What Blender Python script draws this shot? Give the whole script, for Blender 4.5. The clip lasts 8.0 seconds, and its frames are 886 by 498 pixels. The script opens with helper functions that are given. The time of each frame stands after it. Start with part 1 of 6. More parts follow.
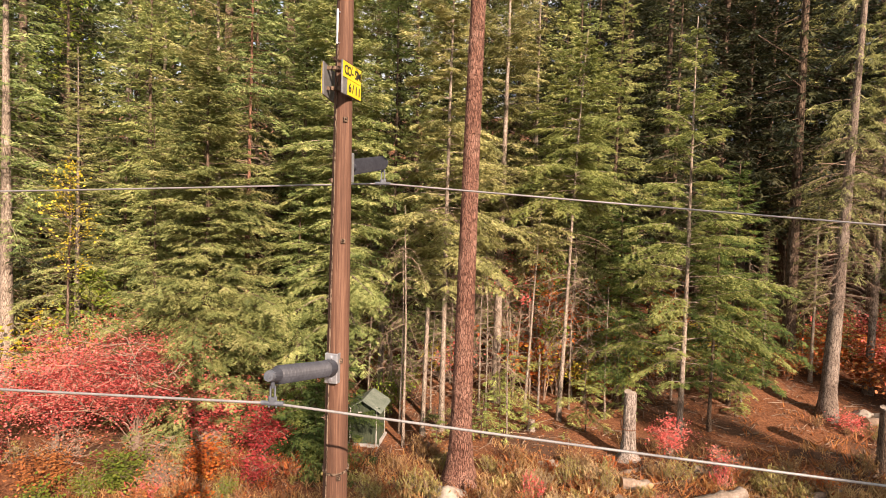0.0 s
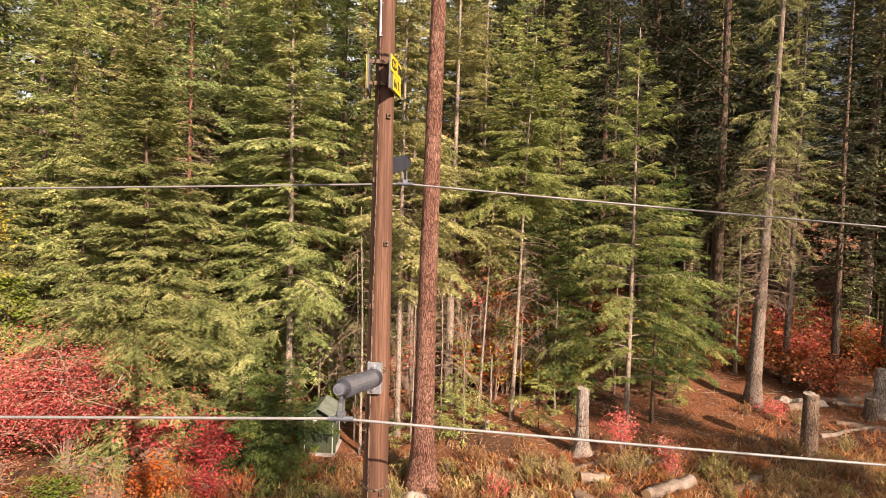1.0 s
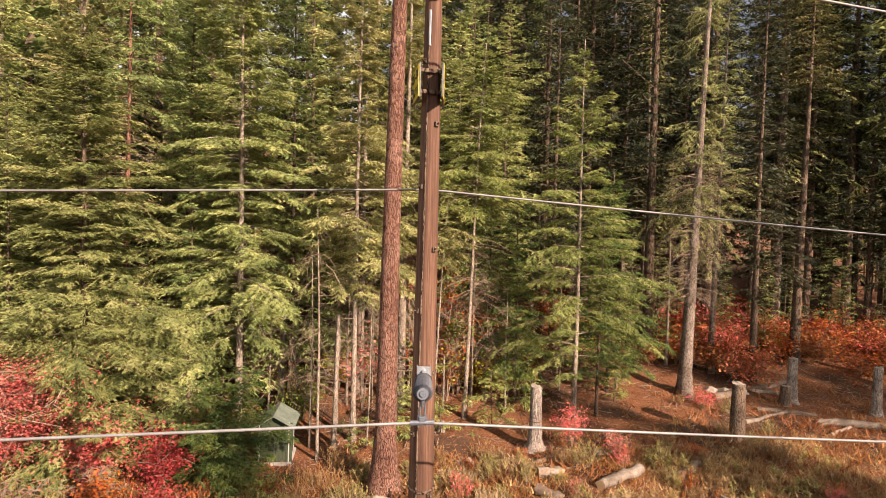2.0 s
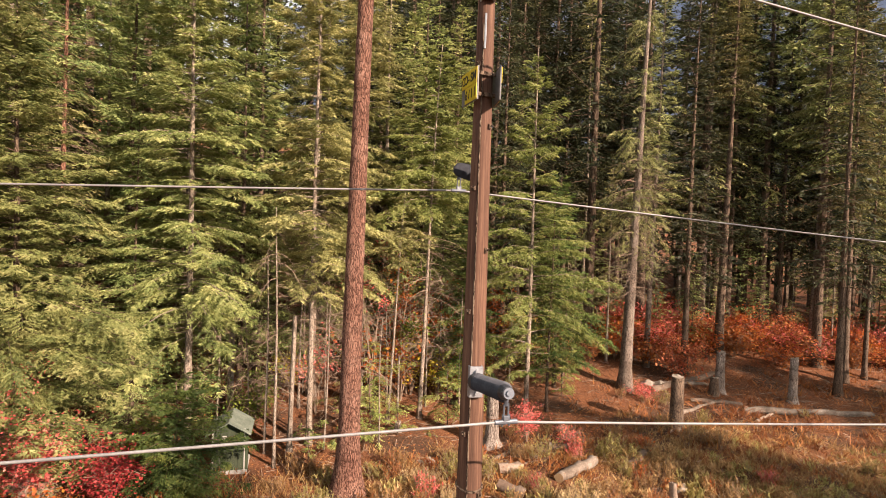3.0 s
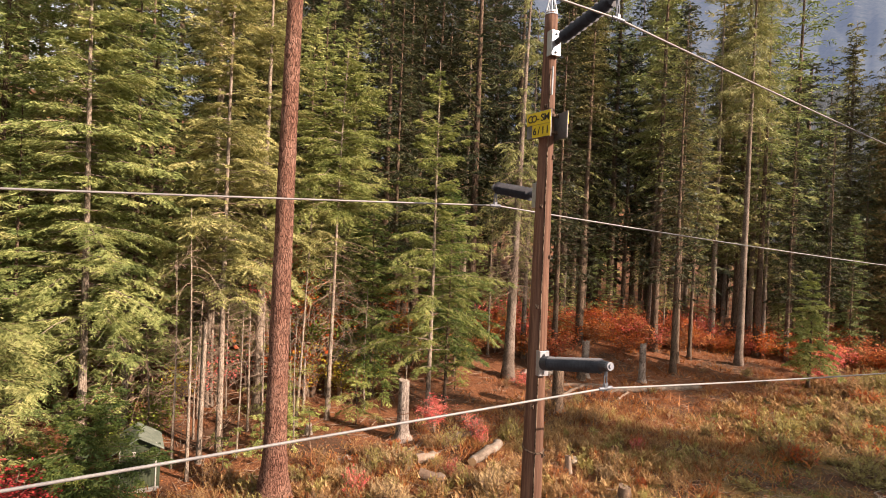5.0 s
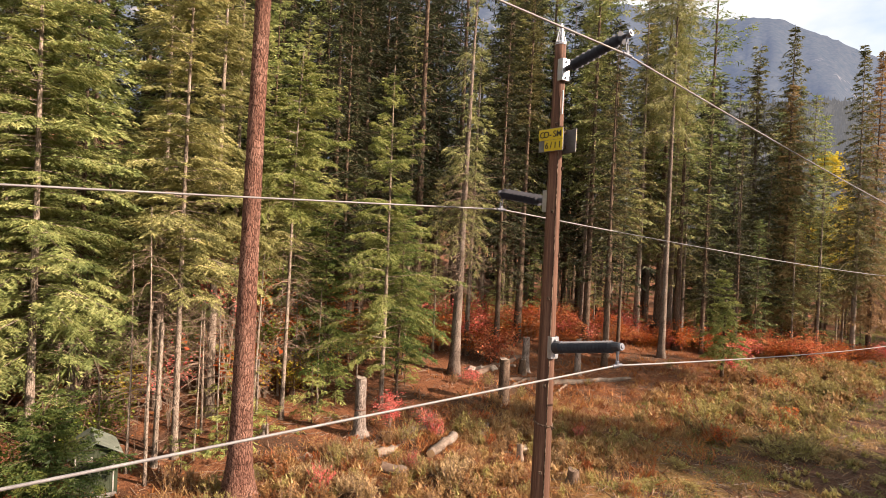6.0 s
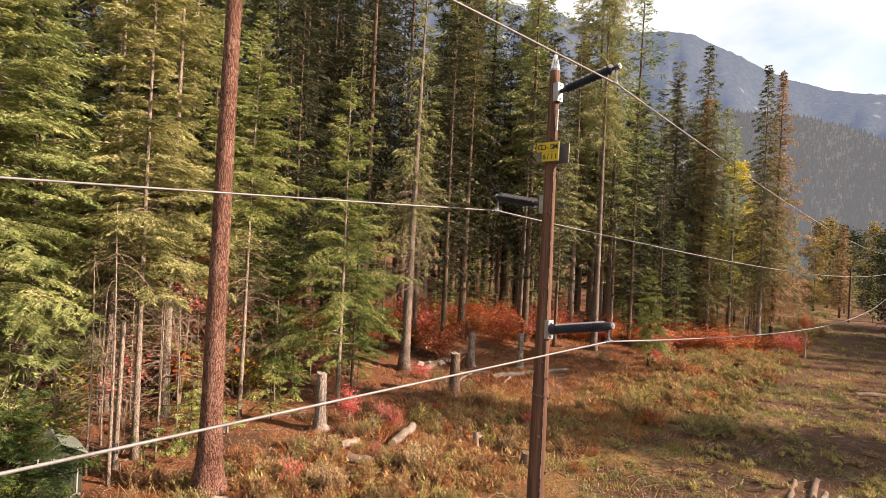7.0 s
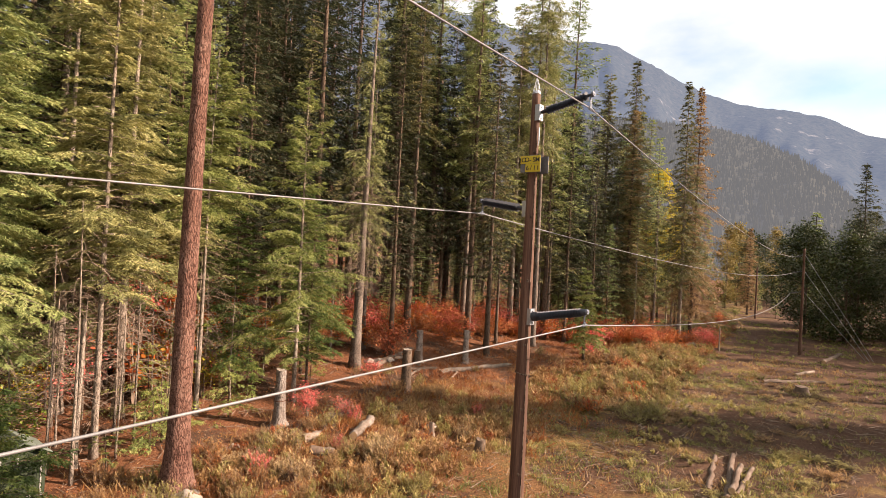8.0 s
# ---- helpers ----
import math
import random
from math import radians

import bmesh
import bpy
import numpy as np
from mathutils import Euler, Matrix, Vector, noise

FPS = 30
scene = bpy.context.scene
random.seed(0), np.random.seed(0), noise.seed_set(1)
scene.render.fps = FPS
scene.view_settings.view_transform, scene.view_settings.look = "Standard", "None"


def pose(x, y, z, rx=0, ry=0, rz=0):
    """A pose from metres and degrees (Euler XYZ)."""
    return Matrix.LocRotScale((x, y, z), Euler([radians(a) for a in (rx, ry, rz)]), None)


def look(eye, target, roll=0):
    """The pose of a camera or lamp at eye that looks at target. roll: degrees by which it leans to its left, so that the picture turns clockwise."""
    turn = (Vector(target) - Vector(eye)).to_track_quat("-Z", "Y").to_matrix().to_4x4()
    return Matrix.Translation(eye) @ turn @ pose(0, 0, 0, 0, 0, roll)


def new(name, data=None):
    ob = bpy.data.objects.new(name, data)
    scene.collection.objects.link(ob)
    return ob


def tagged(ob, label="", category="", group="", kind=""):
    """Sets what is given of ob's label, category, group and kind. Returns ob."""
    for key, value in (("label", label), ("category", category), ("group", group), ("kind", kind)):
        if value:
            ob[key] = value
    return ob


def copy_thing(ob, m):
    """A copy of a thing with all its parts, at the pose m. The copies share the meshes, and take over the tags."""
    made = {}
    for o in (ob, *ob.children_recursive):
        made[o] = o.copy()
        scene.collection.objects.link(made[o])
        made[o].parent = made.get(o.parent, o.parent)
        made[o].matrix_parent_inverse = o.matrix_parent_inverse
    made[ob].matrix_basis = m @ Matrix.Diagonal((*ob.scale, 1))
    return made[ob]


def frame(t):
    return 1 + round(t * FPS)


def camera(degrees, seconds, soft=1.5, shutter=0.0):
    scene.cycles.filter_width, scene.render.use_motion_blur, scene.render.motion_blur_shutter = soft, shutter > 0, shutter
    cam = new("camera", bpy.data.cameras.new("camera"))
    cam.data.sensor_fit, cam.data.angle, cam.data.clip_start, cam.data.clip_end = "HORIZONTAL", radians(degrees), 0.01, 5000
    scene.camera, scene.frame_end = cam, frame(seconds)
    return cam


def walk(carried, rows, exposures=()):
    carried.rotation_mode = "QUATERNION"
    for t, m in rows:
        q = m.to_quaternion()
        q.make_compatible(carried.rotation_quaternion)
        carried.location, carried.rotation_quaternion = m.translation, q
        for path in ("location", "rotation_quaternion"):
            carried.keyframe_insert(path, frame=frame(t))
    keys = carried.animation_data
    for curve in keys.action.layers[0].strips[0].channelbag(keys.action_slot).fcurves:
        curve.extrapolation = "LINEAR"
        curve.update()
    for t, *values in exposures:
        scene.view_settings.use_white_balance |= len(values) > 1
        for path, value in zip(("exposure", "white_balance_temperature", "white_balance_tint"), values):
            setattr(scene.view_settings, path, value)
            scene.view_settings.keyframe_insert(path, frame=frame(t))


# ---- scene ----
cam = camera(77.1, 8.0, soft=0.7)
PATH = [
    (0, (0.12, -0.109, 10.447), (0.084, 1.889, 10.362), 1.7),
    (0.5, (-0.594, 0.042, 10.419), (-0.495, 2.039, 10.343), 1.6),
    (1, (-1.276, 0.156, 10.407), (-1.046, 2.141, 10.336), 1.6),
    (1.5, (-1.983, 0.155, 10.425), (-1.621, 2.121, 10.362), 1.5),
    (3, (-4.037, 0.65, 10.389), (-3.305, 2.511, 10.338), 2.0),
    (3.5, (-4.782, 0.755, 10.388), (-3.931, 2.564, 10.342), 2.1),
    (4, (-5.548, 0.849, 10.377), (-4.578, 2.598, 10.339), 2.3),
    (4.5, (-6.394, 0.898, 10.392), (-5.308, 2.577, 10.36), 2.3),
    (6, (-9.031, 1.227, 10.3), (-7.635, 2.659, 10.287), 2.6),
    (6.5, (-10.008, 1.331, 10.218), (-8.524, 2.672, 10.213), 2.7),
    (7, (-10.988, 1.45, 10.163), (-9.423, 2.696, 10.161), 2.7),
    (7.5, (-11.97, 1.571, 10.121), (-10.332, 2.718, 10.125), 2.7),
    (8, (-12.959, 1.68, 10.03), (-11.255, 2.729, 10.043), 3.0),
]
walk(cam, [(t, look(eye, target, roll)) for t, eye, target, roll in PATH])

# ---- world, sun ----
SUN_AZ, SUN_EL = 150.0, 28.0
scene.view_settings.exposure = 1.58
world = bpy.data.worlds.new("sky")
scene.world = world
world.use_nodes = True
wn, wl = world.node_tree.nodes, world.node_tree.links
wn.clear()
w_out = wn.new("ShaderNodeOutputWorld")
w_bg = wn.new("ShaderNodeBackground")
w_sky = wn.new("ShaderNodeTexSky")
w_sky.sky_type = "NISHITA"
w_sky.sun_disc = False
w_sky.sun_elevation, w_sky.sun_rotation = radians(SUN_EL), radians(SUN_AZ)
w_sky.dust_density = 2.0
w_co = wn.new("ShaderNodeTexCoord")
w_map = wn.new("ShaderNodeMapping")
w_map.inputs["Scale"].default_value = (1.0, 1.0, 2.4)
w_noise = wn.new("ShaderNodeTexNoise")
w_noise.inputs["Scale"].default_value = 2.3
w_noise.inputs["Detail"].default_value = 7.0
w_noise.inputs["Roughness"].default_value = 0.5
w_ramp = wn.new("ShaderNodeValToRGB")
w_ramp.color_ramp.elements[0].position, w_ramp.color_ramp.elements[1].position = 0.30, 0.50
w_mix = wn.new("ShaderNodeMix")
w_mix.data_type = "RGBA"
w_mix.inputs["B"].default_value = (5.0, 4.9, 4.85, 1.0)
wl.new(w_co.outputs["Generated"], w_map.inputs["Vector"])
wl.new(w_map.outputs["Vector"], w_noise.inputs["Vector"])
wl.new(w_noise.outputs["Fac"], w_ramp.inputs["Fac"])
wl.new(w_ramp.outputs["Color"], w_mix.inputs["Factor"])
wl.new(w_sky.outputs["Color"], w_mix.inputs["A"])
wl.new(w_mix.outputs["Result"], w_bg.inputs["Color"])
w_bg.inputs["Strength"].default_value = 0.078
wl.new(w_bg.outputs["Background"], w_out.inputs["Surface"])

sun_data = bpy.data.lights.new("sun", "SUN")
sun_data.energy, sun_data.angle, sun_data.color = 5.0, radians(0.6), (1.0, 0.772, 0.625)
sun = new("sun", sun_data)
sd = Vector((math.sin(radians(SUN_AZ)) * math.cos(radians(SUN_EL)), math.cos(radians(SUN_AZ)) * math.cos(radians(SUN_EL)), math.sin(radians(SUN_EL))))
sun.matrix_world = look(sd * 200, (0, 0, 0))

# ---- materials ----


def nodes_of(name):
    m = bpy.data.materials.new(name)
    m.use_nodes = True
    nt = m.node_tree
    return m, nt.nodes, nt.links, nt.nodes["Principled BSDF"]


def ramp(nd, stops):
    r = nd.new("ShaderNodeValToRGB")
    els = r.color_ramp.elements
    while len(els) < len(stops):
        els.new(0.5)
    for e, (p, c) in zip(els, stops):
        e.position, e.color = p, (*c, 1.0)
    return r


def noise_tex(nd, lk, scale, detail=4.0, rough=0.6, stretch=(1, 1, 1), co="Object"):
    tc, mp, n = nd.new("ShaderNodeTexCoord"), nd.new("ShaderNodeMapping"), nd.new("ShaderNodeTexNoise")
    mp.inputs["Scale"].default_value = stretch
    n.inputs["Scale"].default_value, n.inputs["Detail"].default_value, n.inputs["Roughness"].default_value = scale, detail, rough
    lk.new(tc.outputs[co], mp.inputs["Vector"])
    lk.new(mp.outputs["Vector"], n.inputs["Vector"])
    return n


def mixc(nd, lk, a, b, fac, mode="MIX"):
    m = nd.new("ShaderNodeMix")
    m.data_type, m.blend_type = "RGBA", mode
    for sock, v in (("A", a), ("B", b), ("Factor", fac)):
        if isinstance(v, (int, float)):
            m.inputs[sock].default_value = v
        elif isinstance(v, tuple):
            m.inputs[sock].default_value = (*v, 1.0)
        else:
            lk.new(v, m.inputs[sock])
    return m.outputs["Result"]


def surface(name, stops, scale, fine=30.0, rough=0.85, metal=0.0, bump=0.4, depth=0.02, stretch=(1, 1, 1), spec=0.3):
    """Two scales of noise for the colour, the fine one also for relief."""
    m, nd, lk, bsdf = nodes_of(name)
    a = noise_tex(nd, lk, scale, 5.0, 0.6, stretch)
    b = noise_tex(nd, lk, fine, 6.0, 0.7, stretch)
    r = ramp(nd, stops)
    add = nd.new("ShaderNodeMath")
    add.operation = "MULTIPLY_ADD"
    lk.new(b.outputs["Fac"], add.inputs[0])
    add.inputs[1].default_value = 0.5
    half = nd.new("ShaderNodeMath")
    half.operation = "MULTIPLY"
    lk.new(a.outputs["Fac"], half.inputs[0])
    half.inputs[1].default_value = 0.5
    lk.new(half.outputs[0], add.inputs[2])
    stretch_v = nd.new("ShaderNodeMapRange")
    stretch_v.inputs["From Min"].default_value, stretch_v.inputs["From Max"].default_value = 0.3, 0.7
    lk.new(add.outputs[0], stretch_v.inputs["Value"])
    lk.new(stretch_v.outputs["Result"], r.inputs["Fac"])
    lk.new(r.outputs["Color"], bsdf.inputs["Base Color"])
    bsdf.inputs["Roughness"].default_value, bsdf.inputs["Metallic"].default_value = rough, metal
    bsdf.inputs["Specular IOR Level"].default_value = spec
    if bump:
        bp = nd.new("ShaderNodeBump")
        bp.inputs["Strength"].default_value, bp.inputs["Distance"].default_value = bump, depth
        lk.new(b.outputs["Fac"], bp.inputs["Height"])
        lk.new(bp.outputs["Normal"], bsdf.inputs["Normal"])
    return m


def foliage(name, stops, patch=0.5, through_light=0.34, tint=0.24, hue=0.0, single=0.5):
    """Leaves: colour by each leaf and by patches of the crown, partly translucent."""
    m, nd, lk, bsdf = nodes_of(name)
    geo = nd.new("ShaderNodeNewGeometry")
    n = noise_tex(nd, lk, patch, 3.0, 0.6)
    mid = nd.new("ShaderNodeMapRange")
    mid.inputs["From Min"].default_value, mid.inputs["From Max"].default_value = 0.3, 0.7
    lk.new(n.outputs["Fac"], mid.inputs["Value"])
    f = nd.new("ShaderNodeMix")
    f.inputs["Factor"].default_value = single
    lk.new(mid.outputs["Result"], f.inputs["A"])
    lk.new(geo.outputs["Random Per Island"], f.inputs["B"])
    r = ramp(nd, stops)
    lk.new(f.outputs["Result"], r.inputs["Fac"])
    info = nd.new("ShaderNodeObjectInfo")
    hsv = nd.new("ShaderNodeHueSaturation")
    vr = nd.new("ShaderNodeMapRange")
    vr.inputs["To Min"].default_value, vr.inputs["To Max"].default_value = 1.0 - tint, 1.0 + tint
    lk.new(info.outputs["Random"], vr.inputs["Value"])
    lk.new(vr.outputs["Result"], hsv.inputs["Value"])
    hr = nd.new("ShaderNodeMapRange")
    hr.inputs["To Min"].default_value, hr.inputs["To Max"].default_value = 0.5 - hue * 0.7, 0.5 + hue
    wn_ = nd.new("ShaderNodeTexWhiteNoise")
    wn_.noise_dimensions = "1D"
    lk.new(info.outputs["Random"], wn_.inputs["W"])
    lk.new(wn_.outputs["Value"], hr.inputs["Value"])
    lk.new(hr.outputs["Result"], hsv.inputs["Hue"])
    lk.new(r.outputs["Color"], hsv.inputs["Color"])
    bsdf.inputs["Roughness"].default_value = 0.6
    bsdf.inputs["Specular IOR Level"].default_value = 0.25
    lk.new(hsv.outputs["Color"], bsdf.inputs["Base Color"])
    tr, mx = nd.new("ShaderNodeBsdfTranslucent"), nd.new("ShaderNodeMixShader")
    lk.new(hsv.outputs["Color"], tr.inputs["Color"])
    mx.inputs["Fac"].default_value = through_light
    lk.new(bsdf.outputs["BSDF"], mx.inputs[1])
    lk.new(tr.outputs["BSDF"], mx.inputs[2])
    lk.new(mx.outputs["Shader"], nd["Material Output"].inputs["Surface"])
    return m


def bark(name, stops, plates=9.0, tall=0.22, depth=0.03, strength=0.9):
    """Bark in upright plates with dark furrows."""
    m, nd, lk, bsdf = nodes_of(name)
    tc, mp = nd.new("ShaderNodeTexCoord"), nd.new("ShaderNodeMapping")
    mp.inputs["Scale"].default_value = (1, 1, tall)
    warp = noise_tex(nd, lk, 5.0, 3.0, 0.6)
    vm = nd.new("ShaderNodeVectorMath")
    vm.operation = "MULTIPLY_ADD"
    lk.new(warp.outputs["Color"], vm.inputs[0])
    vm.inputs[1].default_value = (0.12, 0.12, 0.3)
    lk.new(tc.outputs["Object"], vm.inputs[2])
    lk.new(vm.outputs["Vector"], mp.inputs["Vector"])
    v = nd.new("ShaderNodeTexVoronoi")
    v.feature = "DISTANCE_TO_EDGE"
    v.inputs["Scale"].default_value = plates
    lk.new(mp.outputs["Vector"], v.inputs["Vector"])
    fine = noise_tex(nd, lk, 26.0, 6.0, 0.7, (1, 1, 0.4))
    big = noise_tex(nd, lk, 0.9, 3.0, 0.6)
    r = ramp(nd, stops)
    s = nd.new("ShaderNodeMath")
    s.operation = "MULTIPLY_ADD"
    lk.new(big.outputs["Fac"], s.inputs[0])
    s.inputs[1].default_value = 0.7
    lk.new(fine.outputs["Fac"], s.inputs[2])
    mr = nd.new("ShaderNodeMapRange")
    mr.inputs["From Min"].default_value, mr.inputs["From Max"].default_value = 0.55, 1.15
    lk.new(s.outputs[0], mr.inputs["Value"])
    lk.new(mr.outputs["Result"], r.inputs["Fac"])
    edge = nd.new("ShaderNodeMapRange")
    edge.inputs["From Max"].default_value = 0.16
    lk.new(v.outputs["Distance"], edge.inputs["Value"])
    low = ramp(nd, [(0.0, (0.3, 0.27, 0.26)), (0.7, (1, 1, 1))])
    lk.new(edge.outputs["Result"], low.inputs["Fac"])
    col = mixc(nd, lk, r.outputs["Color"], low.outputs["Color"], 1.0, "MULTIPLY")
    lk.new(col, bsdf.inputs["Base Color"])
    bsdf.inputs["Roughness"].default_value = 0.9
    bsdf.inputs["Specular IOR Level"].default_value = 0.15
    hsum = nd.new("ShaderNodeMath")
    hsum.operation = "MULTIPLY_ADD"
    lk.new(fine.outputs["Fac"], hsum.inputs[0])
    hsum.inputs[1].default_value = 0.5
    lk.new(edge.outputs["Result"], hsum.inputs[2])
    bp = nd.new("ShaderNodeBump")
    bp.inputs["Strength"].default_value, bp.inputs["Distance"].default_value = strength, depth
    lk.new(hsum.outputs[0], bp.inputs["Height"])
    lk.new(bp.outputs["Normal"], bsdf.inputs["Normal"])
    return m


M_FIR = foliage("fir needles", [(0.1, (0.060, 0.088, 0.028)), (0.5, (0.235, 0.275, 0.088)), (0.9, (0.48, 0.475, 0.19))], 0.9, hue=0.022, single=0.3)
M_FIR_LIGHT = foliage("young fir needles", [(0.1, (0.075, 0.10, 0.026)), (0.5, (0.25, 0.285, 0.075)), (0.9, (0.47, 0.46, 0.16))], 0.9, hue=0.015, single=0.3)
# broad leaves coloured dark all over, as on a tree's shaded side
M_ALDER_SHADED = foliage("broad leaves darkened for shade", [(0.1, (0.017, 0.026, 0.007)), (0.5, (0.038, 0.050, 0.012)), (0.9, (0.085, 0.090, 0.021))], 0.5, 0.2, single=0.3)
# fir needles with the shade of the deep woods put into their colour
M_FIR_SHADED = foliage("shaded fir needles", [(0.1, (0.014, 0.021, 0.012)), (0.5, (0.040, 0.046, 0.021)), (0.9, (0.095, 0.092, 0.036))], 0.9, hue=0.022, single=0.3)
M_FIR_YELLOW = foliage("olive fir needles", [(0.1, (0.070, 0.076, 0.028)), (0.5, (0.24, 0.24, 0.085)), (0.9, (0.46, 0.43, 0.18))], 0.9, hue=0.022, single=0.3)
M_FIR_BROWN = foliage("browned fir needles", [(0.1, (0.13, 0.085, 0.036)), (0.5, (0.27, 0.17, 0.075)), (0.9, (0.40, 0.27, 0.125))], hue=0.015, single=0.3)
M_RED = foliage("red leaves", [(0.05, (0.24, 0.028, 0.028)), (0.35, (0.52, 0.080, 0.072)), (0.65, (0.68, 0.20, 0.165)), (0.95, (0.72, 0.42, 0.30))], 0.8)
# crimson leaves, with the shade they stand in put into the colour
M_CRIMSON_SHADED = foliage("crimson leaves darkened for shade", [(0.05, (0.11, 0.012, 0.014)), (0.4, (0.28, 0.030, 0.032)), (0.75, (0.46, 0.075, 0.065)), (0.95, (0.55, 0.18, 0.11))], 0.8)
M_CORAL = foliage("coral maple leaves", [(0.05, (0.20, 0.035, 0.020)), (0.4, (0.48, 0.12, 0.055)), (0.7, (0.60, 0.24, 0.09)), (0.95, (0.62, 0.40, 0.13))], 0.35)
M_ORANGE = foliage("orange leaves", [(0.1, (0.22, 0.035, 0.012)), (0.5, (0.42, 0.10, 0.02)), (0.9, (0.5, 0.24, 0.04))], 0.6)
M_YELLOW = foliage("yellow leaves", [(0.1, (0.30, 0.23, 0.02)), (0.5, (0.52, 0.42, 0.04)), (0.9, (0.62, 0.54, 0.08))], 0.6)
M_GREENLEAF = foliage("green leaves", [(0.1, (0.06, 0.10, 0.014)), (0.5, (0.14, 0.18, 0.024)), (0.9, (0.27, 0.28, 0.045))], 0.6)
M_DRYGRASS = foliage("dry grass", [(0.1, (0.165, 0.076, 0.033)), (0.5, (0.345, 0.205, 0.080)), (0.9, (0.52, 0.365, 0.175))], 0.25, 0.3, 0.0)
M_GRASS = foliage("green grass", [(0.1, (0.082, 0.098, 0.026)), (0.5, (0.205, 0.205, 0.060)), (0.9, (0.37, 0.335, 0.115))], 0.25, 0.3, 0.0)
M_BRUSH = foliage("lit yellow-green brush", [(0.1, (0.135, 0.112, 0.034)), (0.5, (0.315, 0.262, 0.082)), (0.9, (0.52, 0.43, 0.17))], 0.25, 0.35, 0.0)
M_BRACKEN = foliage("dry bracken", [(0.1, (0.14, 0.045, 0.018)), (0.5, (0.30, 0.11, 0.035)), (0.9, (0.42, 0.2, 0.06))], 0.5, 0.3)
M_PINE = bark("pine bark", [(0.1, (0.100, 0.045, 0.031)), (0.5, (0.205, 0.104, 0.073)), (0.9, (0.315, 0.190, 0.143))], 16.0, 0.2, 0.05, 1.0)
M_BARK_GREY = bark("grey bark", [(0.1, (0.107, 0.082, 0.061)), (0.5, (0.246, 0.197, 0.152)), (0.9, (0.410, 0.353, 0.287))], 14.0, 0.2, 0.02, 0.6)
M_BARK_DARK = bark("dark bark", [(0.1, (0.06, 0.042, 0.03)), (0.5, (0.13, 0.09, 0.062)), (0.9, (0.22, 0.165, 0.12))], 12.0, 0.2, 0.03, 0.8)
M_BARK_RED = bark("reddish dead bark", [(0.1, (0.09, 0.045, 0.03)), (0.5, (0.20, 0.10, 0.065)), (0.9, (0.34, 0.20, 0.14))], 12.0, 0.2, 0.03, 0.8)
M_TWIG = surface("dead twigs", [(0.0, (0.085, 0.055, 0.038)), (0.5, (0.21, 0.148, 0.105)), (1.0, (0.38, 0.295, 0.225))], 0.7, 8.0, 0.9, bump=0)
M_SNAG = surface("weathered snag wood", [(0.0, (0.105, 0.078, 0.059)), (0.5, (0.223, 0.184, 0.144)), (1.0, (0.341, 0.302, 0.256))], 1.2, 9.0, 0.9, bump=0.8, depth=0.03, stretch=(3, 3, 0.35))
M_CUT = surface("cut wood", [(0.0, (0.22, 0.12, 0.055)), (0.5, (0.36, 0.235, 0.125)), (1.0, (0.48, 0.36, 0.22))], 2.0, 20.0, 0.85, bump=0.3)
M_LOG = surface("fallen log bark", [(0.0, (0.054, 0.035, 0.022)), (0.5, (0.123, 0.083, 0.058)), (1.0, (0.217, 0.173, 0.133))], 1.5, 10.0, 0.9, bump=0.8, depth=0.03)
M_ROCK = surface("pale rock", [(0.0, (0.15, 0.12, 0.095)), (0.5, (0.30, 0.25, 0.20)), (1.0, (0.43, 0.38, 0.31))], 2.0, 14.0, 0.9, bump=0.7, depth=0.03)

M_OLDLOG = surface("weathered log wood", [(0.0, (0.062, 0.044, 0.032)), (0.5, (0.150, 0.116, 0.088)), (1.0, (0.30, 0.25, 0.205))], 2.2, 13.0, 0.9, bump=1.0, depth=0.04)
M_PEELED = surface("peeled pale wood", [(0.0, (0.10, 0.068, 0.046)), (0.5, (0.215, 0.160, 0.118)), (1.0, (0.36, 0.295, 0.235))], 2.5, 12.0, 0.85, bump=0.7, depth=0.03, stretch=(1, 1, 1))
M_GOLD = foliage("dull gold leaves", [(0.1, (0.10, 0.075, 0.022)), (0.5, (0.21, 0.155, 0.042)), (0.9, (0.34, 0.26, 0.08))], 0.5)
M_STRAW = foliage("bleached straw", [(0.1, (0.26, 0.16, 0.075)), (0.5, (0.44, 0.31, 0.15)), (0.9, (0.58, 0.46, 0.27))], 0.6, 0.3, single=0.4)
M_STUMP = bark("weathered stump bark", [(0.1, (0.13, 0.10, 0.082)), (0.5, (0.29, 0.24, 0.20)), (0.9, (0.46, 0.40, 0.345))], 15.0, 0.12, 0.04, 1.0)
M_FIR_DEEP = foliage("deep green fir needles", [(0.1, (0.022, 0.042, 0.011)), (0.5, (0.072, 0.105, 0.024)), (0.9, (0.19, 0.205, 0.05))], 0.9, single=0.3)
# darker copy of the olive needles, shade put into the colour
M_FIR_OLIVE = foliage("shaded olive fir needles", [(0.1, (0.038, 0.042, 0.016)), (0.5, (0.125, 0.115, 0.042)), (0.9, (0.29, 0.235, 0.09))], 0.9, hue=0.02, single=0.3)
M_BARK_MID = bark("brown-grey bark", [(0.1, (0.080, 0.060, 0.046)), (0.5, (0.178, 0.138, 0.108)), (0.9, (0.305, 0.255, 0.21))], 13.0, 0.2, 0.025, 0.7)

# ---- mesh helpers ----


def smooth(a, b, x):
    t = np.clip((np.asarray(x, float) - a) / (b - a), 0, 1)
    return t * t * (3 - 2 * t)


HILL_Y = [-400, -120, -60, -20, 0, 8, 14, 20, 24, 28, 31, 35, 45, 60, 90, 150, 300, 700]
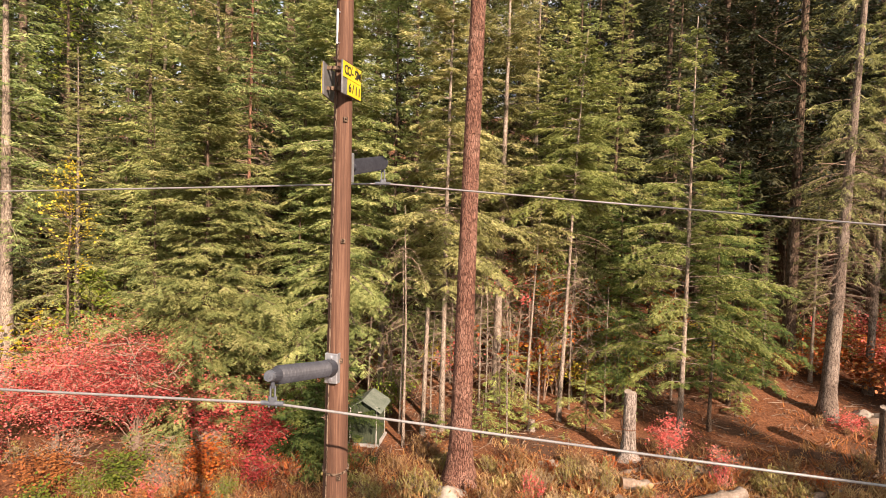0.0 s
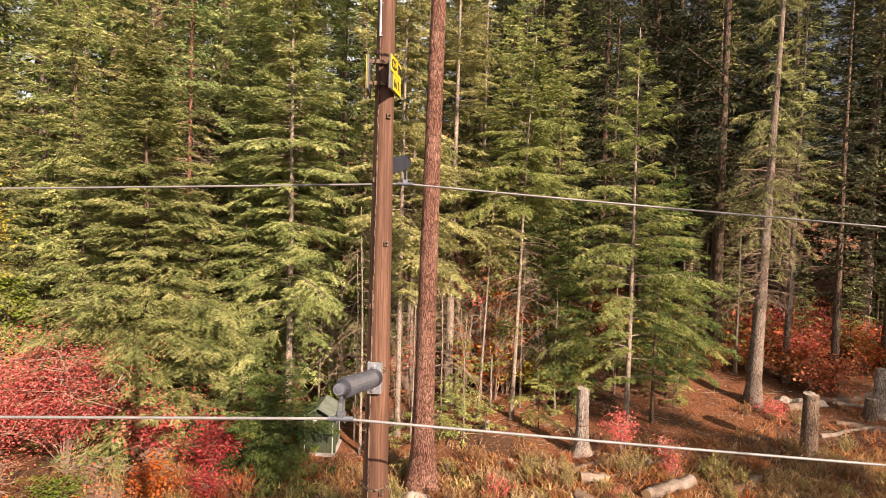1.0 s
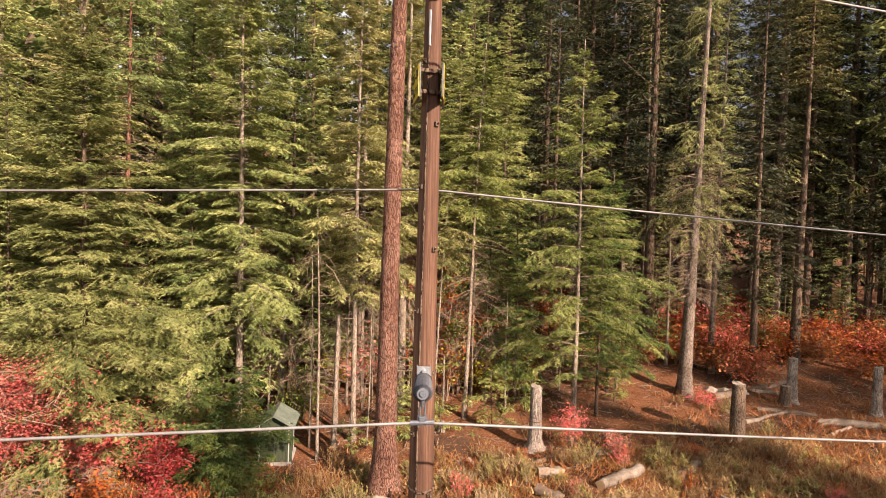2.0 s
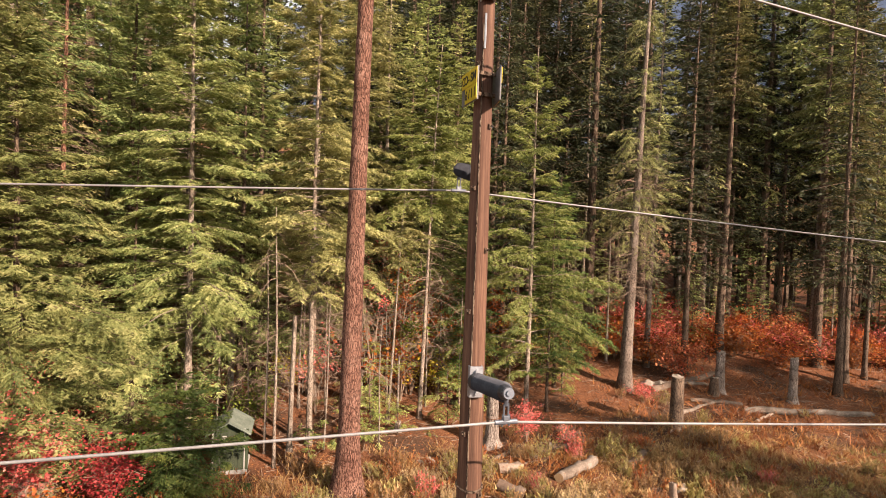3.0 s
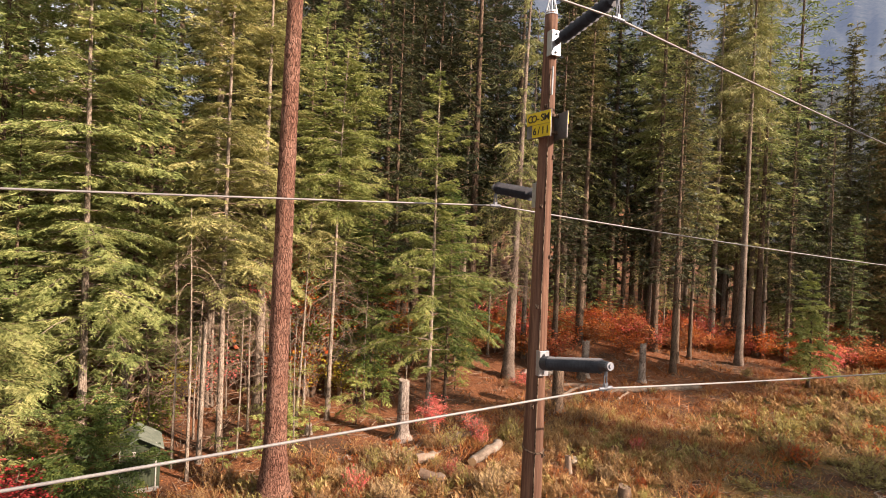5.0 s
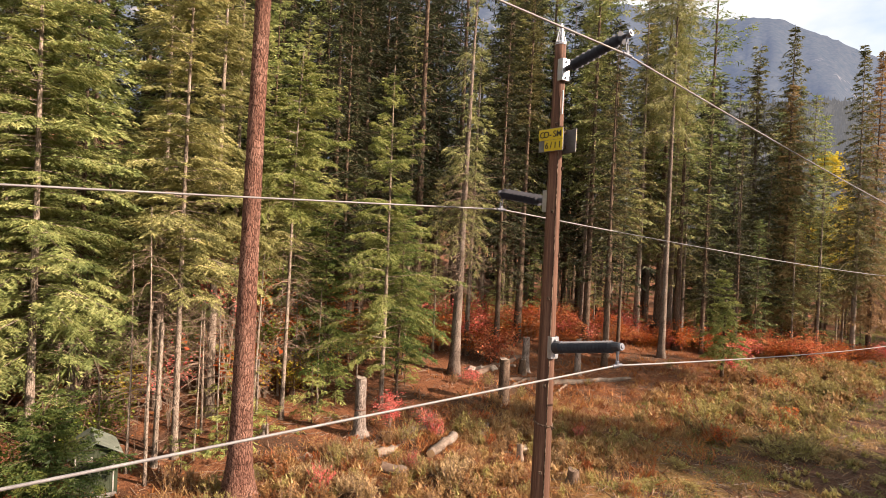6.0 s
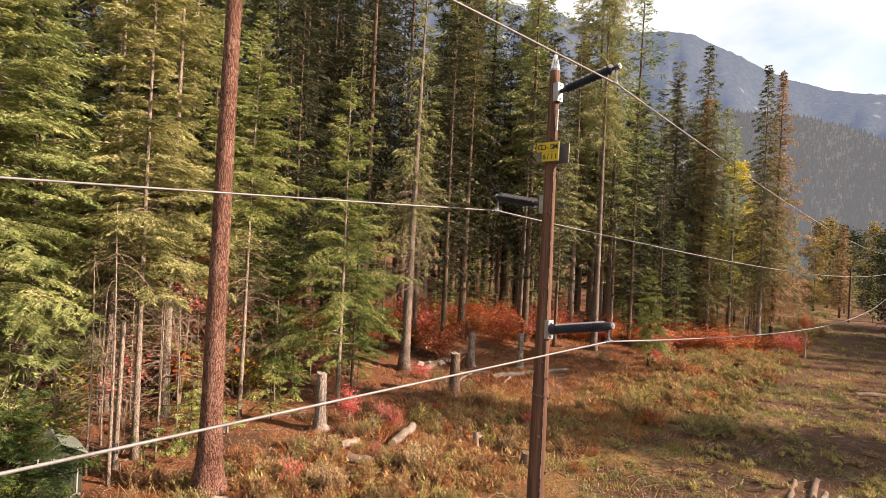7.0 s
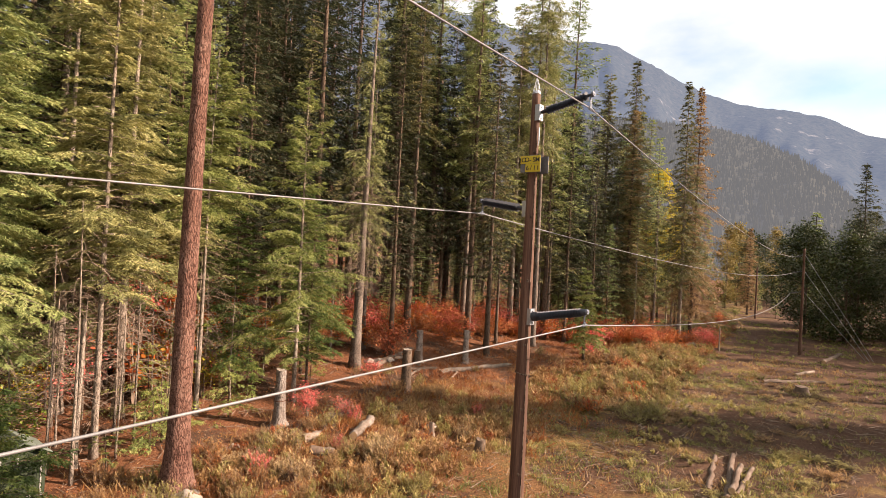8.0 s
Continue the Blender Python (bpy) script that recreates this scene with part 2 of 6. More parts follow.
HILL_Z = [6, 2, -0.6, -0.7, -0.55, -0.42, -0.2, 0.0, 0.25, 0.55, 1.05, 1.8, 4.0, 7.5, 16, 36, 70, 90]


def ground_z(x, y):
    """Height of the ground: a flat cleared strip, a bank and a wooded slope behind it."""
    x, y = np.asarray(x, float), np.asarray(y, float)
    z = np.interp(y, HILL_Y, HILL_Z)
    up = np.maximum(z - 0.2, 0)
    z = z - up * 0.75 * smooth(38, 85, x) * (1 - smooth(120, 420, y))
    z = z + 0.10 * np.sin(x * 0.9 + 1.3 * np.sin(y * 0.7)) * np.sin(y * 0.8 + 0.6) + 0.05 * np.sin(x * 2.3 + y * 1.1) * np.sin(y * 2.1 - x * 0.7)
    z = z + 0.35 * np.exp(-(((x - 9.5) / 4.5) ** 2 + ((y - 21.3) / 1.6) ** 2))
    return z


def gz(x, y):
    return float(ground_z(x, y))


def mesh_of(name, verts, faces, shade=False):
    me = bpy.data.meshes.new(name)
    me.from_pydata([tuple(v) for v in verts] if not isinstance(verts, np.ndarray) else verts.tolist(), [], faces if not isinstance(faces, np.ndarray) else faces.tolist())
    if shade:
        me.polygons.foreach_set("use_smooth", [True] * len(me.polygons))
    return me


def tri_mesh(name, tris):
    """A mesh of loose triangles from an array (n, 3, 3)."""
    n = len(tris)
    me = bpy.data.meshes.new(name)
    me.vertices.add(n * 3)
    me.vertices.foreach_set("co", np.ascontiguousarray(tris, dtype=np.float32).ravel())
    me.loops.add(n * 3)
    me.loops.foreach_set("vertex_index", np.arange(n * 3, dtype=np.int32))
    me.polygons.add(n)
    me.polygons.foreach_set("loop_start", np.arange(0, n * 3, 3, dtype=np.int32))
    me.update(calc_edges=True)
    return me


def part_me(name, me, material, parent=None, label=""):
    me.materials.clear()
    me.materials.append(material)
    ob = new(name, me)
    if parent is not None:
        ob.parent = parent
    return tagged(ob, label)


def part(name, bm, material, parent=None, label="", shade=False):
    me = bpy.data.meshes.new(name)
    bm.normal_update()
    bm.to_mesh(me)
    bm.free()
    if shade:
        me.polygons.foreach_set("use_smooth", [True] * len(me.polygons))
    return part_me(name, me, material, parent, label)


def thing(name, x, y, z, rz=0.0, label="", category="", group="", kind=""):
    ob = new(name)
    ob.matrix_basis = pose(x, y, z, 0, 0, rz)
    return tagged(ob, label, category, group, kind)


def norm(v):
    return v / np.maximum(np.linalg.norm(v, axis=-1, keepdims=True), 1e-9)


def tube(points, radii, sides=8, wobble=0.0, rng=None, cap=True):
    """Vertices and faces of a tapered tube along points."""
    p = np.asarray(points, float)
    n = len(p)
    tan = norm(np.gradient(p, axis=0))
    ref = np.array([0.0, 0.0, 1.0]) if abs(tan[0][2]) < 0.9 else np.array([1.0, 0.0, 0.0])
    u = norm(np.cross(tan, ref))
    v = np.cross(tan, u)
    a = np.linspace(0, 2 * math.pi, sides, endpoint=False)
    r = np.asarray(radii, float)[:, None] * np.ones((n, sides))
    if wobble and rng is not None:
        r = r * (1 + wobble * rng.standard_normal((n, sides)))
    verts = (p[:, None, :] + r[..., None] * (np.cos(a)[None, :, None] * u[:, None, :] + np.sin(a)[None, :, None] * v[:, None, :])).reshape(-1, 3)
    faces = []
    for i in range(n - 1):
        for j in range(sides):
            k = (j + 1) % sides
            faces.append((i * sides + j, i * sides + k, (i + 1) * sides + k, (i + 1) * sides + j))
    if cap:
        faces.append(tuple(range(sides - 1, -1, -1)))
        faces.append(tuple((n - 1) * sides + j for j in range(sides)))
    return verts, faces


def sticks(segs, radius):
    """Thin three-sided sticks: segs (n, 2, 3), radius (n,); as triangles."""
    a, b = segs[:, 0], segs[:, 1]
    t = norm(b - a)
    ref = np.where(np.abs(t[:, 2:3]) < 0.9, np.array([[0.0, 0, 1]]), np.array([[1.0, 0, 0]]))
    u = norm(np.cross(t, ref))
    v = np.cross(t, u)
    out = []
    ring = [np.cos(k * 2.0944) * u + np.sin(k * 2.0944) * v for k in range(3)]
    r = np.asarray(radius)[:, None]
    for k in range(3):
        c0, c1 = ring[k], ring[(k + 1) % 3]
        out.append(np.stack([a + c0 * r, a + c1 * r, b + c1 * r * 0.55], 1))
        out.append(np.stack([a + c0 * r, b + c1 * r * 0.55, b + c0 * r * 0.55], 1))
    return np.concatenate(out, 0)


def box(bm, cx, cy, cz, sx, sy, sz, bevel=0.0, m=None):
    made = bmesh.ops.create_cube(bm, size=1.0)["verts"]
    bmesh.ops.scale(bm, vec=(sx, sy, sz), verts=made)
    if bevel:
        es = list({e for v in made for e in v.link_edges})
        made = list({v for f in bmesh.ops.bevel(bm, geom=es, offset=bevel, segments=1, affect="EDGES")["faces"] for v in f.verts} | {v for v in made if v.is_valid})
    bmesh.ops.translate(bm, vec=(cx, cy, cz), verts=made)
    if m is not None:
        bmesh.ops.transform(bm, matrix=m, verts=made)
    return made


def rod(bm, p0, p1, r0, r1=None, sides=12):
    r1 = r0 if r1 is None else r1
    p0, p1 = Vector(p0), Vector(p1)
    made = bmesh.ops.create_cone(bm, cap_ends=True, segments=sides, radius1=r0, radius2=r1, depth=(p1 - p0).length)["verts"]
    q = (p1 - p0).to_track_quat("Z", "Y").to_matrix().to_4x4()
    bmesh.ops.transform(bm, matrix=Matrix.Translation((p0 + p1) / 2) @ q, verts=made)
    return made


# ---- plants ----


def needle_branch(rng, o, az, length, up, droop, step, k, sliver, hang=0.25, thick=0.055, fan=0.42):
    """The needle sprays of one bough as triangles (n, 3, 3), and its wood as sticks."""
    d = np.array([math.cos(az), math.sin(az), 0.0])
    zv = np.array([0.0, 0.0, 1.0])
    side = np.array([-d[1], d[0], 0.0])
    m = max(3, int(length / step))
    t = np.sort(rng.uniform(0.12, 1.0, m))
    bend = rng.normal(0, 0.10)

    def at(tt):
        tt = np.asarray(tt)[..., None]
        return o + d * length * tt + zv * length * (up * tt - droop * tt * tt) + side * length * bend * tt * tt

    pts = np.repeat(at(t), 2, axis=0) + rng.normal(0, 0.03, (2 * m, 3))
    tt = np.repeat(t, 2)
    sg = np.tile([1.0, -1.0], m)
    tang = norm(d + zv * (up - 2 * droop * tt)[:, None] + side * bend)
    al = rng.normal(0.9, 0.16, 2 * m)
    tw = norm(tang * np.cos(al)[:, None] + side * (sg * np.sin(al))[:, None] - zv * (hang * rng.uniform(0.2, 1.5, 2 * m))[:, None])
    tl = length * fan * np.minimum(1.0, tt * 3.0) * (1.08 - tt) ** 0.75 * rng.uniform(0.55, 1.2, 2 * m) + sliver * 0.6
    u = np.linspace(0.1, 0.95, k)
    q = pts[:, None, :] + tw[:, None, :] * (tl[:, None] * u[None, :])[..., None]
    perp = norm(np.cross(tw, zv) + rng.normal(0, 0.14, tw.shape))
    s2 = np.where(np.arange(k) % 2 == 0, 1.0, -1.0)[None, :] * np.ones((2 * m, 1))
    be = rng.normal(0.8, 0.2, (2 * m, k))
    ln = sliver * 0.78 * rng.uniform(0.6, 1.35, (2 * m, k)) * (1.15 - 0.5 * u)[None, :]
    sd_ = tw[:, None, :] * np.cos(be)[..., None] + perp[:, None, :] * (s2 * np.sin(be))[..., None] - zv * rng.uniform(-0.2, 0.5, (2 * m, k))[..., None]
    tip = q + sd_ * ln[..., None]
    w = tw[:, None, :] * (1.2 * thick * rng.uniform(0.6, 1.2, (2 * m, k)))[..., None] + zv * rng.normal(0, thick * 0.7, (2 * m, k))[..., None]
    tris = np.stack([q - w, q + w, tip], 2).reshape(-1, 3, 3)
    end = at(1.0)
    tri_end = np.stack([np.stack([end - tang[-1] * 0.1 - side * thick, end - tang[-1] * 0.1 + side * thick, end + tang[-1] * sliver])])
    ts = np.array([0.0, 0.4, 0.9]) if k > 4 else np.array([0.0, 0.8])
    pp = at(ts)
    segs = np.stack([pp[:-1], pp[1:]], 1)
    return np.concatenate([tris, tri_end]), segs, np.array([0.016, 0.011])[: len(ts) - 1] * (0.5 + length * 0.35)


def dead_branch(rng, o, az, length, droop):
    d = np.array([math.cos(az), math.sin(az), 0.0])
    zv = np.array([0.0, 0.0, 1.0])
    side = np.array([-d[1], d[0], 0.0])
    ts = np.linspace(0, 1, 5)[:, None]
    c = rng.normal(0, 0.2)
    p = o + d * length * ts + side * length * c * ts ** 2 + zv * length * (0.1 * ts - droop * ts ** 2)
    segs = [np.stack([p[:-1], p[1:]], 1)]
    rad = [np.linspace(0.022, 0.008, 4) * (0.4 + 0.4 * length)]
    n = int(3 + length * 4)
    tt = rng.uniform(0.25, 1.0, n)
    q = np.stack([np.interp(tt, ts[:, 0], p[:, i]) for i in range(3)], 1)
    w = norm(d * rng.uniform(0.2, 1, (n, 1)) + side * rng.normal(0, 1, (n, 1)) - zv * rng.uniform(0.0, 0.9, (n, 1)))
    l2 = length * rng.uniform(0.12, 0.45, (n, 1))
    segs.append(np.stack([q, q + w * l2], 1))
    rad.append(np.full(n, 0.0045))
    return np.concatenate(segs), np.concatenate(rad)


def trunk_mesh(rng, h, r0, r1, lean=(0, 0), sides=12, step=0.8, flare=0.5, wob=0.03, sweep=0.1):
    n = max(6, int(h / step))
    t = np.linspace(0, 1, n)
    zz = h * t
    x = lean[0] * t + sweep * np.sin(t * 4.0 + rng.uniform(0, 6)) * t
    y = lean[1] * t + sweep * np.sin(t * 3.3 + rng.uniform(0, 6)) * t
    r = r0 + (r1 - r0) * t ** 0.85 + r0 * flare * np.exp(-zz / (0.9 * r0 + 0.25))
    zz[0] = -0.35
    return tube(np.stack([x, y, zz], 1), r, sides, wob, rng), np.stack([x, y, zz], 1)


def conifer(name, x, y, h, r0, cb, R, needles, wood, label, seed, step=0.15, k=6, sliver=0.23, thick=0.055, gap=0.34, per=4, up=0.12, droop=0.32,
            shape=0.75, dead_from=0.0, dead_n=0, dead_len=1.2, lean=(0, 0), sides=12, z=None, hang=0.28, fan=0.5, group="forest conifers", low_r=0.75, patchy=0.0, ragged=0.25, bare_side=0.0):
    """A conifer: trunk, boughs, needle crown and dead lower branches. cb: height at which the crown starts; bare_side: how thin the boughs grow towards the clearing."""
    rng = np.random.default_rng(seed)
    base = thing(name, x, y, gz(x, y) if z is None else z, 0, label, "tree", group)
    (tv, tf), axis = trunk_mesh(rng, h, r0, 0.02, lean, sides)
    part_me("trunk", mesh_of("trunk", tv, tf, True), wood, base)
    tris, segs, rads = [], [], []
    zc = cb
    gap0 = gap
    while zc < h - 0.25:
        f = (zc - cb) / max(h - cb, 0.1)
        prof = (1 - f) ** shape * min(1.0, low_r + f * 3)
        nb = max(2, int(round(per * (0.6 + 0.6 * prof))))
        a0 = rng.uniform(0, 6.28)
        skip = patchy and noise.noise(Vector((seed * 3.1, zc * 0.45, 0))) > 0.35 - patchy
        for b in range(nb):
            if skip and rng.random() < 0.75:
                continue
            az = a0 + 6.2832 * b / nb + rng.normal(0, 0.35)
            if bare_side and math.sin(az) < -0.8 and rng.random() < bare_side:
                continue
            lump = noise.noise(Vector((math.cos(az) * 0.9 + seed, math.sin(az) * 0.9, zc * 0.33)))
            ln = (R * prof + 0.22) * rng.uniform(1 - ragged * 1.6, 1 + ragged) * (1.0 + 0.75 * lump)
            zb = zc + rng.uniform(-0.32, 0.32) * gap0
            ax = np.array([np.interp(zb, axis[:, 2], axis[:, 0]), np.interp(zb, axis[:, 2], axis[:, 1]), zb])
            tr, sg, rd = needle_branch(rng, ax, az, ln, up + 0.5 * f * f + rng.normal(0, 0.13), droop * (1 - 0.6 * f) * rng.uniform(0.4, 1.8), step, k, sliver, hang, thick, fan)
            tris.append(tr)
            segs.append(sg)
            rads.append(rd)
        zc += gap0 * rng.uniform(0.7, 1.3) * (1.0 - 0.35 * f)
    part_me("crown", tri_mesh("crown", np.concatenate(tris)), needles, base)
    tagged(part_me("branch_wood", tri_mesh("branch_wood", sticks(np.concatenate(segs), np.concatenate(rads))), wood, base), kind="stuff")
    if dead_n:
        ds, dr = [], []
        for i in range(dead_n):
            zb = rng.uniform(dead_from, cb + 0.25 * (h - cb))
            ax = np.array([np.interp(zb, axis[:, 2], axis[:, 0]), np.interp(zb, axis[:, 2], axis[:, 1]), zb])
            s, r = dead_branch(rng, ax, rng.uniform(0, 6.28), dead_len * rng.uniform(0.4, 1.3), rng.uniform(0.1, 0.6))
            ds.append(s)
            dr.append(r)
        part_me("dead_wood", tri_mesh("dead_wood", sticks(np.concatenate(ds), np.concatenate(dr))), M_TWIG, base, "bare grey dead twigs")["kind"] = "stuff"
    return base


def leaf_tris(rng, pts, size, flat=0.6):
    """Small kite leaves, two triangles each, round pts."""
    n = len(pts)
    d = rng.normal(0, 1, (n, 3))
    d[:, 2] *= 1 - flat
    d = norm(d)
    e = norm(np.cross(d, np.array([0, 0, 1.0]) + rng.normal(0, 0.45, (n, 3))))
    s = (size * rng.uniform(0.6, 1.4, n))[:, None]
    a, b = pts - d * s * 0.5, pts + d * s * 0.6
    l, r = pts + e * s * 0.38, pts - e * s * 0.38
    return np.stack([np.stack([a, l, b], 1), np.stack([a, b, r], 1)], 1).reshape(-1, 3, 3)


def shrub(name, x, y, h, spread, leaves, material, label, category, seed, size=0.085, stems=9, clumps=60, group="", z=None, bare=0.15, clump_r=0.28, wood=None):
    """A many-stemmed shrub: arching stems with twigs, and clumps of single leaves along them."""
    rng = np.random.default_rng(seed)
    base = thing(name, x, y, gz(x, y) if z is None else z, 0, label, category, group)
    segs, rads, tips = [], [], []
    for i in range(stems):
        az, out = rng.uniform(0, 6.28), rng.uniform(0.3, 1.0)
        d = np.array([math.cos(az), math.sin(az), 0.0])
        ts = np.linspace(0, 1, 6)[:, None]
        hh = h * rng.uniform(0.65, 1.05) * (1.1 - 0.45 * out)
        p = d * spread * out * ts ** 1.5 + np.array([0, 0, 1.0]) * hh * (1 - (1 - ts) ** 1.5) + rng.normal(0, 0.05 * h, (6, 3)) * ts
        p[0, 2] = -0.1
        segs.append(np.stack([p[:-1], p[1:]], 1))
        rads.append(np.linspace(0.03, 0.006, 5) * (0.4 + h * 0.10))
        n = max(3, clumps // stems)
        tt = rng.uniform(bare + 0.1, 1.0, n)
        q = np.stack([np.interp(tt, ts[:, 0], p[:, j]) for j in range(3)], 1)
        w = norm(rng.normal(0, 1, (n, 3)) * np.array([1, 1, 0.45]))
        e = q + w * (spread * rng.uniform(0.12, 0.42, (n, 1)))
        segs.append(np.stack([q, e], 1))
        rads.append(np.full(n, 0.006 + 0.002 * h))
        tips.append(e)
        tips.append(q[: n // 3])
    tips = np.concatenate(tips)
    part_me("stem_wood", tri_mesh("stem_wood", sticks(np.concatenate(segs), np.concatenate(rads))), wood or M_TWIG, base)["kind"] = "stuff"
    c = tips[rng.integers(0, len(tips), leaves)]
    pts = c + rng.normal(0, clump_r, (leaves, 3)) * np.array([1, 1, 0.5])
    pts[:, 2] = np.maximum(pts[:, 2], 0.05)
    part_me("foliage", tri_mesh("foliage", leaf_tris(rng, pts, size)), material, base)["kind"] = "stuff"
    return base



def herb(name, x, y, h, spread, stems, material, label, seed, leaf=0.12):
    """An upright tuft of weed: thin leaning stalks set with narrow leaves."""
    rng = np.random.default_rng(seed)
    base = thing(name, x, y, gz(x, y), 0, label, "weed", "low brush")
    out, wood = [], []
    for i in range(stems):
        az = rng.uniform(0, 6.28)
        o = np.array([rng.normal(0, spread * 0.3), rng.normal(0, spread * 0.3), -0.03])
        tip = o + np.array([math.cos(az) * spread * rng.uniform(0.1, 0.9), math.sin(az) * spread * rng.uniform(0.1, 0.9), h * rng.uniform(0.5, 1.1)])
        wood.append(np.stack([o, tip]))
        n = 12
        t = rng.uniform(0.2, 1.0, (n, 1))
        p = o + (tip - o) * t
        a = rng.uniform(0, 6.28, n)
        d = np.stack([np.cos(a), np.sin(a), rng.uniform(0.1, 1.3, n)], 1)
        e = p + norm(d) * (leaf * rng.uniform(0.5, 1.4, (n, 1)))
        w = np.stack([-np.sin(a), np.cos(a), 0 * a], 1) * leaf * 0.15
        out.append(np.stack([p - w, p + w, e], 1))
    part_me("stem_wood", tri_mesh("stem_wood", sticks(np.array(wood), np.full(stems, 0.006))), M_TWIG, base)["kind"] = "stuff"
    part_me("foliage", tri_mesh("foliage", np.concatenate(out)), material, base)["kind"] = "stuff"
    return base


def broadleaf(name, x, y, h, R, cb, leaves, material, label, seed, size=0.3, group="valley broadleaf trees", z=None, r0=0.2):
    """A broadleaf tree: trunk, limbs and a crown of leaf clumps with gaps."""
    rng = np.random.default_rng(seed)
    base = thing(name, x, y, gz(x, y) if z is None else z, 0, label, "tree", group)
    (tv, tf), axis = trunk_mesh(rng, h * 0.85, r0, 0.03, (rng.normal(0, 0.4), rng.normal(0, 0.4)), 8, 1.5)
    part_me("trunk", mesh_of("trunk", tv, tf, True), M_BARK_DARK, base)
    n = 34
    f = rng.uniform(0, 1, n)
    az = rng.uniform(0, 6.28, n)
    rr = R * np.sin(np.clip(f * 0.9 + 0.12, 0, 1) * math.pi) ** 0.6 * rng.uniform(0.35, 1.0, n)
    zz = cb + (h - cb) * f
    end = np.stack([np.cos(az) * rr, np.sin(az) * rr, zz], 1)
    st = np.stack([np.zeros(n), np.zeros(n), np.maximum(zz - rr * 0.8, cb * 0.6)], 1)
    part_me("branch_wood", tri_mesh("branch_wood", sticks(np.stack([st, end], 1), np.full(n, r0 * 0.25))), M_BARK_DARK, base)["kind"] = "stuff"
    pick = rng.integers(0, n, leaves)
    along = rng.uniform(0.55, 1.08, (leaves, 1))
    pts = st[pick] + (end[pick] - st[pick]) * along + rng.normal(0, R * 0.16, (leaves, 3)) * np.array([1, 1, 0.75])
    part_me("crown", tri_mesh("crown", leaf_tris(rng, pts, size, 0.4)), material, base)
    return base

# ---- ground and distance ----


def ground_material():
    m, nd, lk, bsdf = nodes_of("forest floor")
    litter = noise_tex(nd, lk, 0.45, 6.0, 0.65)
    fine = noise_tex(nd, lk, 9.0, 8.0, 0.75)
    tiny = noise_tex(nd, lk, 45.0, 4.0, 0.7)
    r1 = ramp(nd, [(0.25, (0.042, 0.018, 0.010)), (0.5, (0.160, 0.072, 0.038)), (0.75, (0.35, 0.188, 0.102))])
    lk.new(fine.outputs["Fac"], r1.inputs["Fac"])
    r2 = ramp(nd, [(0.25, (0.048, 0.030, 0.014)), (0.5, (0.15, 0.100, 0.042)), (0.75, (0.34, 0.245, 0.105))])
    lk.new(fine.outputs["Fac"], r2.inputs["Fac"])
    # grass takes over in the open strip
    tc, sep = nd.new("ShaderNodeTexCoord"), nd.new("ShaderNodeSeparateXYZ")
    lk.new(tc.outputs["Object"], sep.inputs[0])
    open_y = nd.new("ShaderNodeMapRange")
    open_y.inputs["From Min"].default_value, open_y.inputs["From Max"].default_value = 23.0, 13.0
    lk.new(sep.outputs["Y"], open_y.inputs["Value"])
    far_x = nd.new("ShaderNodeMapRange")
    far_x.inputs["From Min"].default_value, far_x.inputs["From Max"].default_value = 2.0, 24.0
    far_x.inputs["To Min"].default_value, far_x.inputs["To Max"].default_value = 0.35, 1.0
    lk.new(sep.outputs["X"], far_x.inputs["Value"])
    mul = nd.new("ShaderNodeMath")
    mul.operation = "MULTIPLY"
    lk.new(open_y.outputs["Result"], mul.inputs[0])
    lk.new(far_x.outputs["Result"], mul.inputs[1])
    add = nd.new("ShaderNodeMath")
    add.operation = "ADD"
    lk.new(mul.outputs[0], add.inputs[0])
    lk.new(litter.outputs["Fac"], add.inputs[1])
    mask = nd.new("ShaderNodeMapRange")
    mask.inputs["From Min"].default_value, mask.inputs["From Max"].default_value = 0.85, 1.3
    lk.new(add.outputs[0], mask.inputs["Value"])
    col = mixc(nd, lk, r1.outputs["Color"], r2.outputs["Color"], mask.outputs["Result"])
    soil = noise_tex(nd, lk, 0.22, 4.0, 0.6)
    sm = nd.new("ShaderNodeMapRange")
    sm.inputs["From Min"].default_value, sm.inputs["From Max"].default_value = 0.51, 0.58
    r3 = ramp(nd, [(0.3, (0.035, 0.020, 0.014)), (0.7, (0.15, 0.088, 0.056))])
    lk.new(fine.outputs["Fac"], r3.inputs["Fac"])
    bare_y = nd.new("ShaderNodeMapRange")
    bare_y.inputs["From Min"].default_value, bare_y.inputs["From Max"].default_value = 12.0, 5.0
    bare_y.inputs["To Min"].default_value, bare_y.inputs["To Max"].default_value = 0.0, 0.16
    lk.new(sep.outputs["Y"], bare_y.inputs["Value"])
    bare = nd.new("ShaderNodeMath")
    bare.operation = "ADD"
    lk.new(soil.outputs["Fac"], bare.inputs[0])
    lk.new(bare_y.outputs["Result"], bare.inputs[1])
    lk.new(bare.outputs[0], sm.inputs["Value"])
    col = mixc(nd, lk, col, r3.outputs["Color"], sm.outputs["Result"])
    spots = ramp(nd, [(0.35, (0.6, 0.55, 0.5)), (0.62, (1.15, 1.1, 1.05))])
    lk.new(tiny.outputs["Fac"], spots.inputs["Fac"])
    col = mixc(nd, lk, col, spots.outputs["Color"], 1.0, "MULTIPLY")
    lk.new(col, bsdf.inputs["Base Color"])
    bsdf.inputs["Roughness"].default_value = 0.95
    bsdf.inputs["Specular IOR Level"].default_value = 0.1
    b1 = nd.new("ShaderNodeBump")
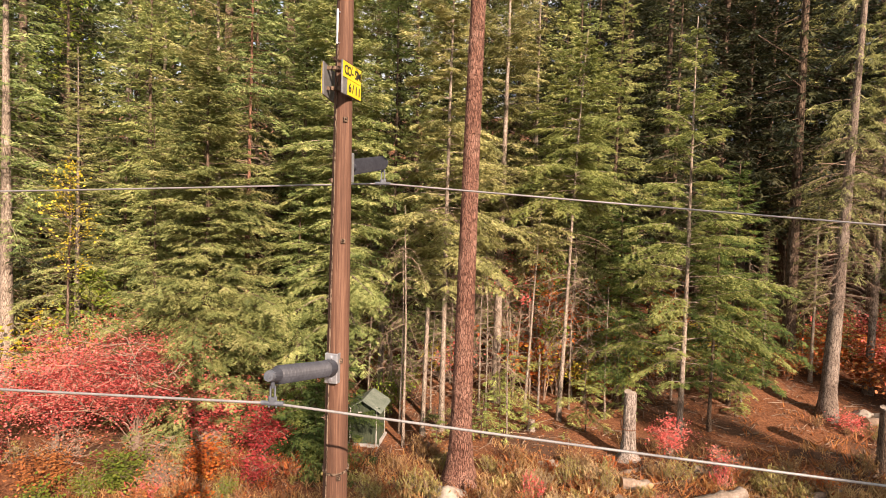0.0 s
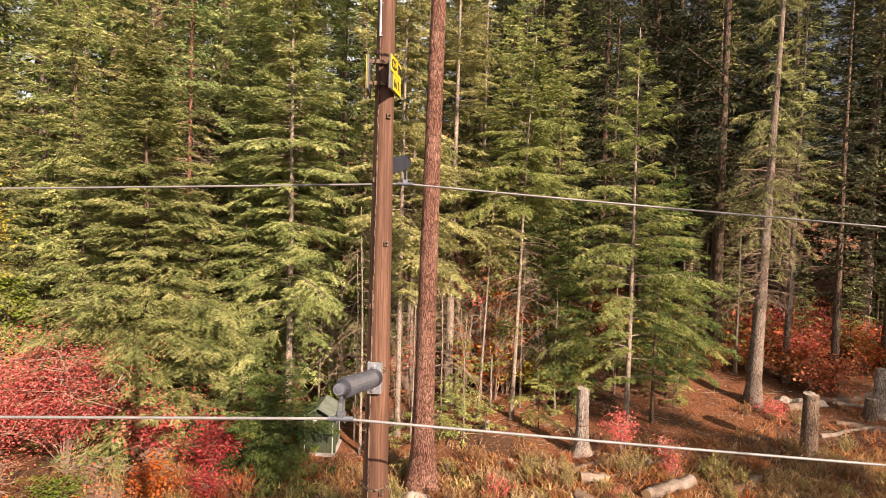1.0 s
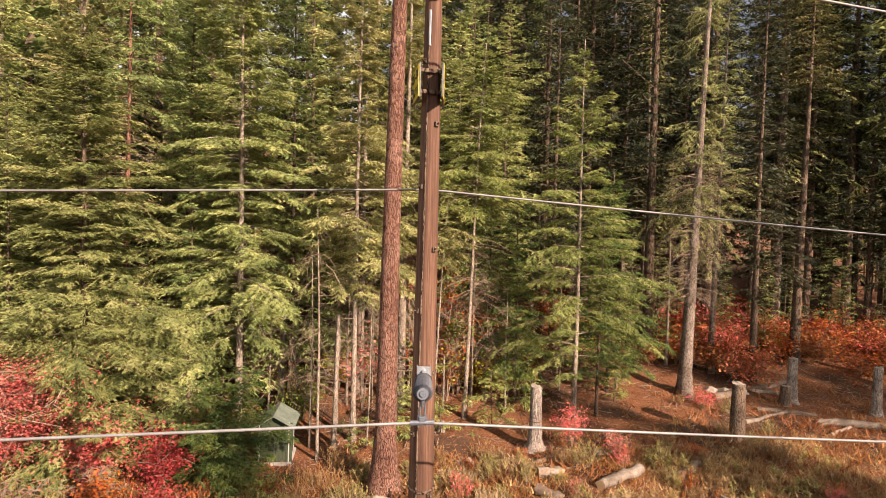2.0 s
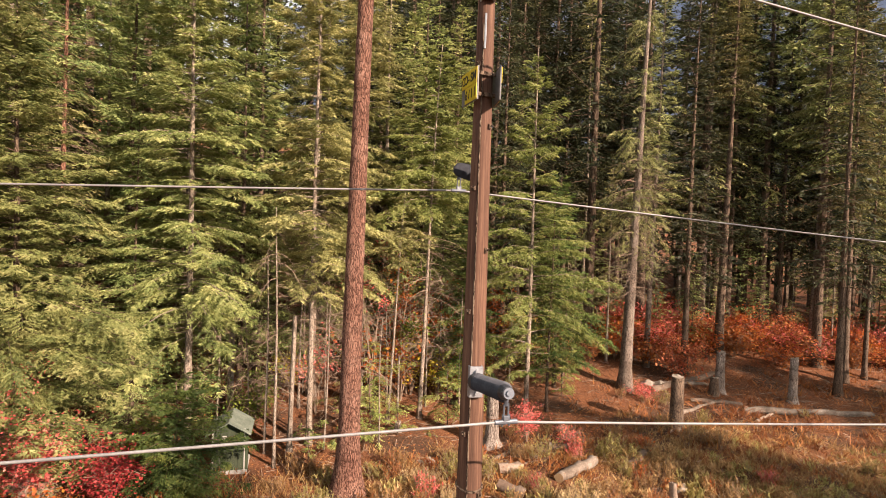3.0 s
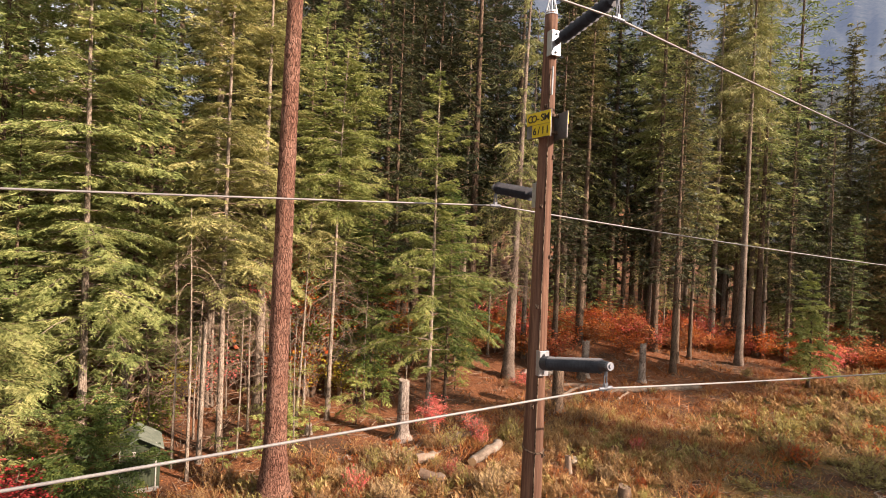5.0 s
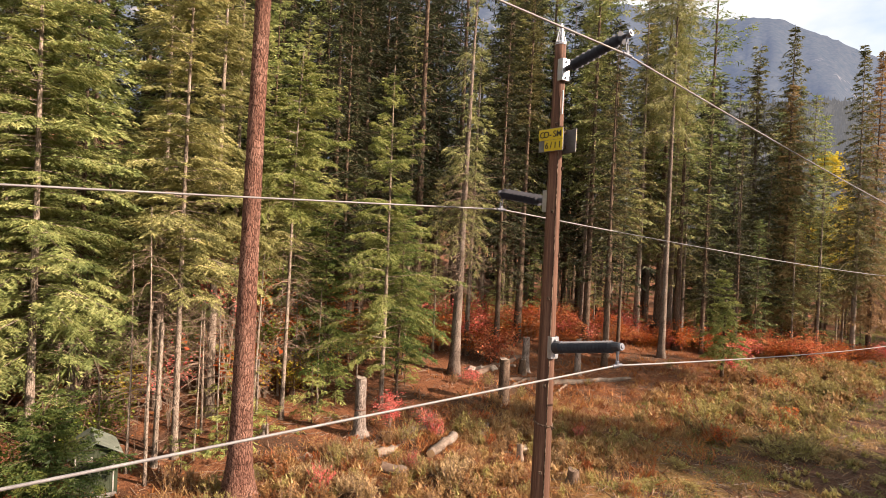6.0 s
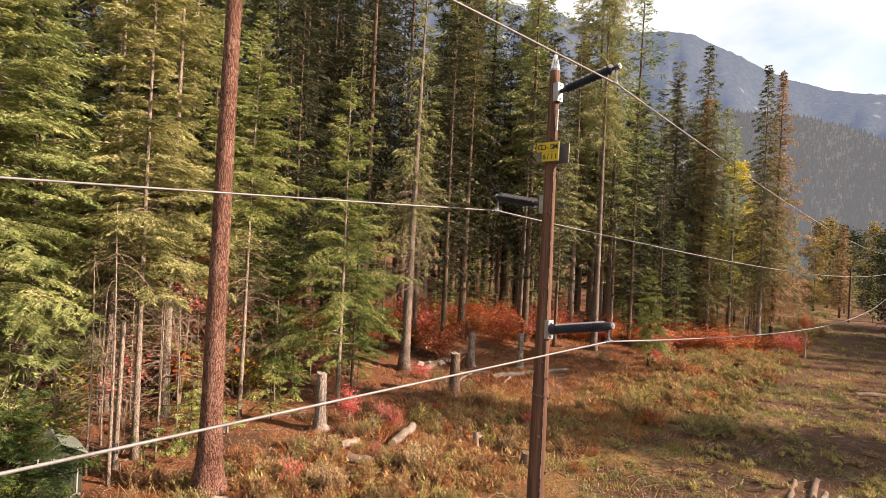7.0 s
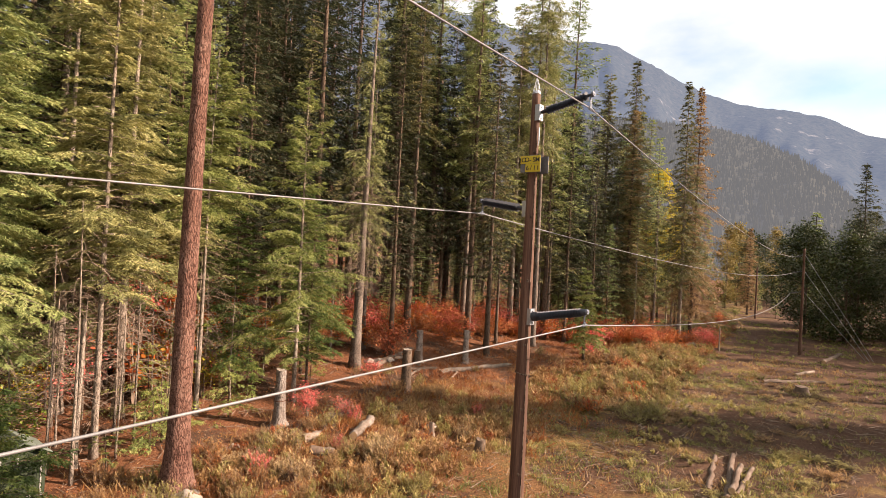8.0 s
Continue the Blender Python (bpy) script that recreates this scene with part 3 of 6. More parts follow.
    b1.inputs["Strength"].default_value, b1.inputs["Distance"].default_value = 0.8, 0.08
    lk.new(fine.outputs["Fac"], b1.inputs["Height"])
    lk.new(b1.outputs["Normal"], bsdf.inputs["Normal"])
    return m


def build_ground():
    xs = np.unique(np.concatenate([np.linspace(-2600, -50, 30), np.linspace(-50, 80, 200), np.linspace(80, 2600, 40)]))
    ys = np.unique(np.concatenate([np.linspace(-2600, -30, 30), np.linspace(-30, 50, 130), np.linspace(50, 2600, 50)]))
    X, Y = np.meshgrid(xs, ys)
    Z = ground_z(X, Y)
    verts = np.stack([X, Y, Z], -1).reshape(-1, 3)
    nx = len(xs)
    i, j = np.meshgrid(np.arange(len(ys) - 1), np.arange(nx - 1), indexing="ij")
    a = (i * nx + j).ravel()
    me = mesh_of("ground", verts, np.stack([a, a + 1, a + nx + 1, a + nx], 1), True)
    ob = part_me("ground", me, ground_material())
    return tagged(ob, "needle-strewn brown forest floor and grassy cleared strip", "ground", "", "structure")


build_ground()


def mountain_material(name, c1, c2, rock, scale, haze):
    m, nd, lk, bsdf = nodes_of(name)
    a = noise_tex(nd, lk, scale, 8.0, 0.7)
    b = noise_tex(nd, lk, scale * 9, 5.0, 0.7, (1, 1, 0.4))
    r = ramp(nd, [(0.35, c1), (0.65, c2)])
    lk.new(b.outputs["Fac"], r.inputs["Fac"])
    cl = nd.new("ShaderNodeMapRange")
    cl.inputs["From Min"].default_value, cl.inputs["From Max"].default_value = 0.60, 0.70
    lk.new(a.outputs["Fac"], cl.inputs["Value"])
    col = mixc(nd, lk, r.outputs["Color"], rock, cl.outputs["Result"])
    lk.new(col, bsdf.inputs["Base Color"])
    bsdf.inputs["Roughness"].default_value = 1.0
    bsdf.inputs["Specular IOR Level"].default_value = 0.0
    # aerial haze is put into the slope itself as a faint emission
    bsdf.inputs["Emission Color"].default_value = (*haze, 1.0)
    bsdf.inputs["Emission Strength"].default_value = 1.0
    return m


def mountain(name, az, el, dist, material, label, seed, rows=30, steep=0.85, rough=0.05):
    """A far ridge: az and el are its crest as bearings and heights in degrees seen from the clearing."""
    fine = np.linspace(az[0], az[-1], 300)
    crest = np.interp(fine, az, el)
    rng = np.random.default_rng(seed)
    h = dist * np.tan(np.radians(crest))
    verts = []
    for i in range(rows):
        f = i / (rows - 1)
        d = dist * (1 - steep * 0.75 * (1 - f))
        for a, hh in zip(fine, h):
            x, y = d * math.sin(radians(a)), d * math.cos(radians(a))
            nz = noise.fractal(Vector((a * 0.25 + seed, f * 3.0, seed * 1.7)), 0.9, 2.1, 6)
            gully = noise.fractal(Vector((a * 0.9 + seed, f * 0.8, 3.0)), 1.0, 2.0, 5)
            z = hh * (f ** 1.15) * (1 + 0.10 * gully * (1 - f)) + hh * rough * nz * (0.25 + math.sin(math.pi * min(1, f)))
            if i == rows - 1:
                z += dist * 0.004 * abs(noise.noise(Vector((a * 9.0, seed, 0))))
            verts.append((x, y, z - 4 * (1 - f)))
    n = len(fine)
    i, j = np.meshgrid(np.arange(rows - 1), np.arange(n - 1), indexing="ij")
    a = (i * n + j).ravel()
    me = mesh_of(name, verts, np.stack([a, a + n, a + n + 1, a + 1], 1), True)
    return tagged(part_me(name, me, material), label, "mountain", "", "structure")


M_MT_FAR = mountain_material("far mountain slope with haze glow", (0.020, 0.027, 0.025), (0.050, 0.052, 0.044), (0.19, 0.175, 0.16), 0.008, (0.056, 0.064, 0.096))
M_MT_NEAR = mountain_material("wooded mountain slope with haze glow", (0.020, 0.021, 0.014), (0.032, 0.029, 0.018), (0.04, 0.033, 0.021), 0.01, (0.062, 0.060, 0.066))
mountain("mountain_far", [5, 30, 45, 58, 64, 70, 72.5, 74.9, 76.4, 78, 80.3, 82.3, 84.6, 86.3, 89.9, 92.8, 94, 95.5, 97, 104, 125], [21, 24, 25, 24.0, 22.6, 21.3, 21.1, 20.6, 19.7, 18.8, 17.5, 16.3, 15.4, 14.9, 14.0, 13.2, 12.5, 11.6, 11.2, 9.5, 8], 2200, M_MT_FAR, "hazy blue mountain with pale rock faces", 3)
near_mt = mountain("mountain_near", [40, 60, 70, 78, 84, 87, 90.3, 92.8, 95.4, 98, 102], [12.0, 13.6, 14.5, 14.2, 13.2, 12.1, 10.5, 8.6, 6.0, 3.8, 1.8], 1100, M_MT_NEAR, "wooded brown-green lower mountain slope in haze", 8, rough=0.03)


def far_woods(ob, n, size, material, label, seed, lo=0.0):
    """Small pointed trees standing all over a far slope."""
    rng = np.random.default_rng(seed)
    me = ob.data
    co = np.empty(len(me.vertices) * 3)
    me.vertices.foreach_get("co", co)
    co = co.reshape(-1, 3)
    q = np.array([p.vertices[:] for p in me.polygons])
    f = q[rng.integers(0, len(q), n)]
    u, v = rng.random((n, 1)), rng.random((n, 1))
    p = co[f[:, 0]] * (1 - u) * (1 - v) + co[f[:, 1]] * u * (1 - v) + co[f[:, 2]] * u * v + co[f[:, 3]] * (1 - u) * v
    h = (size * rng.uniform(0.5, 1.25, n))[:, None]
    r = h * rng.uniform(0.13, 0.22, (n, 1))
    a0 = rng.uniform(0, 6.28, n)
    tris = []
    top = p + np.concatenate([0 * h, 0 * h, h], 1)
    for i in range(4):
        a, b = a0 + i * math.pi / 2, a0 + (i + 1) * math.pi / 2
        c0 = p + np.stack([np.cos(a), np.sin(a), 0 * a], 1) * r
        c1 = p + np.stack([np.cos(b), np.sin(b), 0 * b], 1) * r
        tris.append(np.stack([c0, c1, top], 1))
    return tagged(part_me("mountain_woods", tri_mesh("mountain_woods", np.concatenate(tris)), material), label, "woods", "", "stuff")


# these trees carry a painted haze glow like their slope
M_MT_TREES = mountain_material("near mountain woods with haze glow", (0.011, 0.012, 0.008), (0.022, 0.019, 0.011), (0.034, 0.026, 0.014), 0.012, (0.060, 0.058, 0.061))
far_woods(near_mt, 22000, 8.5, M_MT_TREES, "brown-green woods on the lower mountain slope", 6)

# ---- utility pole line ----
M_POLE = surface("creosoted pole wood", [(0.0, (0.028, 0.014, 0.009)), (0.5, (0.088, 0.043, 0.026)), (1.0, (0.21, 0.115, 0.072))], 1.6, 7.0, 0.8, bump=0.5, depth=0.012, stretch=(7, 7, 0.22))
M_GALV = surface("galvanised steel", [(0.0, (0.27, 0.28, 0.30)), (0.5, (0.40, 0.41, 0.43)), (1.0, (0.55, 0.56, 0.58))], 6.0, 40.0, 0.45, 0.75, bump=0.1, depth=0.002)
M_POLY = surface("grey polymer insulator", [(0.0, (0.018, 0.020, 0.025)), (0.5, (0.032, 0.034, 0.042)), (1.0, (0.058, 0.061, 0.071))], 4.0, 30.0, 0.55, bump=0.1, depth=0.002)
M_WIRE = surface("aluminium conductor", [(0.0, (0.11, 0.105, 0.105)), (0.5, (0.19, 0.183, 0.178)), (1.0, (0.30, 0.29, 0.28))], 3.0, 60.0, 0.6, 0.3, bump=0.2, depth=0.002)
M_STEEL = surface("dull steel fittings", [(0.0, (0.07, 0.078, 0.095)), (0.5, (0.125, 0.135, 0.155)), (1.0, (0.21, 0.22, 0.24))], 6.0, 40.0, 0.5, 0.6, bump=0.1, depth=0.002)
M_SIGN = surface("yellow sign enamel", [(0.0, (0.38, 0.28, 0.015)), (0.5, (0.48, 0.37, 0.02)), (1.0, (0.55, 0.43, 0.04))], 3.0, 25.0, 0.45, bump=0.05)
M_INK = surface("black lettering", [(0.0, (0.012, 0.012, 0.012)), (1.0, (0.03, 0.03, 0.03))], 8.0, 30.0, 0.5, bump=0)
M_PLATE = surface("weathered sign board", [(0.0, (0.07, 0.068, 0.066)), (0.5, (0.13, 0.128, 0.125)), (1.0, (0.21, 0.205, 0.20))], 3.0, 25.0, 0.6, 0.3, bump=0.1)

PX, PY, PTOP = -1.25, 6.62, 13.75
PBASE = gz(PX, PY)


def pole_mesh(h, r0, r1, seed, sides=28):
    rng = np.random.default_rng(seed)
    n = 60
    t = np.linspace(0, 1, n)
    z = h * t
    z[0] = -0.6
    v, f = tube(np.stack([0 * t, 0 * t, z], 1), r0 + (r1 - r0) * t, sides)
    a = np.tile(np.arange(sides), n)
    check = 1 - 0.035 * (rng.random(sides) > 0.75)[a] - 0.006 * rng.standard_normal(sides)[a]
    v[:, :2] *= check[:, None]
    return mesh_of("shaft", v, f, True)


def insulator(parent, base, tip, sheds, r_core, r_shed, clamp, label):
    """A post insulator from the pole to its tip, with steel base bracket, ribbed body and wire clamp."""
    b, t = Vector(base), Vector(tip)
    d = (t - b).normalized()
    horiz = Vector((d.x, d.y, 0)).normalized()
    bm = bmesh.new()
    rod(bm, b + d * 0.06, b + d * 0.2, r_core * 1.25, r_core * 1.2, 16)
    rod(bm, b + d * 0.18, t, r_core * 0.7, r_core * 0.6, 16)
    rod(bm, t - d * 0.06, t + d * 0.05, r_core * 0.9, r_core * 0.7, 12)
    n = sheds
    length = (t - b).length
    for i in range(n):
        p = b + d * (0.22 + (length - 0.30) * i / (n - 1))
        gap = (length - 0.30) / (n - 1)
        big = r_shed * (1.0 if i % 2 == 0 else 0.86)
        rod(bm, p, p + d * gap * 0.42, big, r_core * 0.72, 18)
    body = part("insulator", bm, M_POLY, parent, label, False)
    bm = bmesh.new()
    rod(bm, t + d * 0.035, t + d * 0.085, 0.06, 0.052, 14)
    rod(bm, t + d * 0.085, t + d * 0.10, 0.03, 0.026, 8)
    part("end_cap", bm, M_STEEL, body, "dull steel end cap")
    bm = bmesh.new()
    q = Matrix.Translation(b) @ horiz.to_track_quat("Y", "Z").to_matrix().to_4x4()
    box(bm, 0, 0.03, 0, 0.16, 0.03, 0.36, 0.006, q)
    box(bm, -0.075, -0.03, 0, 0.014, 0.13, 0.36, 0.003, q)
    box(bm, 0.075, -0.03, 0, 0.014, 0.13, 0.36, 0.003, q)
    br = part("bracket", bm, M_GALV, parent, "galvanised steel mounting bracket")
    for bz in (-0.13, 0.0, 0.13):
        bm = bmesh.new()
        made = rod(bm, (0, 0.03, bz), (0, 0.075, bz), 0.022, 0.02, 6)
        bmesh.ops.transform(bm, matrix=q, verts=made)
        part("bolt", bm, M_GALV, br)
    bm = bmesh.new()
    c = Vector(clamp)
    rod(bm, t + d * 0.01, (t + c) / 2, 0.02, 0.02, 8)
    rod(bm, (t + c) / 2 + Vector((0.022, 0, 0.02)), c + Vector((0.022, 0, 0)), 0.010, 0.010, 6)
    rod(bm, (t + c) / 2 + Vector((-0.022, 0, 0.02)), c + Vector((-0.022, 0, 0)), 0.010, 0.010, 6)
    rod(bm, c - LINE * 0.11 + Vector((0, 0, -0.03)), c + LINE * 0.11 + Vector((0, 0, -0.03)), 0.024, 0.024, 10)
    box(bm, c.x, c.y, c.z + 0.0, 0.07, 0.04, 0.06, 0.006)
    rod(bm, c + Vector((-0.035, 0, -0.07)), c + Vector((-0.035, 0, 0.04)), 0.009, 0.009, 6)
    rod(bm, c + Vector((0.035, 0, -0.07)), c + Vector((0.035, 0, 0.04)), 0.009, 0.009, 6)
    part("wire_clamp", bm, M_STEEL, body, "steel suspension clamp")
    return body


LINE = Vector((0.9976, -0.069, 0.0)).normalized()
LOW, MID, TOP = (-1.578, 5.165, 8.71), (-0.93, 8.02, 11.06), (-1.50, 5.28, 13.24)


def local(p):
    return (p[0] - PX, p[1] - PY, p[2] - PBASE)


def letters(text, size, m, parent):
    """Each character as a flat raised shape of its own."""
    for i, ch in enumerate(text):
        cu = bpy.data.curves.new("character", "FONT")
        cu.body, cu.size, cu.align_x, cu.align_y, cu.extrude, cu.offset = ch, size, "CENTER", "CENTER", 0.002, 0.0015
        ob = new("character_source", cu)
        me = bpy.data.meshes.new_from_object(ob.evaluated_get(bpy.context.evaluated_depsgraph_get()))
        bpy.data.objects.remove(ob)
        me.transform(m @ Matrix.Translation(((i - (len(text) - 1) / 2) * size * 0.585, 0, 0)))
        part_me("character", me, M_INK, parent)


pole = thing("utility_pole", PX, PY, PBASE, 0, "brown creosoted wooden utility pole with grey insulators and yellow sign", "utility pole", "power line poles")
part_me("shaft", pole_mesh(PTOP - PBASE, 0.215, 0.092, 5), M_POLE, pole)
insulator(pole, local((-1.285, 6.47, 8.70)), local((-1.578, 5.17, 8.95)), 30, 0.084, 0.096, local(LOW), "long grey ribbed line post insulator")
insulator(pole, local((-1.22, 6.76, 11.12)), local((-0.935, 8.0, 11.33)), 17, 0.040, 0.102, local(MID), "grey ribbed line post insulator")
insulator(pole, local((-1.275, 6.51, 13.28)), local((-1.50, 5.30, 13.50)), 17, 0.036, 0.102, local(TOP), "grey ribbed line post insulator")

# cap of pale splayed bird spikes
bm = bmesh.new()
rod(bm, (0, 0, PTOP - PBASE - 0.03), (0, 0, PTOP - PBASE + 0.035), 0.10, 0.075, 16)
cap = part("spike_cap", bm, M_GALV, pole, "pale pointed cap of metal spikes")
for i in range(12):
    a = i * 2 * math.pi / 11
    bm = bmesh.new()
    if i < 11:
        rod(bm, (0.085 * math.cos(a), 0.085 * math.sin(a), PTOP - PBASE), (0.012 * math.cos(a), 0.012 * math.sin(a), PTOP - PBASE + 0.34), 0.0065, 0.003, 5)
    else:
        rod(bm, (0, 0, PTOP - PBASE), (0, 0, PTOP - PBASE + 0.42), 0.008, 0.003, 6)
    part("spike", bm, M_GALV, cap)

# two sign boards on the sides of the shaft that face along the line
for x0, y0, turn in ((0.12, -0.12, 75.1), (-0.19, -0.02, -93.0)):
    q = pose(x0, y0, 12.11 - PBASE, 0, 0, 0) @ pose(0, 0, 0, 90, 0, turn)
    bm = bmesh.new()
    box(bm, 0, 0, -0.012, 0.49, 0.38, 0.02, 0.004, q)
    board = part("sign_board", bm, M_PLATE, pole, "weathered grey board")
    for yy, hh, ww, txt in ((0.092, 0.178, 0.48, "CO-SM"), (-0.092, 0.178, 0.36, "6/11")):
        bm = bmesh.new()
        box(bm, (0.48 - ww) / 2, yy, 0.003, ww, hh, 0.006, 0.0, q)
        pl = part("sign_plate", bm, M_SIGN, board, "yellow enamel plate with black characters")
        letters(txt, 0.145, q @ Matrix.Translation(((0.48 - ww) / 2, yy - 0.005, 0.009)), board)
for zz in (12.02, 12.26):
    bm = bmesh.new()
    box(bm, -0.03, -0.125, zz - PBASE, 0.31, 0.025, 0.045, 0.004)
    part("sign_bracket", bm, M_BARK_DARK, pole, "dark steel sign strap")

# step sockets, ground wire and bands
for i in range(13):
    zz = 4.2 + i * 0.72
    a = radians(-65 if i % 2 else -150)
    r = 0.215 + (0.092 - 0.215) * (zz / (PTOP - PBASE))
    bm = bmesh.new()
    q = pose(0, 0, zz, 0, 0, math.degrees(a))
    box(bm, r + 0.008, 0, 0, 0.03, 0.05, 0.055, 0.004, q)
    rod(bm, tuple(q @ Vector((r + 0.02, 0, 0.0))), tuple(q @ Vector((r + 0.05, 0, 0.012))), 0.009, 0.009, 6)
    part("step_socket", bm, M_BARK_DARK, pole)
zs = np.linspace(0.2, PTOP - PBASE - 0.9, 30)
aw = radians(-125)
pts = [((0.217 - 0.123 * z / (PTOP - PBASE)) * math.cos(aw) * 1.02, (0.217 - 0.123 * z / (PTOP - PBASE)) * math.sin(aw) * 1.02, z) for z in zs]
gv, gf = tube(pts, [0.011] * len(pts), 6)
part_me("ground_wire", mesh_of("ground_wire", gv, gf, True), M_BARK_DARK, pole, "thin dark earth wire")
bm = bmesh.new()
aw = radians(-115)
rod(bm, (0.15 * math.cos(aw), 0.15 * math.sin(aw), 12.54 - PBASE), (0.15 * math.cos(aw), 0.15 * math.sin(aw), 12.94 - PBASE), 0.013, 0.013, 6)
for zz in (12.56, 12.92):
    rod(bm, (0.09 * math.cos(aw), 0.09 * math.sin(aw), zz - PBASE), (0.15 * math.cos(aw), 0.15 * math.sin(aw), zz - PBASE), 0.008, 0.008, 6)
part("wire_guard", bm, M_GALV, pole, "short pale wire guard")
bm = bmesh.new()
zb = 7.42 - PBASE
for i in range(24):
    a0, a1 = i * 2 * math.pi / 24, (i + 1) * 2 * math.pi / 24
    rod(bm, (0.152 * math.cos(a0), 0.152 * math.sin(a0), zb + 0.03 * math.sin(a0)), (0.152 * math.cos(a1), 0.152 * math.sin(a1), zb + 0.03 * math.sin(a1)), 0.016, 0.016, 6)
part("strap", bm, M_BARK_DARK, pole, "dark strap round the shaft")

# the next pole, which is stayed
FX, FY, FTOP = 71.0, -0.37, 12.9
FBASE = gz(FX, FY)
far_pole = thing("utility_pole", FX, FY, FBASE, 0, "tall wooden utility pole held by steel stay wires", "utility pole", "power line poles")
part_me("shaft", pole_mesh(FTOP - FBASE, 0.2, 0.13, 9, 14), M_POLE, far_pole)
FLOW, FMID, FTOPW = (71.3, 0.93, 7.2), (71.3, 0.72, 9.8), (71.3, 0.67, 11.85)
for f in (FLOW, FMID, FTOPW):
    bm = bmesh.new()
    a, b = Vector((f[0] - FX, f[1] - FY, f[2] - FBASE)), Vector((0, 0, f[2] - FBASE + 0.3))
    rod(bm, b, a, 0.035, 0.03, 8)
    for i in range(12):
        p = b.lerp(a, 0.15 + 0.07 * i)
        rod(bm, p, p.lerp(a, 0.05), 0.08, 0.04, 8)
    part("insulator", bm, M_POLY, far_pole, "dark string insulator")
for i, zz in enumerate((12.3, 10.2, 7.6)):
    bm = bmesh.new()
    ex, ey = 73.5 + 0.4 * i, -8.2 + 0.35 * i
    rod(bm, (0, 0, zz - FBASE), (ex - FX, ey - FY, gz(ex, ey) - FBASE - 0.2), 0.022, 0.022, 6)
    part("stay_wire", bm, M_GALV, far_pole)

for i, (x, y, h) in enumerate([(122.0, 6.6, 11.0), (150.0, 8.6, 10.0)]):
    p = thing("utility_pole", x, y, gz(x, y), 0, "distant dark utility pole down the cleared strip", "utility pole", "power line poles")
    part_me("shaft", pole_mesh(h, 0.2, 0.14, 12 + i, 10), M_POLE, p)
marker = thing("marker_post", 64.0, 8.2, gz(64.0, 8.2), 0, "thin bare wooden marker post in the clearing", "post")
part_me("shaft", pole_mesh(2.9, 0.09, 0.07, 15, 8), M_SNAG, marker)
prev_pole = thing("utility_pole", -74.0, 11.6, gz(-74.0, 11.6), 0, "brown wooden utility pole beside the woods", "utility pole", "power line poles")
part_me("shaft", pole_mesh(14.0, 0.17, 0.1, 11, 14), M_POLE, prev_pole)


def conductor(name, a, b, far_slope, left, sag, label):
    """One wire: from the previous pole over the clamp a to the far clamp b, sagging on both sides."""
    a, b, l = Vector(a), Vector(b), Vector(left)
    pts = []
    n = 70
    L = (b - a).length
    c = (b.z - a.z - far_slope * L) / (L * L)
    for i in range(30, 0, -1):
        f = i / 30
        p = a.lerp(l, f)
        p.z -= 4 * sag * f * (1 - f)
        pts.append(p)
    for i in range(n + 1):
        f = (i / n) ** 1.4
        p = a.lerp(b, f)
        s = f * L
        p.z = a.z + far_slope * s + c * s * s
        pts.append(p)
    v, f = tube([tuple(p) for p in pts], [0.0135] * 60 + [0.018] * (len(pts) - 60), 8)
    return tagged(part_me(name, mesh_of(name, v, f, True), M_WIRE), label, "power line", "overhead wires")


conductor("overhead_wire", (LOW[0], LOW[1], LOW[2] - 0.03), FLOW, -0.083, (-74.0, 10.6, 8.2), 0.06, "pale aluminium overhead wire on the lowest insulator")
conductor("overhead_wire", (MID[0], MID[1], MID[2] - 0.03), FMID, -0.065, (-74.0, 14.6, 10.2), 0.6, "pale aluminium overhead wire on the middle insulator")
conductor("overhead_wire", (TOP[0], TOP[1], TOP[2] - 0.03), FTOPW, -0.062, (-74.0, 12.0, 12.9), 0.06, "pale aluminium overhead wire on the top insulator")

# ---- trees of the forest edge ----
pine = thing("pine_tree", 0.66, 22.0, gz(0.66, 22.0), 0, "tall pine with thick furrowed red-brown bark and flared base", "tree", "forest conifers")


def pine_trunk():
    rng = np.random.default_rng(4)
    sides, n, h = 56, 330, 31.0
    t = np.linspace(0, 1, n)
    z = h * t
    r = 0.40 - 0.17 * t + 0.34 * np.exp(-z / 0.8) + 0.07 * np.exp(-z / 4)
    z[0] = -0.4
    x = -0.12 * np.sin(t * 3.0) + 0.45 * t
    v, f = tube(np.stack([x, 0 * t, z], 1), r, sides)
    # furrowed plates
    ax = np.repeat(np.stack([x, 0 * t, z], 1), sides, axis=0)
    for i in range(len(v)):
        d = v[i] - ax[i]
        p = Vector((d[0] * 7.5, d[1] * 7.5, v[i][2] * 1.9))
        w = noise.noise(p * 0.6) * 0.6
        k = noise.voronoi(p + Vector((w, w, w)), distance_metric="DISTANCE", exponent=2.5)[0]
        v[i] += d / max(1e-6, np.linalg.norm(d)) * (0.035 * min(0.5, k[1] - k[0]) - 0.012)
    return mesh_of("trunk", v, f, True)


part_me("trunk", pine_trunk(), M_PINE, pine)
_rng = np.random.default_rng(77)
_t, _s, _r = [], [], []
for i in range(46):
    zz = _rng.uniform(23.5, 30.8)
    a, b, c = needle_branch(_rng, np.array([0.3, 0, zz]), _rng.uniform(0, 6.28), _rng.uniform(1.4, 3.2) * (1.1 - (zz - 23) / 12), 0.15, 0.25, 0.2, 5, 0.3, 0.25, 0.05)
    _t.append(a), _s.append(b), _r.append(c)
part_me("crown", tri_mesh("crown", np.concatenate(_t)), M_FIR, pine)
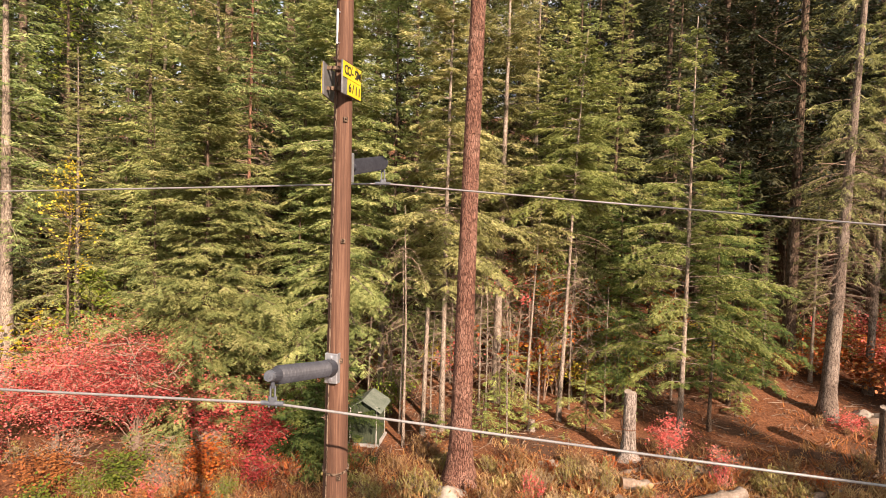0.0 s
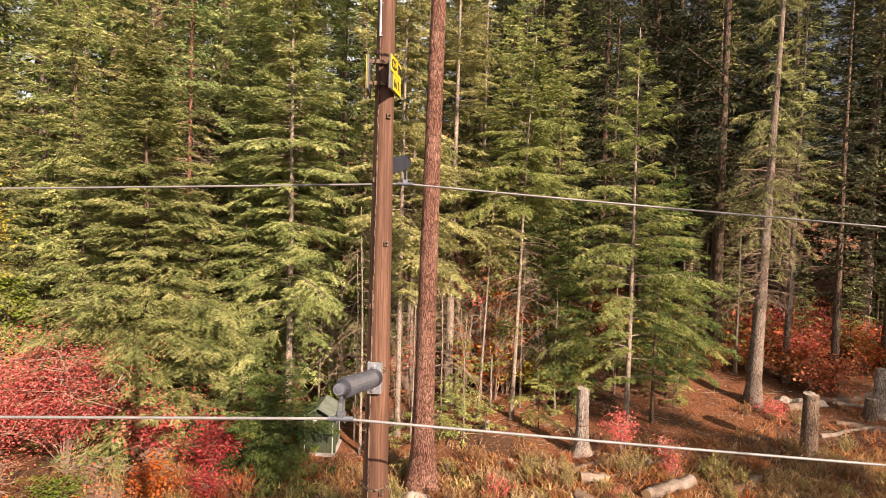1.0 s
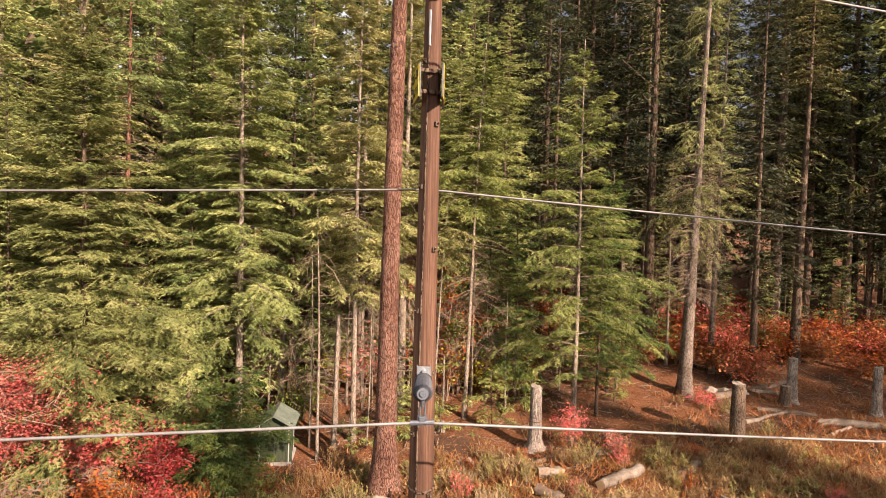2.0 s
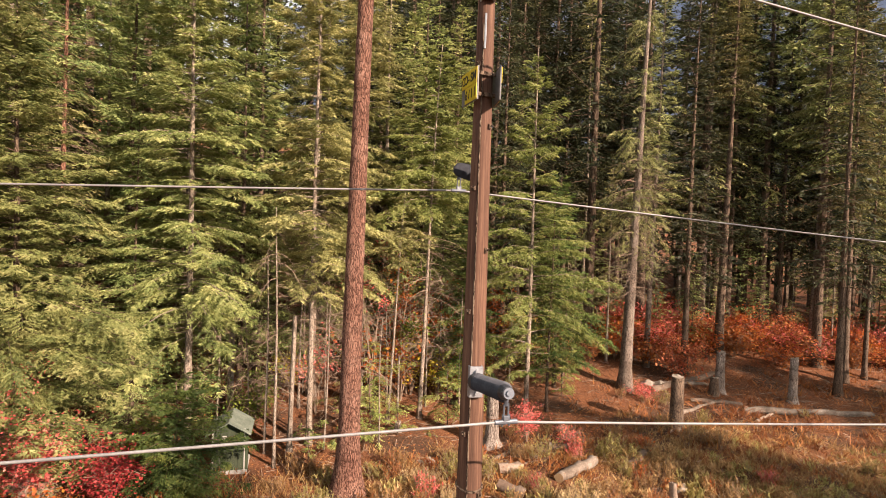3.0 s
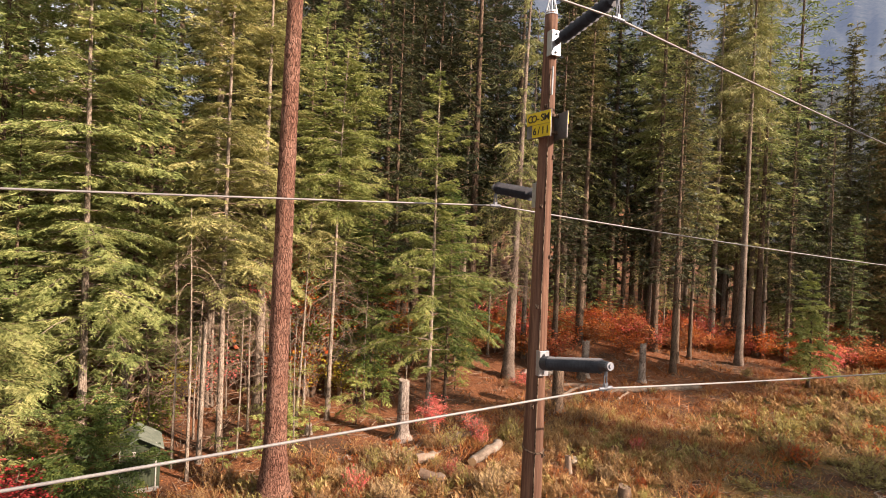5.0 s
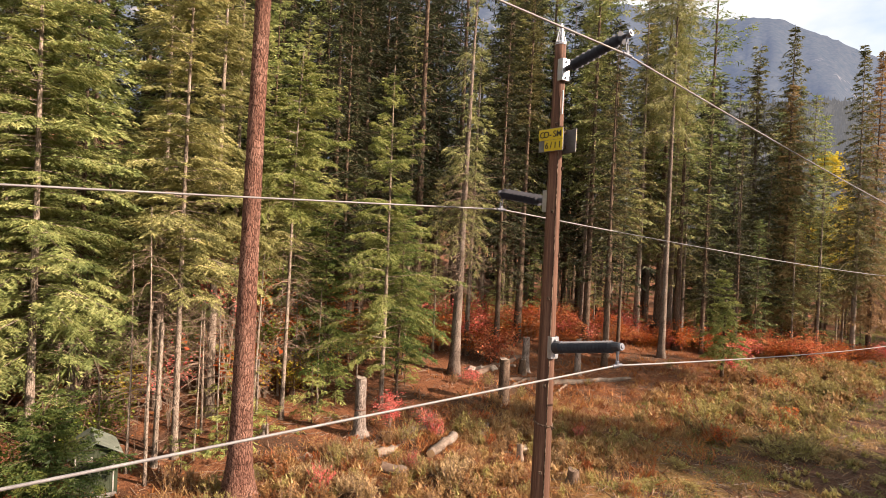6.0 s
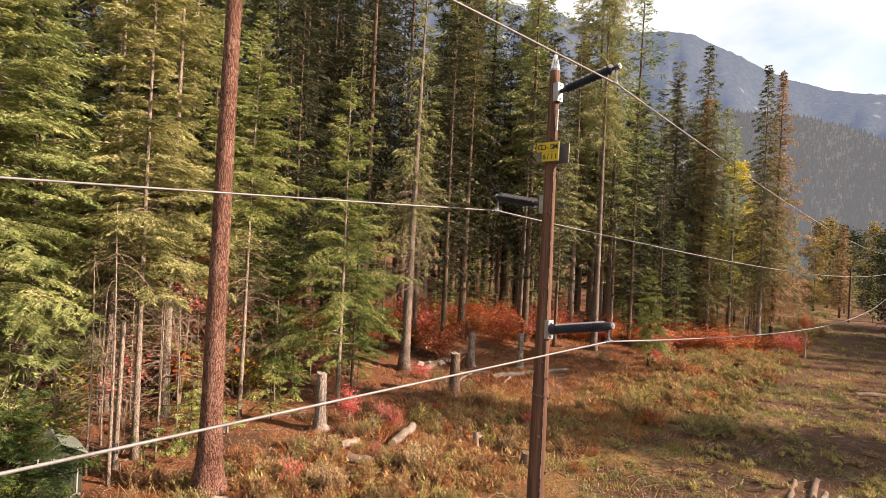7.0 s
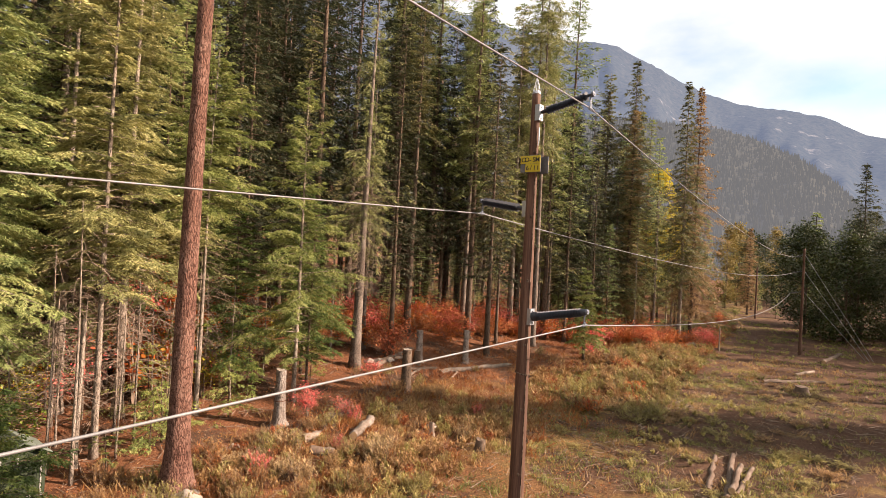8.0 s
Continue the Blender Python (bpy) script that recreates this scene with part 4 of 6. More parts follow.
part_me("branch_wood", tri_mesh("branch_wood", sticks(np.concatenate(_s), np.concatenate(_r))), M_PINE, pine)["kind"] = "stuff"

conifer("fir_tree", -11.0, 24.9, 18.0, 0.20, 0.7, 3.5, M_FIR, M_BARK_DARK, "dense bushy green fir with boughs down to the ground", 11, step=0.10, k=15, sliver=0.20, thick=0.021, gap=0.56, per=9, shape=0.62)
conifer("fir_tree", -5.4, 27.0, 25.0, 0.19, 5.2, 3.1, M_FIR, M_BARK_GREY, "green fir with a pale grey visible trunk", 12, bare_side=0.6, step=0.10, k=15, sliver=0.20, thick=0.021, gap=0.60, per=8, dead_from=2, dead_n=30, shape=0.6)
conifer("dead_fir_tree", -10.4, 28.1, 27.0, 0.17, 15.0, 2.4, M_FIR, M_BARK_RED, "thin fir with reddish bark and dead lower branches", 13, k=7, sliver=0.26, thick=0.024, gap=0.5, per=4, dead_from=4, dead_n=120, dead_len=1.3)
conifer("fir_tree", -22.0, 27.0, 30.0, 0.36, 8.0, 3.4, M_FIR, M_BARK_GREY, "large fir with pale grey trunk and bare lower twigs", 14, bare_side=0.5, k=7, sliver=0.26, thick=0.024, gap=0.5, per=4, dead_from=2, dead_n=46, dead_len=2.0, step=0.18)
conifer("fir_tree", -21.6, 36.6, 30.0, 0.42, 4.0, 3.6, M_FIR_YELLOW, M_BARK_GREY, "old olive-green fir with patches of pale bare trunk", 15, bare_side=0.5, k=7, sliver=0.26, thick=0.024, gap=0.5, per=5, dead_from=3, dead_n=40, dead_len=1.5, step=0.18, patchy=0.25)
conifer("fir_tree", -0.2, 26.6, 27.0, 0.15, 7.6, 2.9, M_FIR_YELLOW, M_BARK_GREY, "slender fir with straight pale trunk and sparse crown", 16, bare_side=0.4, step=0.10, k=15, sliver=0.20, thick=0.021, gap=0.66, per=6, dead_from=2, dead_n=40, dead_len=1.6)
conifer("fir_tree", 2.7, 30.2, 27.0, 0.27, 7.8, 2.9, M_FIR_YELLOW, M_BARK_GREY, "straight fir with pale trunk and thin olive crown", 17, bare_side=0.4, step=0.10, k=15, sliver=0.20, thick=0.021, gap=0.68, per=6, dead_from=2, dead_n=46, dead_len=1.8, patchy=0.2)
conifer("fir_tree", 3.96, 28.0, 13.0, 0.085, 8.2, 1.3, M_FIR_YELLOW, M_BARK_GREY, "thin young fir with a bare pale stem", 18, k=7, sliver=0.26, thick=0.024, gap=0.4, per=4, dead_from=3, dead_n=16, dead_len=0.9, lean=(0.75, 0.2), sides=8)
conifer("fir_tree", 5.8, 28.3, 20.2, 0.13, 11.4, 3.1, M_FIR_LIGHT, M_BARK_GREY, "slim fir with bare whitish stem and leafy top", 19, bare_side=0.5, step=0.10, k=15, sliver=0.20, thick=0.021, gap=0.56, per=7, dead_from=3.2, dead_n=52, dead_len=1.7, shape=0.9, lean=(0.95, 0.9))
conifer("fir_tree", 11.45, 26.9, 20.2, 0.15, 2.7, 5.0, M_FIR_LIGHT, M_BARK_GREY, "young fir with separate layered boughs and visible stem", 20, bare_side=0.6, k=10, sliver=0.24, thick=0.020, gap=0.64, per=5, fan=0.34, shape=1.0, up=0.2, droop=0.36, dead_from=1, dead_n=12, hang=0.5, step=0.105, low_r=0.45)
conifer("fir_tree", 13.2, 27.6, 12.5, 0.10, 2.2, 1.75, M_FIR_DEEP, M_BARK_DARK, "small deep green fir with thin stem", 21, k=9, sliver=0.24, thick=0.026, gap=0.45, per=3, dead_from=1, dead_n=8, shape=0.6)
conifer("fir_tree", 9.2, 29.8, 11.5, 0.10, 2.0, 2.2, M_FIR_DEEP, M_BARK_DARK, "small deep green fir among the trunks", 32, k=9, sliver=0.24, thick=0.026, gap=0.45, per=5, dead_from=1, dead_n=8, shape=0.6)
conifer("fir_tree", 15.6, 30.6, 13.5, 0.11, 2.0, 2.3, M_FIR_DEEP, M_BARK_DARK, "deep green fir in front of the dark woods", 33, k=9, sliver=0.24, thick=0.026, gap=0.5, per=5, dead_from=1, dead_n=8, shape=0.6)
conifer("fir_tree", 20.4, 29.7, 33.0, 0.42, 9.0, 2.5, M_FIR_YELLOW, M_BARK_MID, "big fir with thick grey leaning trunk and hanging dead twigs", 22, bare_side=0.5, k=7, sliver=0.26, thick=0.024, gap=0.62, per=4, dead_from=6, dead_n=170, dead_len=1.9, lean=(1.8, 0.9), patchy=0.38, step=0.16, droop=0.7, up=0.0, hang=0.9)
conifer("fir_tree", 24.6, 32.5, 28.0, 0.23, 11.0, 2.3, M_FIR_YELLOW, M_BARK_MID, "straight fir with grey trunk", 23, k=7, sliver=0.26, thick=0.024, gap=0.5, per=4, dead_from=6, dead_n=46, dead_len=1.5, lean=(0.5, 0.2), step=0.18)
conifer("fir_tree", 33.0, 33.8, 34.0, 0.38, 20.5, 2.6, M_FIR_OLIVE, M_BARK_DARK, "tall fir with long bare grey-brown trunk", 24, gap=0.55, per=4, dead_from=9, dead_n=30, dead_len=1.3, lean=(0.9, 0.3), step=0.2, k=5)
conifer("fir_tree", 42.0, 32.5, 38.0, 0.36, 19.0, 3.0, M_FIR_YELLOW, M_BARK_MID, "tall fir with long bare pale trunk", 25, gap=0.42, per=6, dead_from=11, dead_n=34, dead_len=1.3, lean=(1.6, 0.4), step=0.2, k=5)
conifer("fir_tree", 38.6, 27.6, 30.0, 0.27, 12.0, 2.1, M_FIR_OLIVE, M_BARK_DARK, "tall fir with dark bare trunk", 26, gap=0.55, per=4, dead_from=7, dead_n=36, dead_len=1.4, step=0.2, k=5)
conifer("fir_tree", 41.2, 27.8, 27.0, 0.19, 10.0, 1.9, M_FIR_YELLOW, M_BARK_DARK, "narrow fir with dark trunk", 27, gap=0.55, per=4, dead_from=6, dead_n=30, dead_len=1.2, lean=(0.5, 0), step=0.2, k=5)
conifer("fir_tree", 44.2, 24.8, 43.0, 0.35, 22.0, 3.6, M_FIR_YELLOW, M_BARK_MID, "very tall fir with bare trunk and high golden-green crown", 28, gap=0.55, per=5, dead_from=14, dead_n=24, dead_len=1.1, lean=(1.4, 0.5), step=0.17, k=8, sliver=0.3, thick=0.03, shape=0.4, hang=0.8, droop=0.6, patchy=0.15, ragged=0.4, bare_side=0.5)
conifer("fir_tree", 49.0, 30.0, 36.0, 0.33, 9.0, 2.4, M_FIR_OLIVE, M_BARK_MID, "olive fir with grey trunk", 29, gap=0.45, per=6, dead_from=6, dead_n=30, step=0.22, k=5, lean=(1.0, 0))
conifer("fir_tree", 42.2, 18.5, 9.5, 0.14, 2.0, 1.9, M_FIR_LIGHT, M_BARK_DARK, "young light-green cedar at the clearing edge", 30, gap=0.4, per=5, step=0.15, k=6)
conifer("fir_tree", -5.58, 23.2, 4.4, 0.09, 0.3, 1.68, M_FIR_DEEP, M_BARK_DARK, "small dark green fir beside the shed", 31, gap=0.30, per=7, step=0.10, k=9, sliver=0.20, thick=0.024, shape=0.55, ragged=0.4)
for i, (x, y, h, R) in enumerate([(-0.4, 25.2, 1.8, 0.7), (1.7, 25.6, 2.2, 0.9), (2.6, 26.2, 3.2, 1.2), (4.1, 26.6, 1.6, 0.7), (6.9, 27.0, 3.0, 1.0), (3.4, 28.8, 4.2, 1.5), (9.4, 28.6, 3.4, 1.2), (15.4, 29.4, 3.0, 1.1)]):
    conifer("fir_sapling", x, y, h, 0.03, 0.5, R, M_FIR_LIGHT, M_BARK_DARK, "thin young fir with sparse flat sprays", 600 + i, gap=0.34, per=3, step=0.11, k=7, sliver=0.17, thick=0.02, shape=0.6, ragged=0.45, sides=6, group="fir saplings")

# ---- stumps and snags ----


def stump(name, x, y, h, r, seed, label, material=None, lean=(0, 0), flare=0.35, ring=False, top=None):
    rng = np.random.default_rng(seed)
    base = thing(name, x, y, gz(x, y), 0, label, "stump", "tall cut stumps")
    n = 16
    t = np.linspace(0, 1, n)
    z = h * t
    z[0] = -0.35
    rr = r * (1 - 0.12 * t) + r * flare * np.exp(-z / 0.35)
    v, f = tube(np.stack([lean[0] * t, lean[1] * t, z], 1), rr, 22, 0.02, rng, cap=False)
    lobes = 1 + 0.06 * np.sin(np.arange(22) * 3 * 2 * math.pi / 22 + seed)
    ax = np.repeat(np.stack([lean[0] * t, lean[1] * t, z * 0], 1), 22, axis=0)
    d = v - ax
    d[:, 2] = 0
    v = v + d * (np.tile(lobes, n) - 1)[:, None]
    part_me("trunk", mesh_of("trunk", v, f, True), material or M_STUMP, base)
    tv = v[-22:].copy()
    tv[:, 2] += rng.normal(0, 0.02, 22) + 0.06 * np.sin(np.arange(22) * 0.28 + seed)
    c = tv.mean(0) + np.array([0, 0, 0.02])
    part_me("cut_top", mesh_of("cut_top", np.concatenate([tv, c[None], v[-22:] - np.array([0, 0, 0.03])]), [(i, (i + 1) % 22, 22) for i in range(22)] + [(23 + i, 23 + (i + 1) % 22, (i + 1) % 22, i) for i in range(22)]), top or M_SNAG, base, "rough sawn top")
    if ring:
        bm = bmesh.new()
        for i in range(20):
            a0, a1 = i * math.pi / 10, (i + 1) * math.pi / 10
            q = r * 1.06
            rod(bm, (q * math.cos(a0), q * math.sin(a0), h * 0.45), (q * math.cos(a1), q * math.sin(a1), h * 0.45), 0.022, 0.022, 5)
        part("band", bm, M_BARK_RED, base, "thin rusty band")
    return base


stump("tall_stump", 8.2, 24.5, 2.95, 0.30, 1, "tall weathered grey stump with a rusty band", M_STUMP, ring=True, flare=0.6)
stump("tall_stump", 19.1, 23.9, 2.95, 0.36, 2, "tall brown stump with flared roots", M_BARK_DARK)
stump("tall_stump", 26.9, 28.1, 2.7, 0.30, 3, "tall grey-brown weathered stump")
stump("tall_stump", 30.1, 25.3, 2.85, 0.26, 4, "tall pale weathered stump")
stump("snag", -1.1, 26.3, 6.1, 0.11, 5, "broken-off pale dead trunk", M_BARK_GREY, lean=(0.1, 0))
stump("snag", 4.9, 29.3, 3.0, 0.06, 6, "thin broken dead stem")
stump("snag", -3.6, 29.5, 7.5, 0.16, 7, "broken grey dead trunk behind the firs")
stump("stub", 13.2, 17.9, 0.75, 0.15, 12, "short bleached broken stub in dry grass", M_PEELED, lean=(-0.06, 0), top=M_PEELED)
stump("stump", 13.1, 14.8, 0.55, 0.25, 8, "low cut brown stump in dry grass", M_LOG, top=M_LOG)
stump("stump", 44.3, 0.0, 0.6, 0.5, 9, "low dark stump in the clearing", M_LOG, top=M_LOG)
stump("stump", 4.25, 27.0, 0.5, 0.16, 10, "small low weathered stump")
stump("stump", 25.9, 27.6, 1.1, 0.28, 11, "short dark broken stump", M_BARK_DARK)


def bare_stem(x, y, h, r, seed, label, n=14, ln=0.8):
    rng = np.random.default_rng(seed)
    base = thing("dead_sapling", x, y, gz(x, y), 0, label, "tree", "dead saplings")
    (tv, tf), axis = trunk_mesh(rng, h, r, 0.015, (rng.normal(0, 0.15), 0), 7, 0.6, 0.3)
    part_me("trunk", mesh_of("trunk", tv, tf, True), M_BARK_GREY, base)
    ds, dr = [], []
    for i in range(n):
        zb = rng.uniform(0.25 * h, h)
        s, q = dead_branch(rng, np.array([np.interp(zb, axis[:, 2], axis[:, 0]), 0, zb]), rng.uniform(0, 6.28), ln * rng.uniform(0.35, 1.25), rng.uniform(0.15, 1.1))
        ds.append(s), dr.append(q)
    part_me("dead_wood", tri_mesh("dead_wood", sticks(np.concatenate(ds), np.concatenate(dr))), M_TWIG, base)["kind"] = "stuff"
    return base


bare_stem(8.3, 28.7, 7.0, 0.06, 41, "thin dead sapling with a few twigs", 12, 0.7)
bare_stem(1.7, 28.6, 8.0, 0.07, 42, "thin dead stem with many bare twigs", 34, 1.6)
bare_stem(-2.2, 26.2, 9.0, 0.07, 43, "thin dead stem behind the shed", 26, 1.4)
bare_stem(0.4, 26.0, 7.5, 0.05, 44, "thin bare grey sapling", 16, 0.9)
bare_stem(2.9, 25.6, 6.0, 0.045, 45, "thin bare grey sapling", 12, 0.8)
bare_stem(-1.9, 24.8, 11.0, 0.08, 46, "slim pale dead stem", 30, 1.3)
bare_stem(7.0, 31.0, 9.0, 0.08, 47, "grey dead stem with drooping twigs", 36, 1.7)
bare_stem(3.4, 31.5, 10.0, 0.09, 48, "grey dead stem with drooping twigs", 36, 1.7)
bare_stem(-0.2, 30.5, 9.0, 0.08, 49, "grey dead stem with drooping twigs", 36, 1.7)
bare_stem(16.5, 31.0, 8.0, 0.07, 50, "grey dead stem with drooping twigs", 26, 1.4)

for i, (x, y) in enumerate([(-0.8, 28.6), (1.2, 30.6), (2.0, 27.4), (4.6, 30.4), (6.6, 29.6), (-2.8, 28.0), (5.2, 31.6), (0.2, 32.0), (7.6, 30.2), (-4.2, 29.2), (9.6, 30.0), (12.6, 31.0)]):
    bare_stem(x, y, 5.5 + (i * 1.7) % 4, 0.055, 70 + i, "dead sapling with a tangle of brown twigs", 44, 1.9)

# ---- shed ----
M_SHEDWALL = surface("grey-green boards", [(0.0, (0.018, 0.026, 0.014)), (0.5, (0.034, 0.044, 0.024)), (1.0, (0.06, 0.068, 0.04))], 2.0, 15.0, 0.85, bump=0.4, depth=0.01, stretch=(4, 4, 0.5))
M_SHEDROOF = surface("mossy green roofing", [(0.0, (0.06, 0.075, 0.055)), (0.5, (0.125, 0.145, 0.115)), (1.0, (0.21, 0.225, 0.185))], 2.5, 18.0, 0.7, bump=0.3, depth=0.01)
M_WHITE = surface("weathered white trim", [(0.0, (0.20, 0.185, 0.165)), (0.5, (0.30, 0.285, 0.26)), (1.0, (0.42, 0.40, 0.37))], 4.0, 30.0, 0.7, bump=0.2)
SX, SY = -3.6, 25.3
shed = thing("shed", SX, SY, gz(SX, SY), -7, "small grey-green wooden shed with mossy gable roof, white trim", "shed")
W2, D2, WH, RH = 0.60, 0.72, 1.72, 0.36
for i in range(10):
    bm = bmesh.new()
    box(bm, -W2 + 0.068 + i * 0.136, -D2, WH / 2 + 0.04, 0.13, 0.03, WH, 0.004)
    part("front_board", bm, M_SHEDWALL, shed)
for i in range(11):
    for sx in (-1, 1):
        bm = bmesh.new()
        box(bm, sx * W2, -D2 + 0.07 + i * 0.136, WH / 2 + 0.04, 0.03, 0.13, WH, 0.004)
        part("side_board", bm, M_SHEDWALL, shed)
bm = bmesh.new()
box(bm, 0, D2, WH / 2 + 0.04, 2 * W2, 0.03, WH)
part("back_wall", bm, M_SHEDWALL, shed)
for sx in (-1, 1):
    for sy in (-1, 1):
        bm = bmesh.new()
        box(bm, sx * (W2 + 0.01), sy * (D2 + 0.012), WH / 2 + 0.03, 0.05, 0.05, WH + 0.06, 0.006)
        part("corner_post", bm, M_WHITE, shed, "white corner trim")
for sy in (-1, 1):
    bm = bmesh.new()
    v = [bm.verts.new(c) for c in ((-W2, sy * D2, WH + 0.03), (W2, sy * D2, WH + 0.03), (0, sy * D2, WH + RH), (-W2, sy * (D2 - 0.03), WH + 0.03), (W2, sy * (D2 - 0.03), WH + 0.03), (0, sy * (D2 - 0.03), WH + RH))]
    for f in ((0, 1, 2), (5, 4, 3), (0, 3, 4, 1), (1, 4, 5, 2), (2, 5, 3, 0)):
        bm.faces.new([v[i] for i in f])
    part("gable", bm, M_SHEDWALL, shed)
sl = math.hypot(W2 + 0.27, RH * (W2 + 0.27) / W2)
ang = math.degrees(math.atan2(RH, W2))
for sx in (-1, 1):
    bm = bmesh.new()
    q = pose(0, 0, WH + RH + 0.03, 0, sx * ang, 0)
    box(bm, sx * sl / 2, 0, 0.0, sl, 2 * D2 + 0.56, 0.04, 0.006, q)
    part("roof_panel", bm, M_SHEDROOF, shed, "mossy green roof panel")
bm = bmesh.new()
box(bm, 0, 0, 0.02, 2 * W2 + 0.25, 2 * D2 + 0.25, 0.14, 0.01)
part("sill", bm, M_WHITE, shed, "pale base frame")
bm = bmesh.new()
box(bm, -0.16, -D2 - 0.03, 1.42, 0.17, 0.02, 0.21, 0.004)
part("notice", bm, M_WHITE, shed, "small white notice")

# ---- logs, rocks, sticks ----


def log(name, a, b, r, seed, label, group="fallen logs", material=None, lift=0.0):
    rng = np.random.default_rng(seed)
    a, b = np.array([*a, 0.0]), np.array([*b, 0.0])
    a[2], b[2] = gz(a[0], a[1]) + r * 0.45 + lift, gz(b[0], b[1]) + r * 0.45 + lift
    c = (a + b) / 2
    base = thing(name, *c, 0, label, "log", group)
    t = np.linspace(0, 1, 9)[:, None]
    p = (a - c) + (b - a) * t + rng.normal(0, r * 0.16, (9, 3))
    v, f = tube(p, r * np.linspace(1.0, 0.85, 9), 14, 0.075, rng, cap=False)
    part_me("bark", mesh_of("bark", v, f, True), material or M_LOG, base)
    for s, e in ((0, p[0]), (-14, p[-1])):
        ring = v[:14] if s == 0 else v[-14:]
        fc = [(i, (i + 1) % 14, 14) for i in range(14)]
        part_me("cut_end", mesh_of("cut_end", np.concatenate([ring, e[None] + (p[0] - p[1]) * 0.02 * (1 if s == 0 else -1)]), fc), M_CUT, base, "pale sawn end")
    return base


log("log", (7.05, 21.55), (8.2, 21.5), 0.24, 1, "short peeled log with a pale yellow cut end", material=M_PEELED, lift=0.05)
log("log", (7.3, 19.75), (6.55, 20.5), 0.25, 2, "short dark-barked log with a reddish cut end", lift=0.05)
log("log", (11.4, 20.8), (9.1, 20.15), 0.24, 4, "weathered grey log with a broken pale end", material=M_OLDLOG, lift=0.06)
log("log", (11.9, 22.7), (10.6, 23.2), 0.20, 3, "grey fallen log in the brush", material=M_OLDLOG, lift=0.06)
log("log", (13.2, 20.6), (16.0, 22.2), 0.22, 5, "grey fallen log in the brush")
log("log", (25.4, 24.9), (33.2, 22.4), 0.21, 6, "long pale grey fallen log at the wood's edge", material=M_OLDLOG)
log("log", (22.0, 29.0), (29.5, 30.6), 0.25, 7, "long fallen log on the forest floor")
log("log", (23.5, 27.2), (26.5, 26.0), 0.16, 8, "pale peeled fallen log")
log("log", (16.2, 4.3), (21.6, 4.55), 0.14, 9, "peeled log lying in the clearing", "log pile", M_LOG)
log("log", (15.6, 3.5), (22.4, 3.75), 0.16, 10, "split grey log in a pile", "log pile", M_LOG)
log("log", (16.2, 3.1), (20.8, 2.7), 0.14, 11, "weathered log in a pile", "log pile", M_LOG)
log("log", (15.9, 3.3), (20.0, 3.2), 0.15, 12, "weathered log on top of a pile", "log pile", M_LOG, 0.24)
log("log", (21.2, 25.6), (25.0, 26.6), 0.13, 16, "thin grey fallen trunk among slash", material=M_OLDLOG)
log("log", (27.0, 29.2), (23.6, 29.9), 0.15, 17, "short pale broken log on the forest floor", material=M_PEELED)
log("log", (24.6, 23.4), (28.6, 24.9), 0.10, 18, "thin bleached fallen pole at the wood's edge", material=M_PEELED)
log("log", (54.5, 0.3), (58.5, -1.4), 0.16, 19, "bleached fallen log in the clearing", material=M_PEELED)
log("log", (66.0, -2.5), (76.0, -5.0), 0.25, 13, "pale fallen log beside the far pole")
log("log", (47.0, 3.0), (52.0, -2.0), 0.2, 14, "grey fallen log in the clearing")
log("log", (9.2, 23.6), (6.6, 22.4), 0.12, 15, "thin grey fallen branch")


def rock(x, y, r, seed, label="pale rounded rock among grass"):
    rng = np.random.default_rng(seed)
    bm = bmesh.new()
    bmesh.ops.create_icosphere(bm, subdivisions=3, radius=r)
    for v in bm.verts:
        k = 1 + 0.55 * noise.noise(v.co / r * 1.4 + Vector((seed, 0, 0))) + 0.2 * noise.cell(v.co / r * 1.7 + Vector((0, seed, 0)))
        v.co = Vector((v.co.x * k * 1.2, v.co.y * k, v.co.z * k * 0.75))
    ob = part("rock", bm, M_ROCK, None, label, True)
    ob.matrix_basis = pose(x, y, gz(x, y) + r * 0.1, 0, 0, rng.uniform(0, 360))
    return tagged(ob, "", "rock", "rocks")


for i, (x, y, r) in enumerate([(4.3, 23.5, 0.22), (4.75, 23.7, 0.2), (0.2, 20.7, 0.55), (14.2, 18.5, 0.26), (23.4, 29.6, 0.35), (24.3, 29.2, 0.3), (22.6, 30.0, 0.3), (64.0, 11.5, 0.7), (6.2, 23.0, 0.14)]):
    rock(x, y, r, 60 + i)

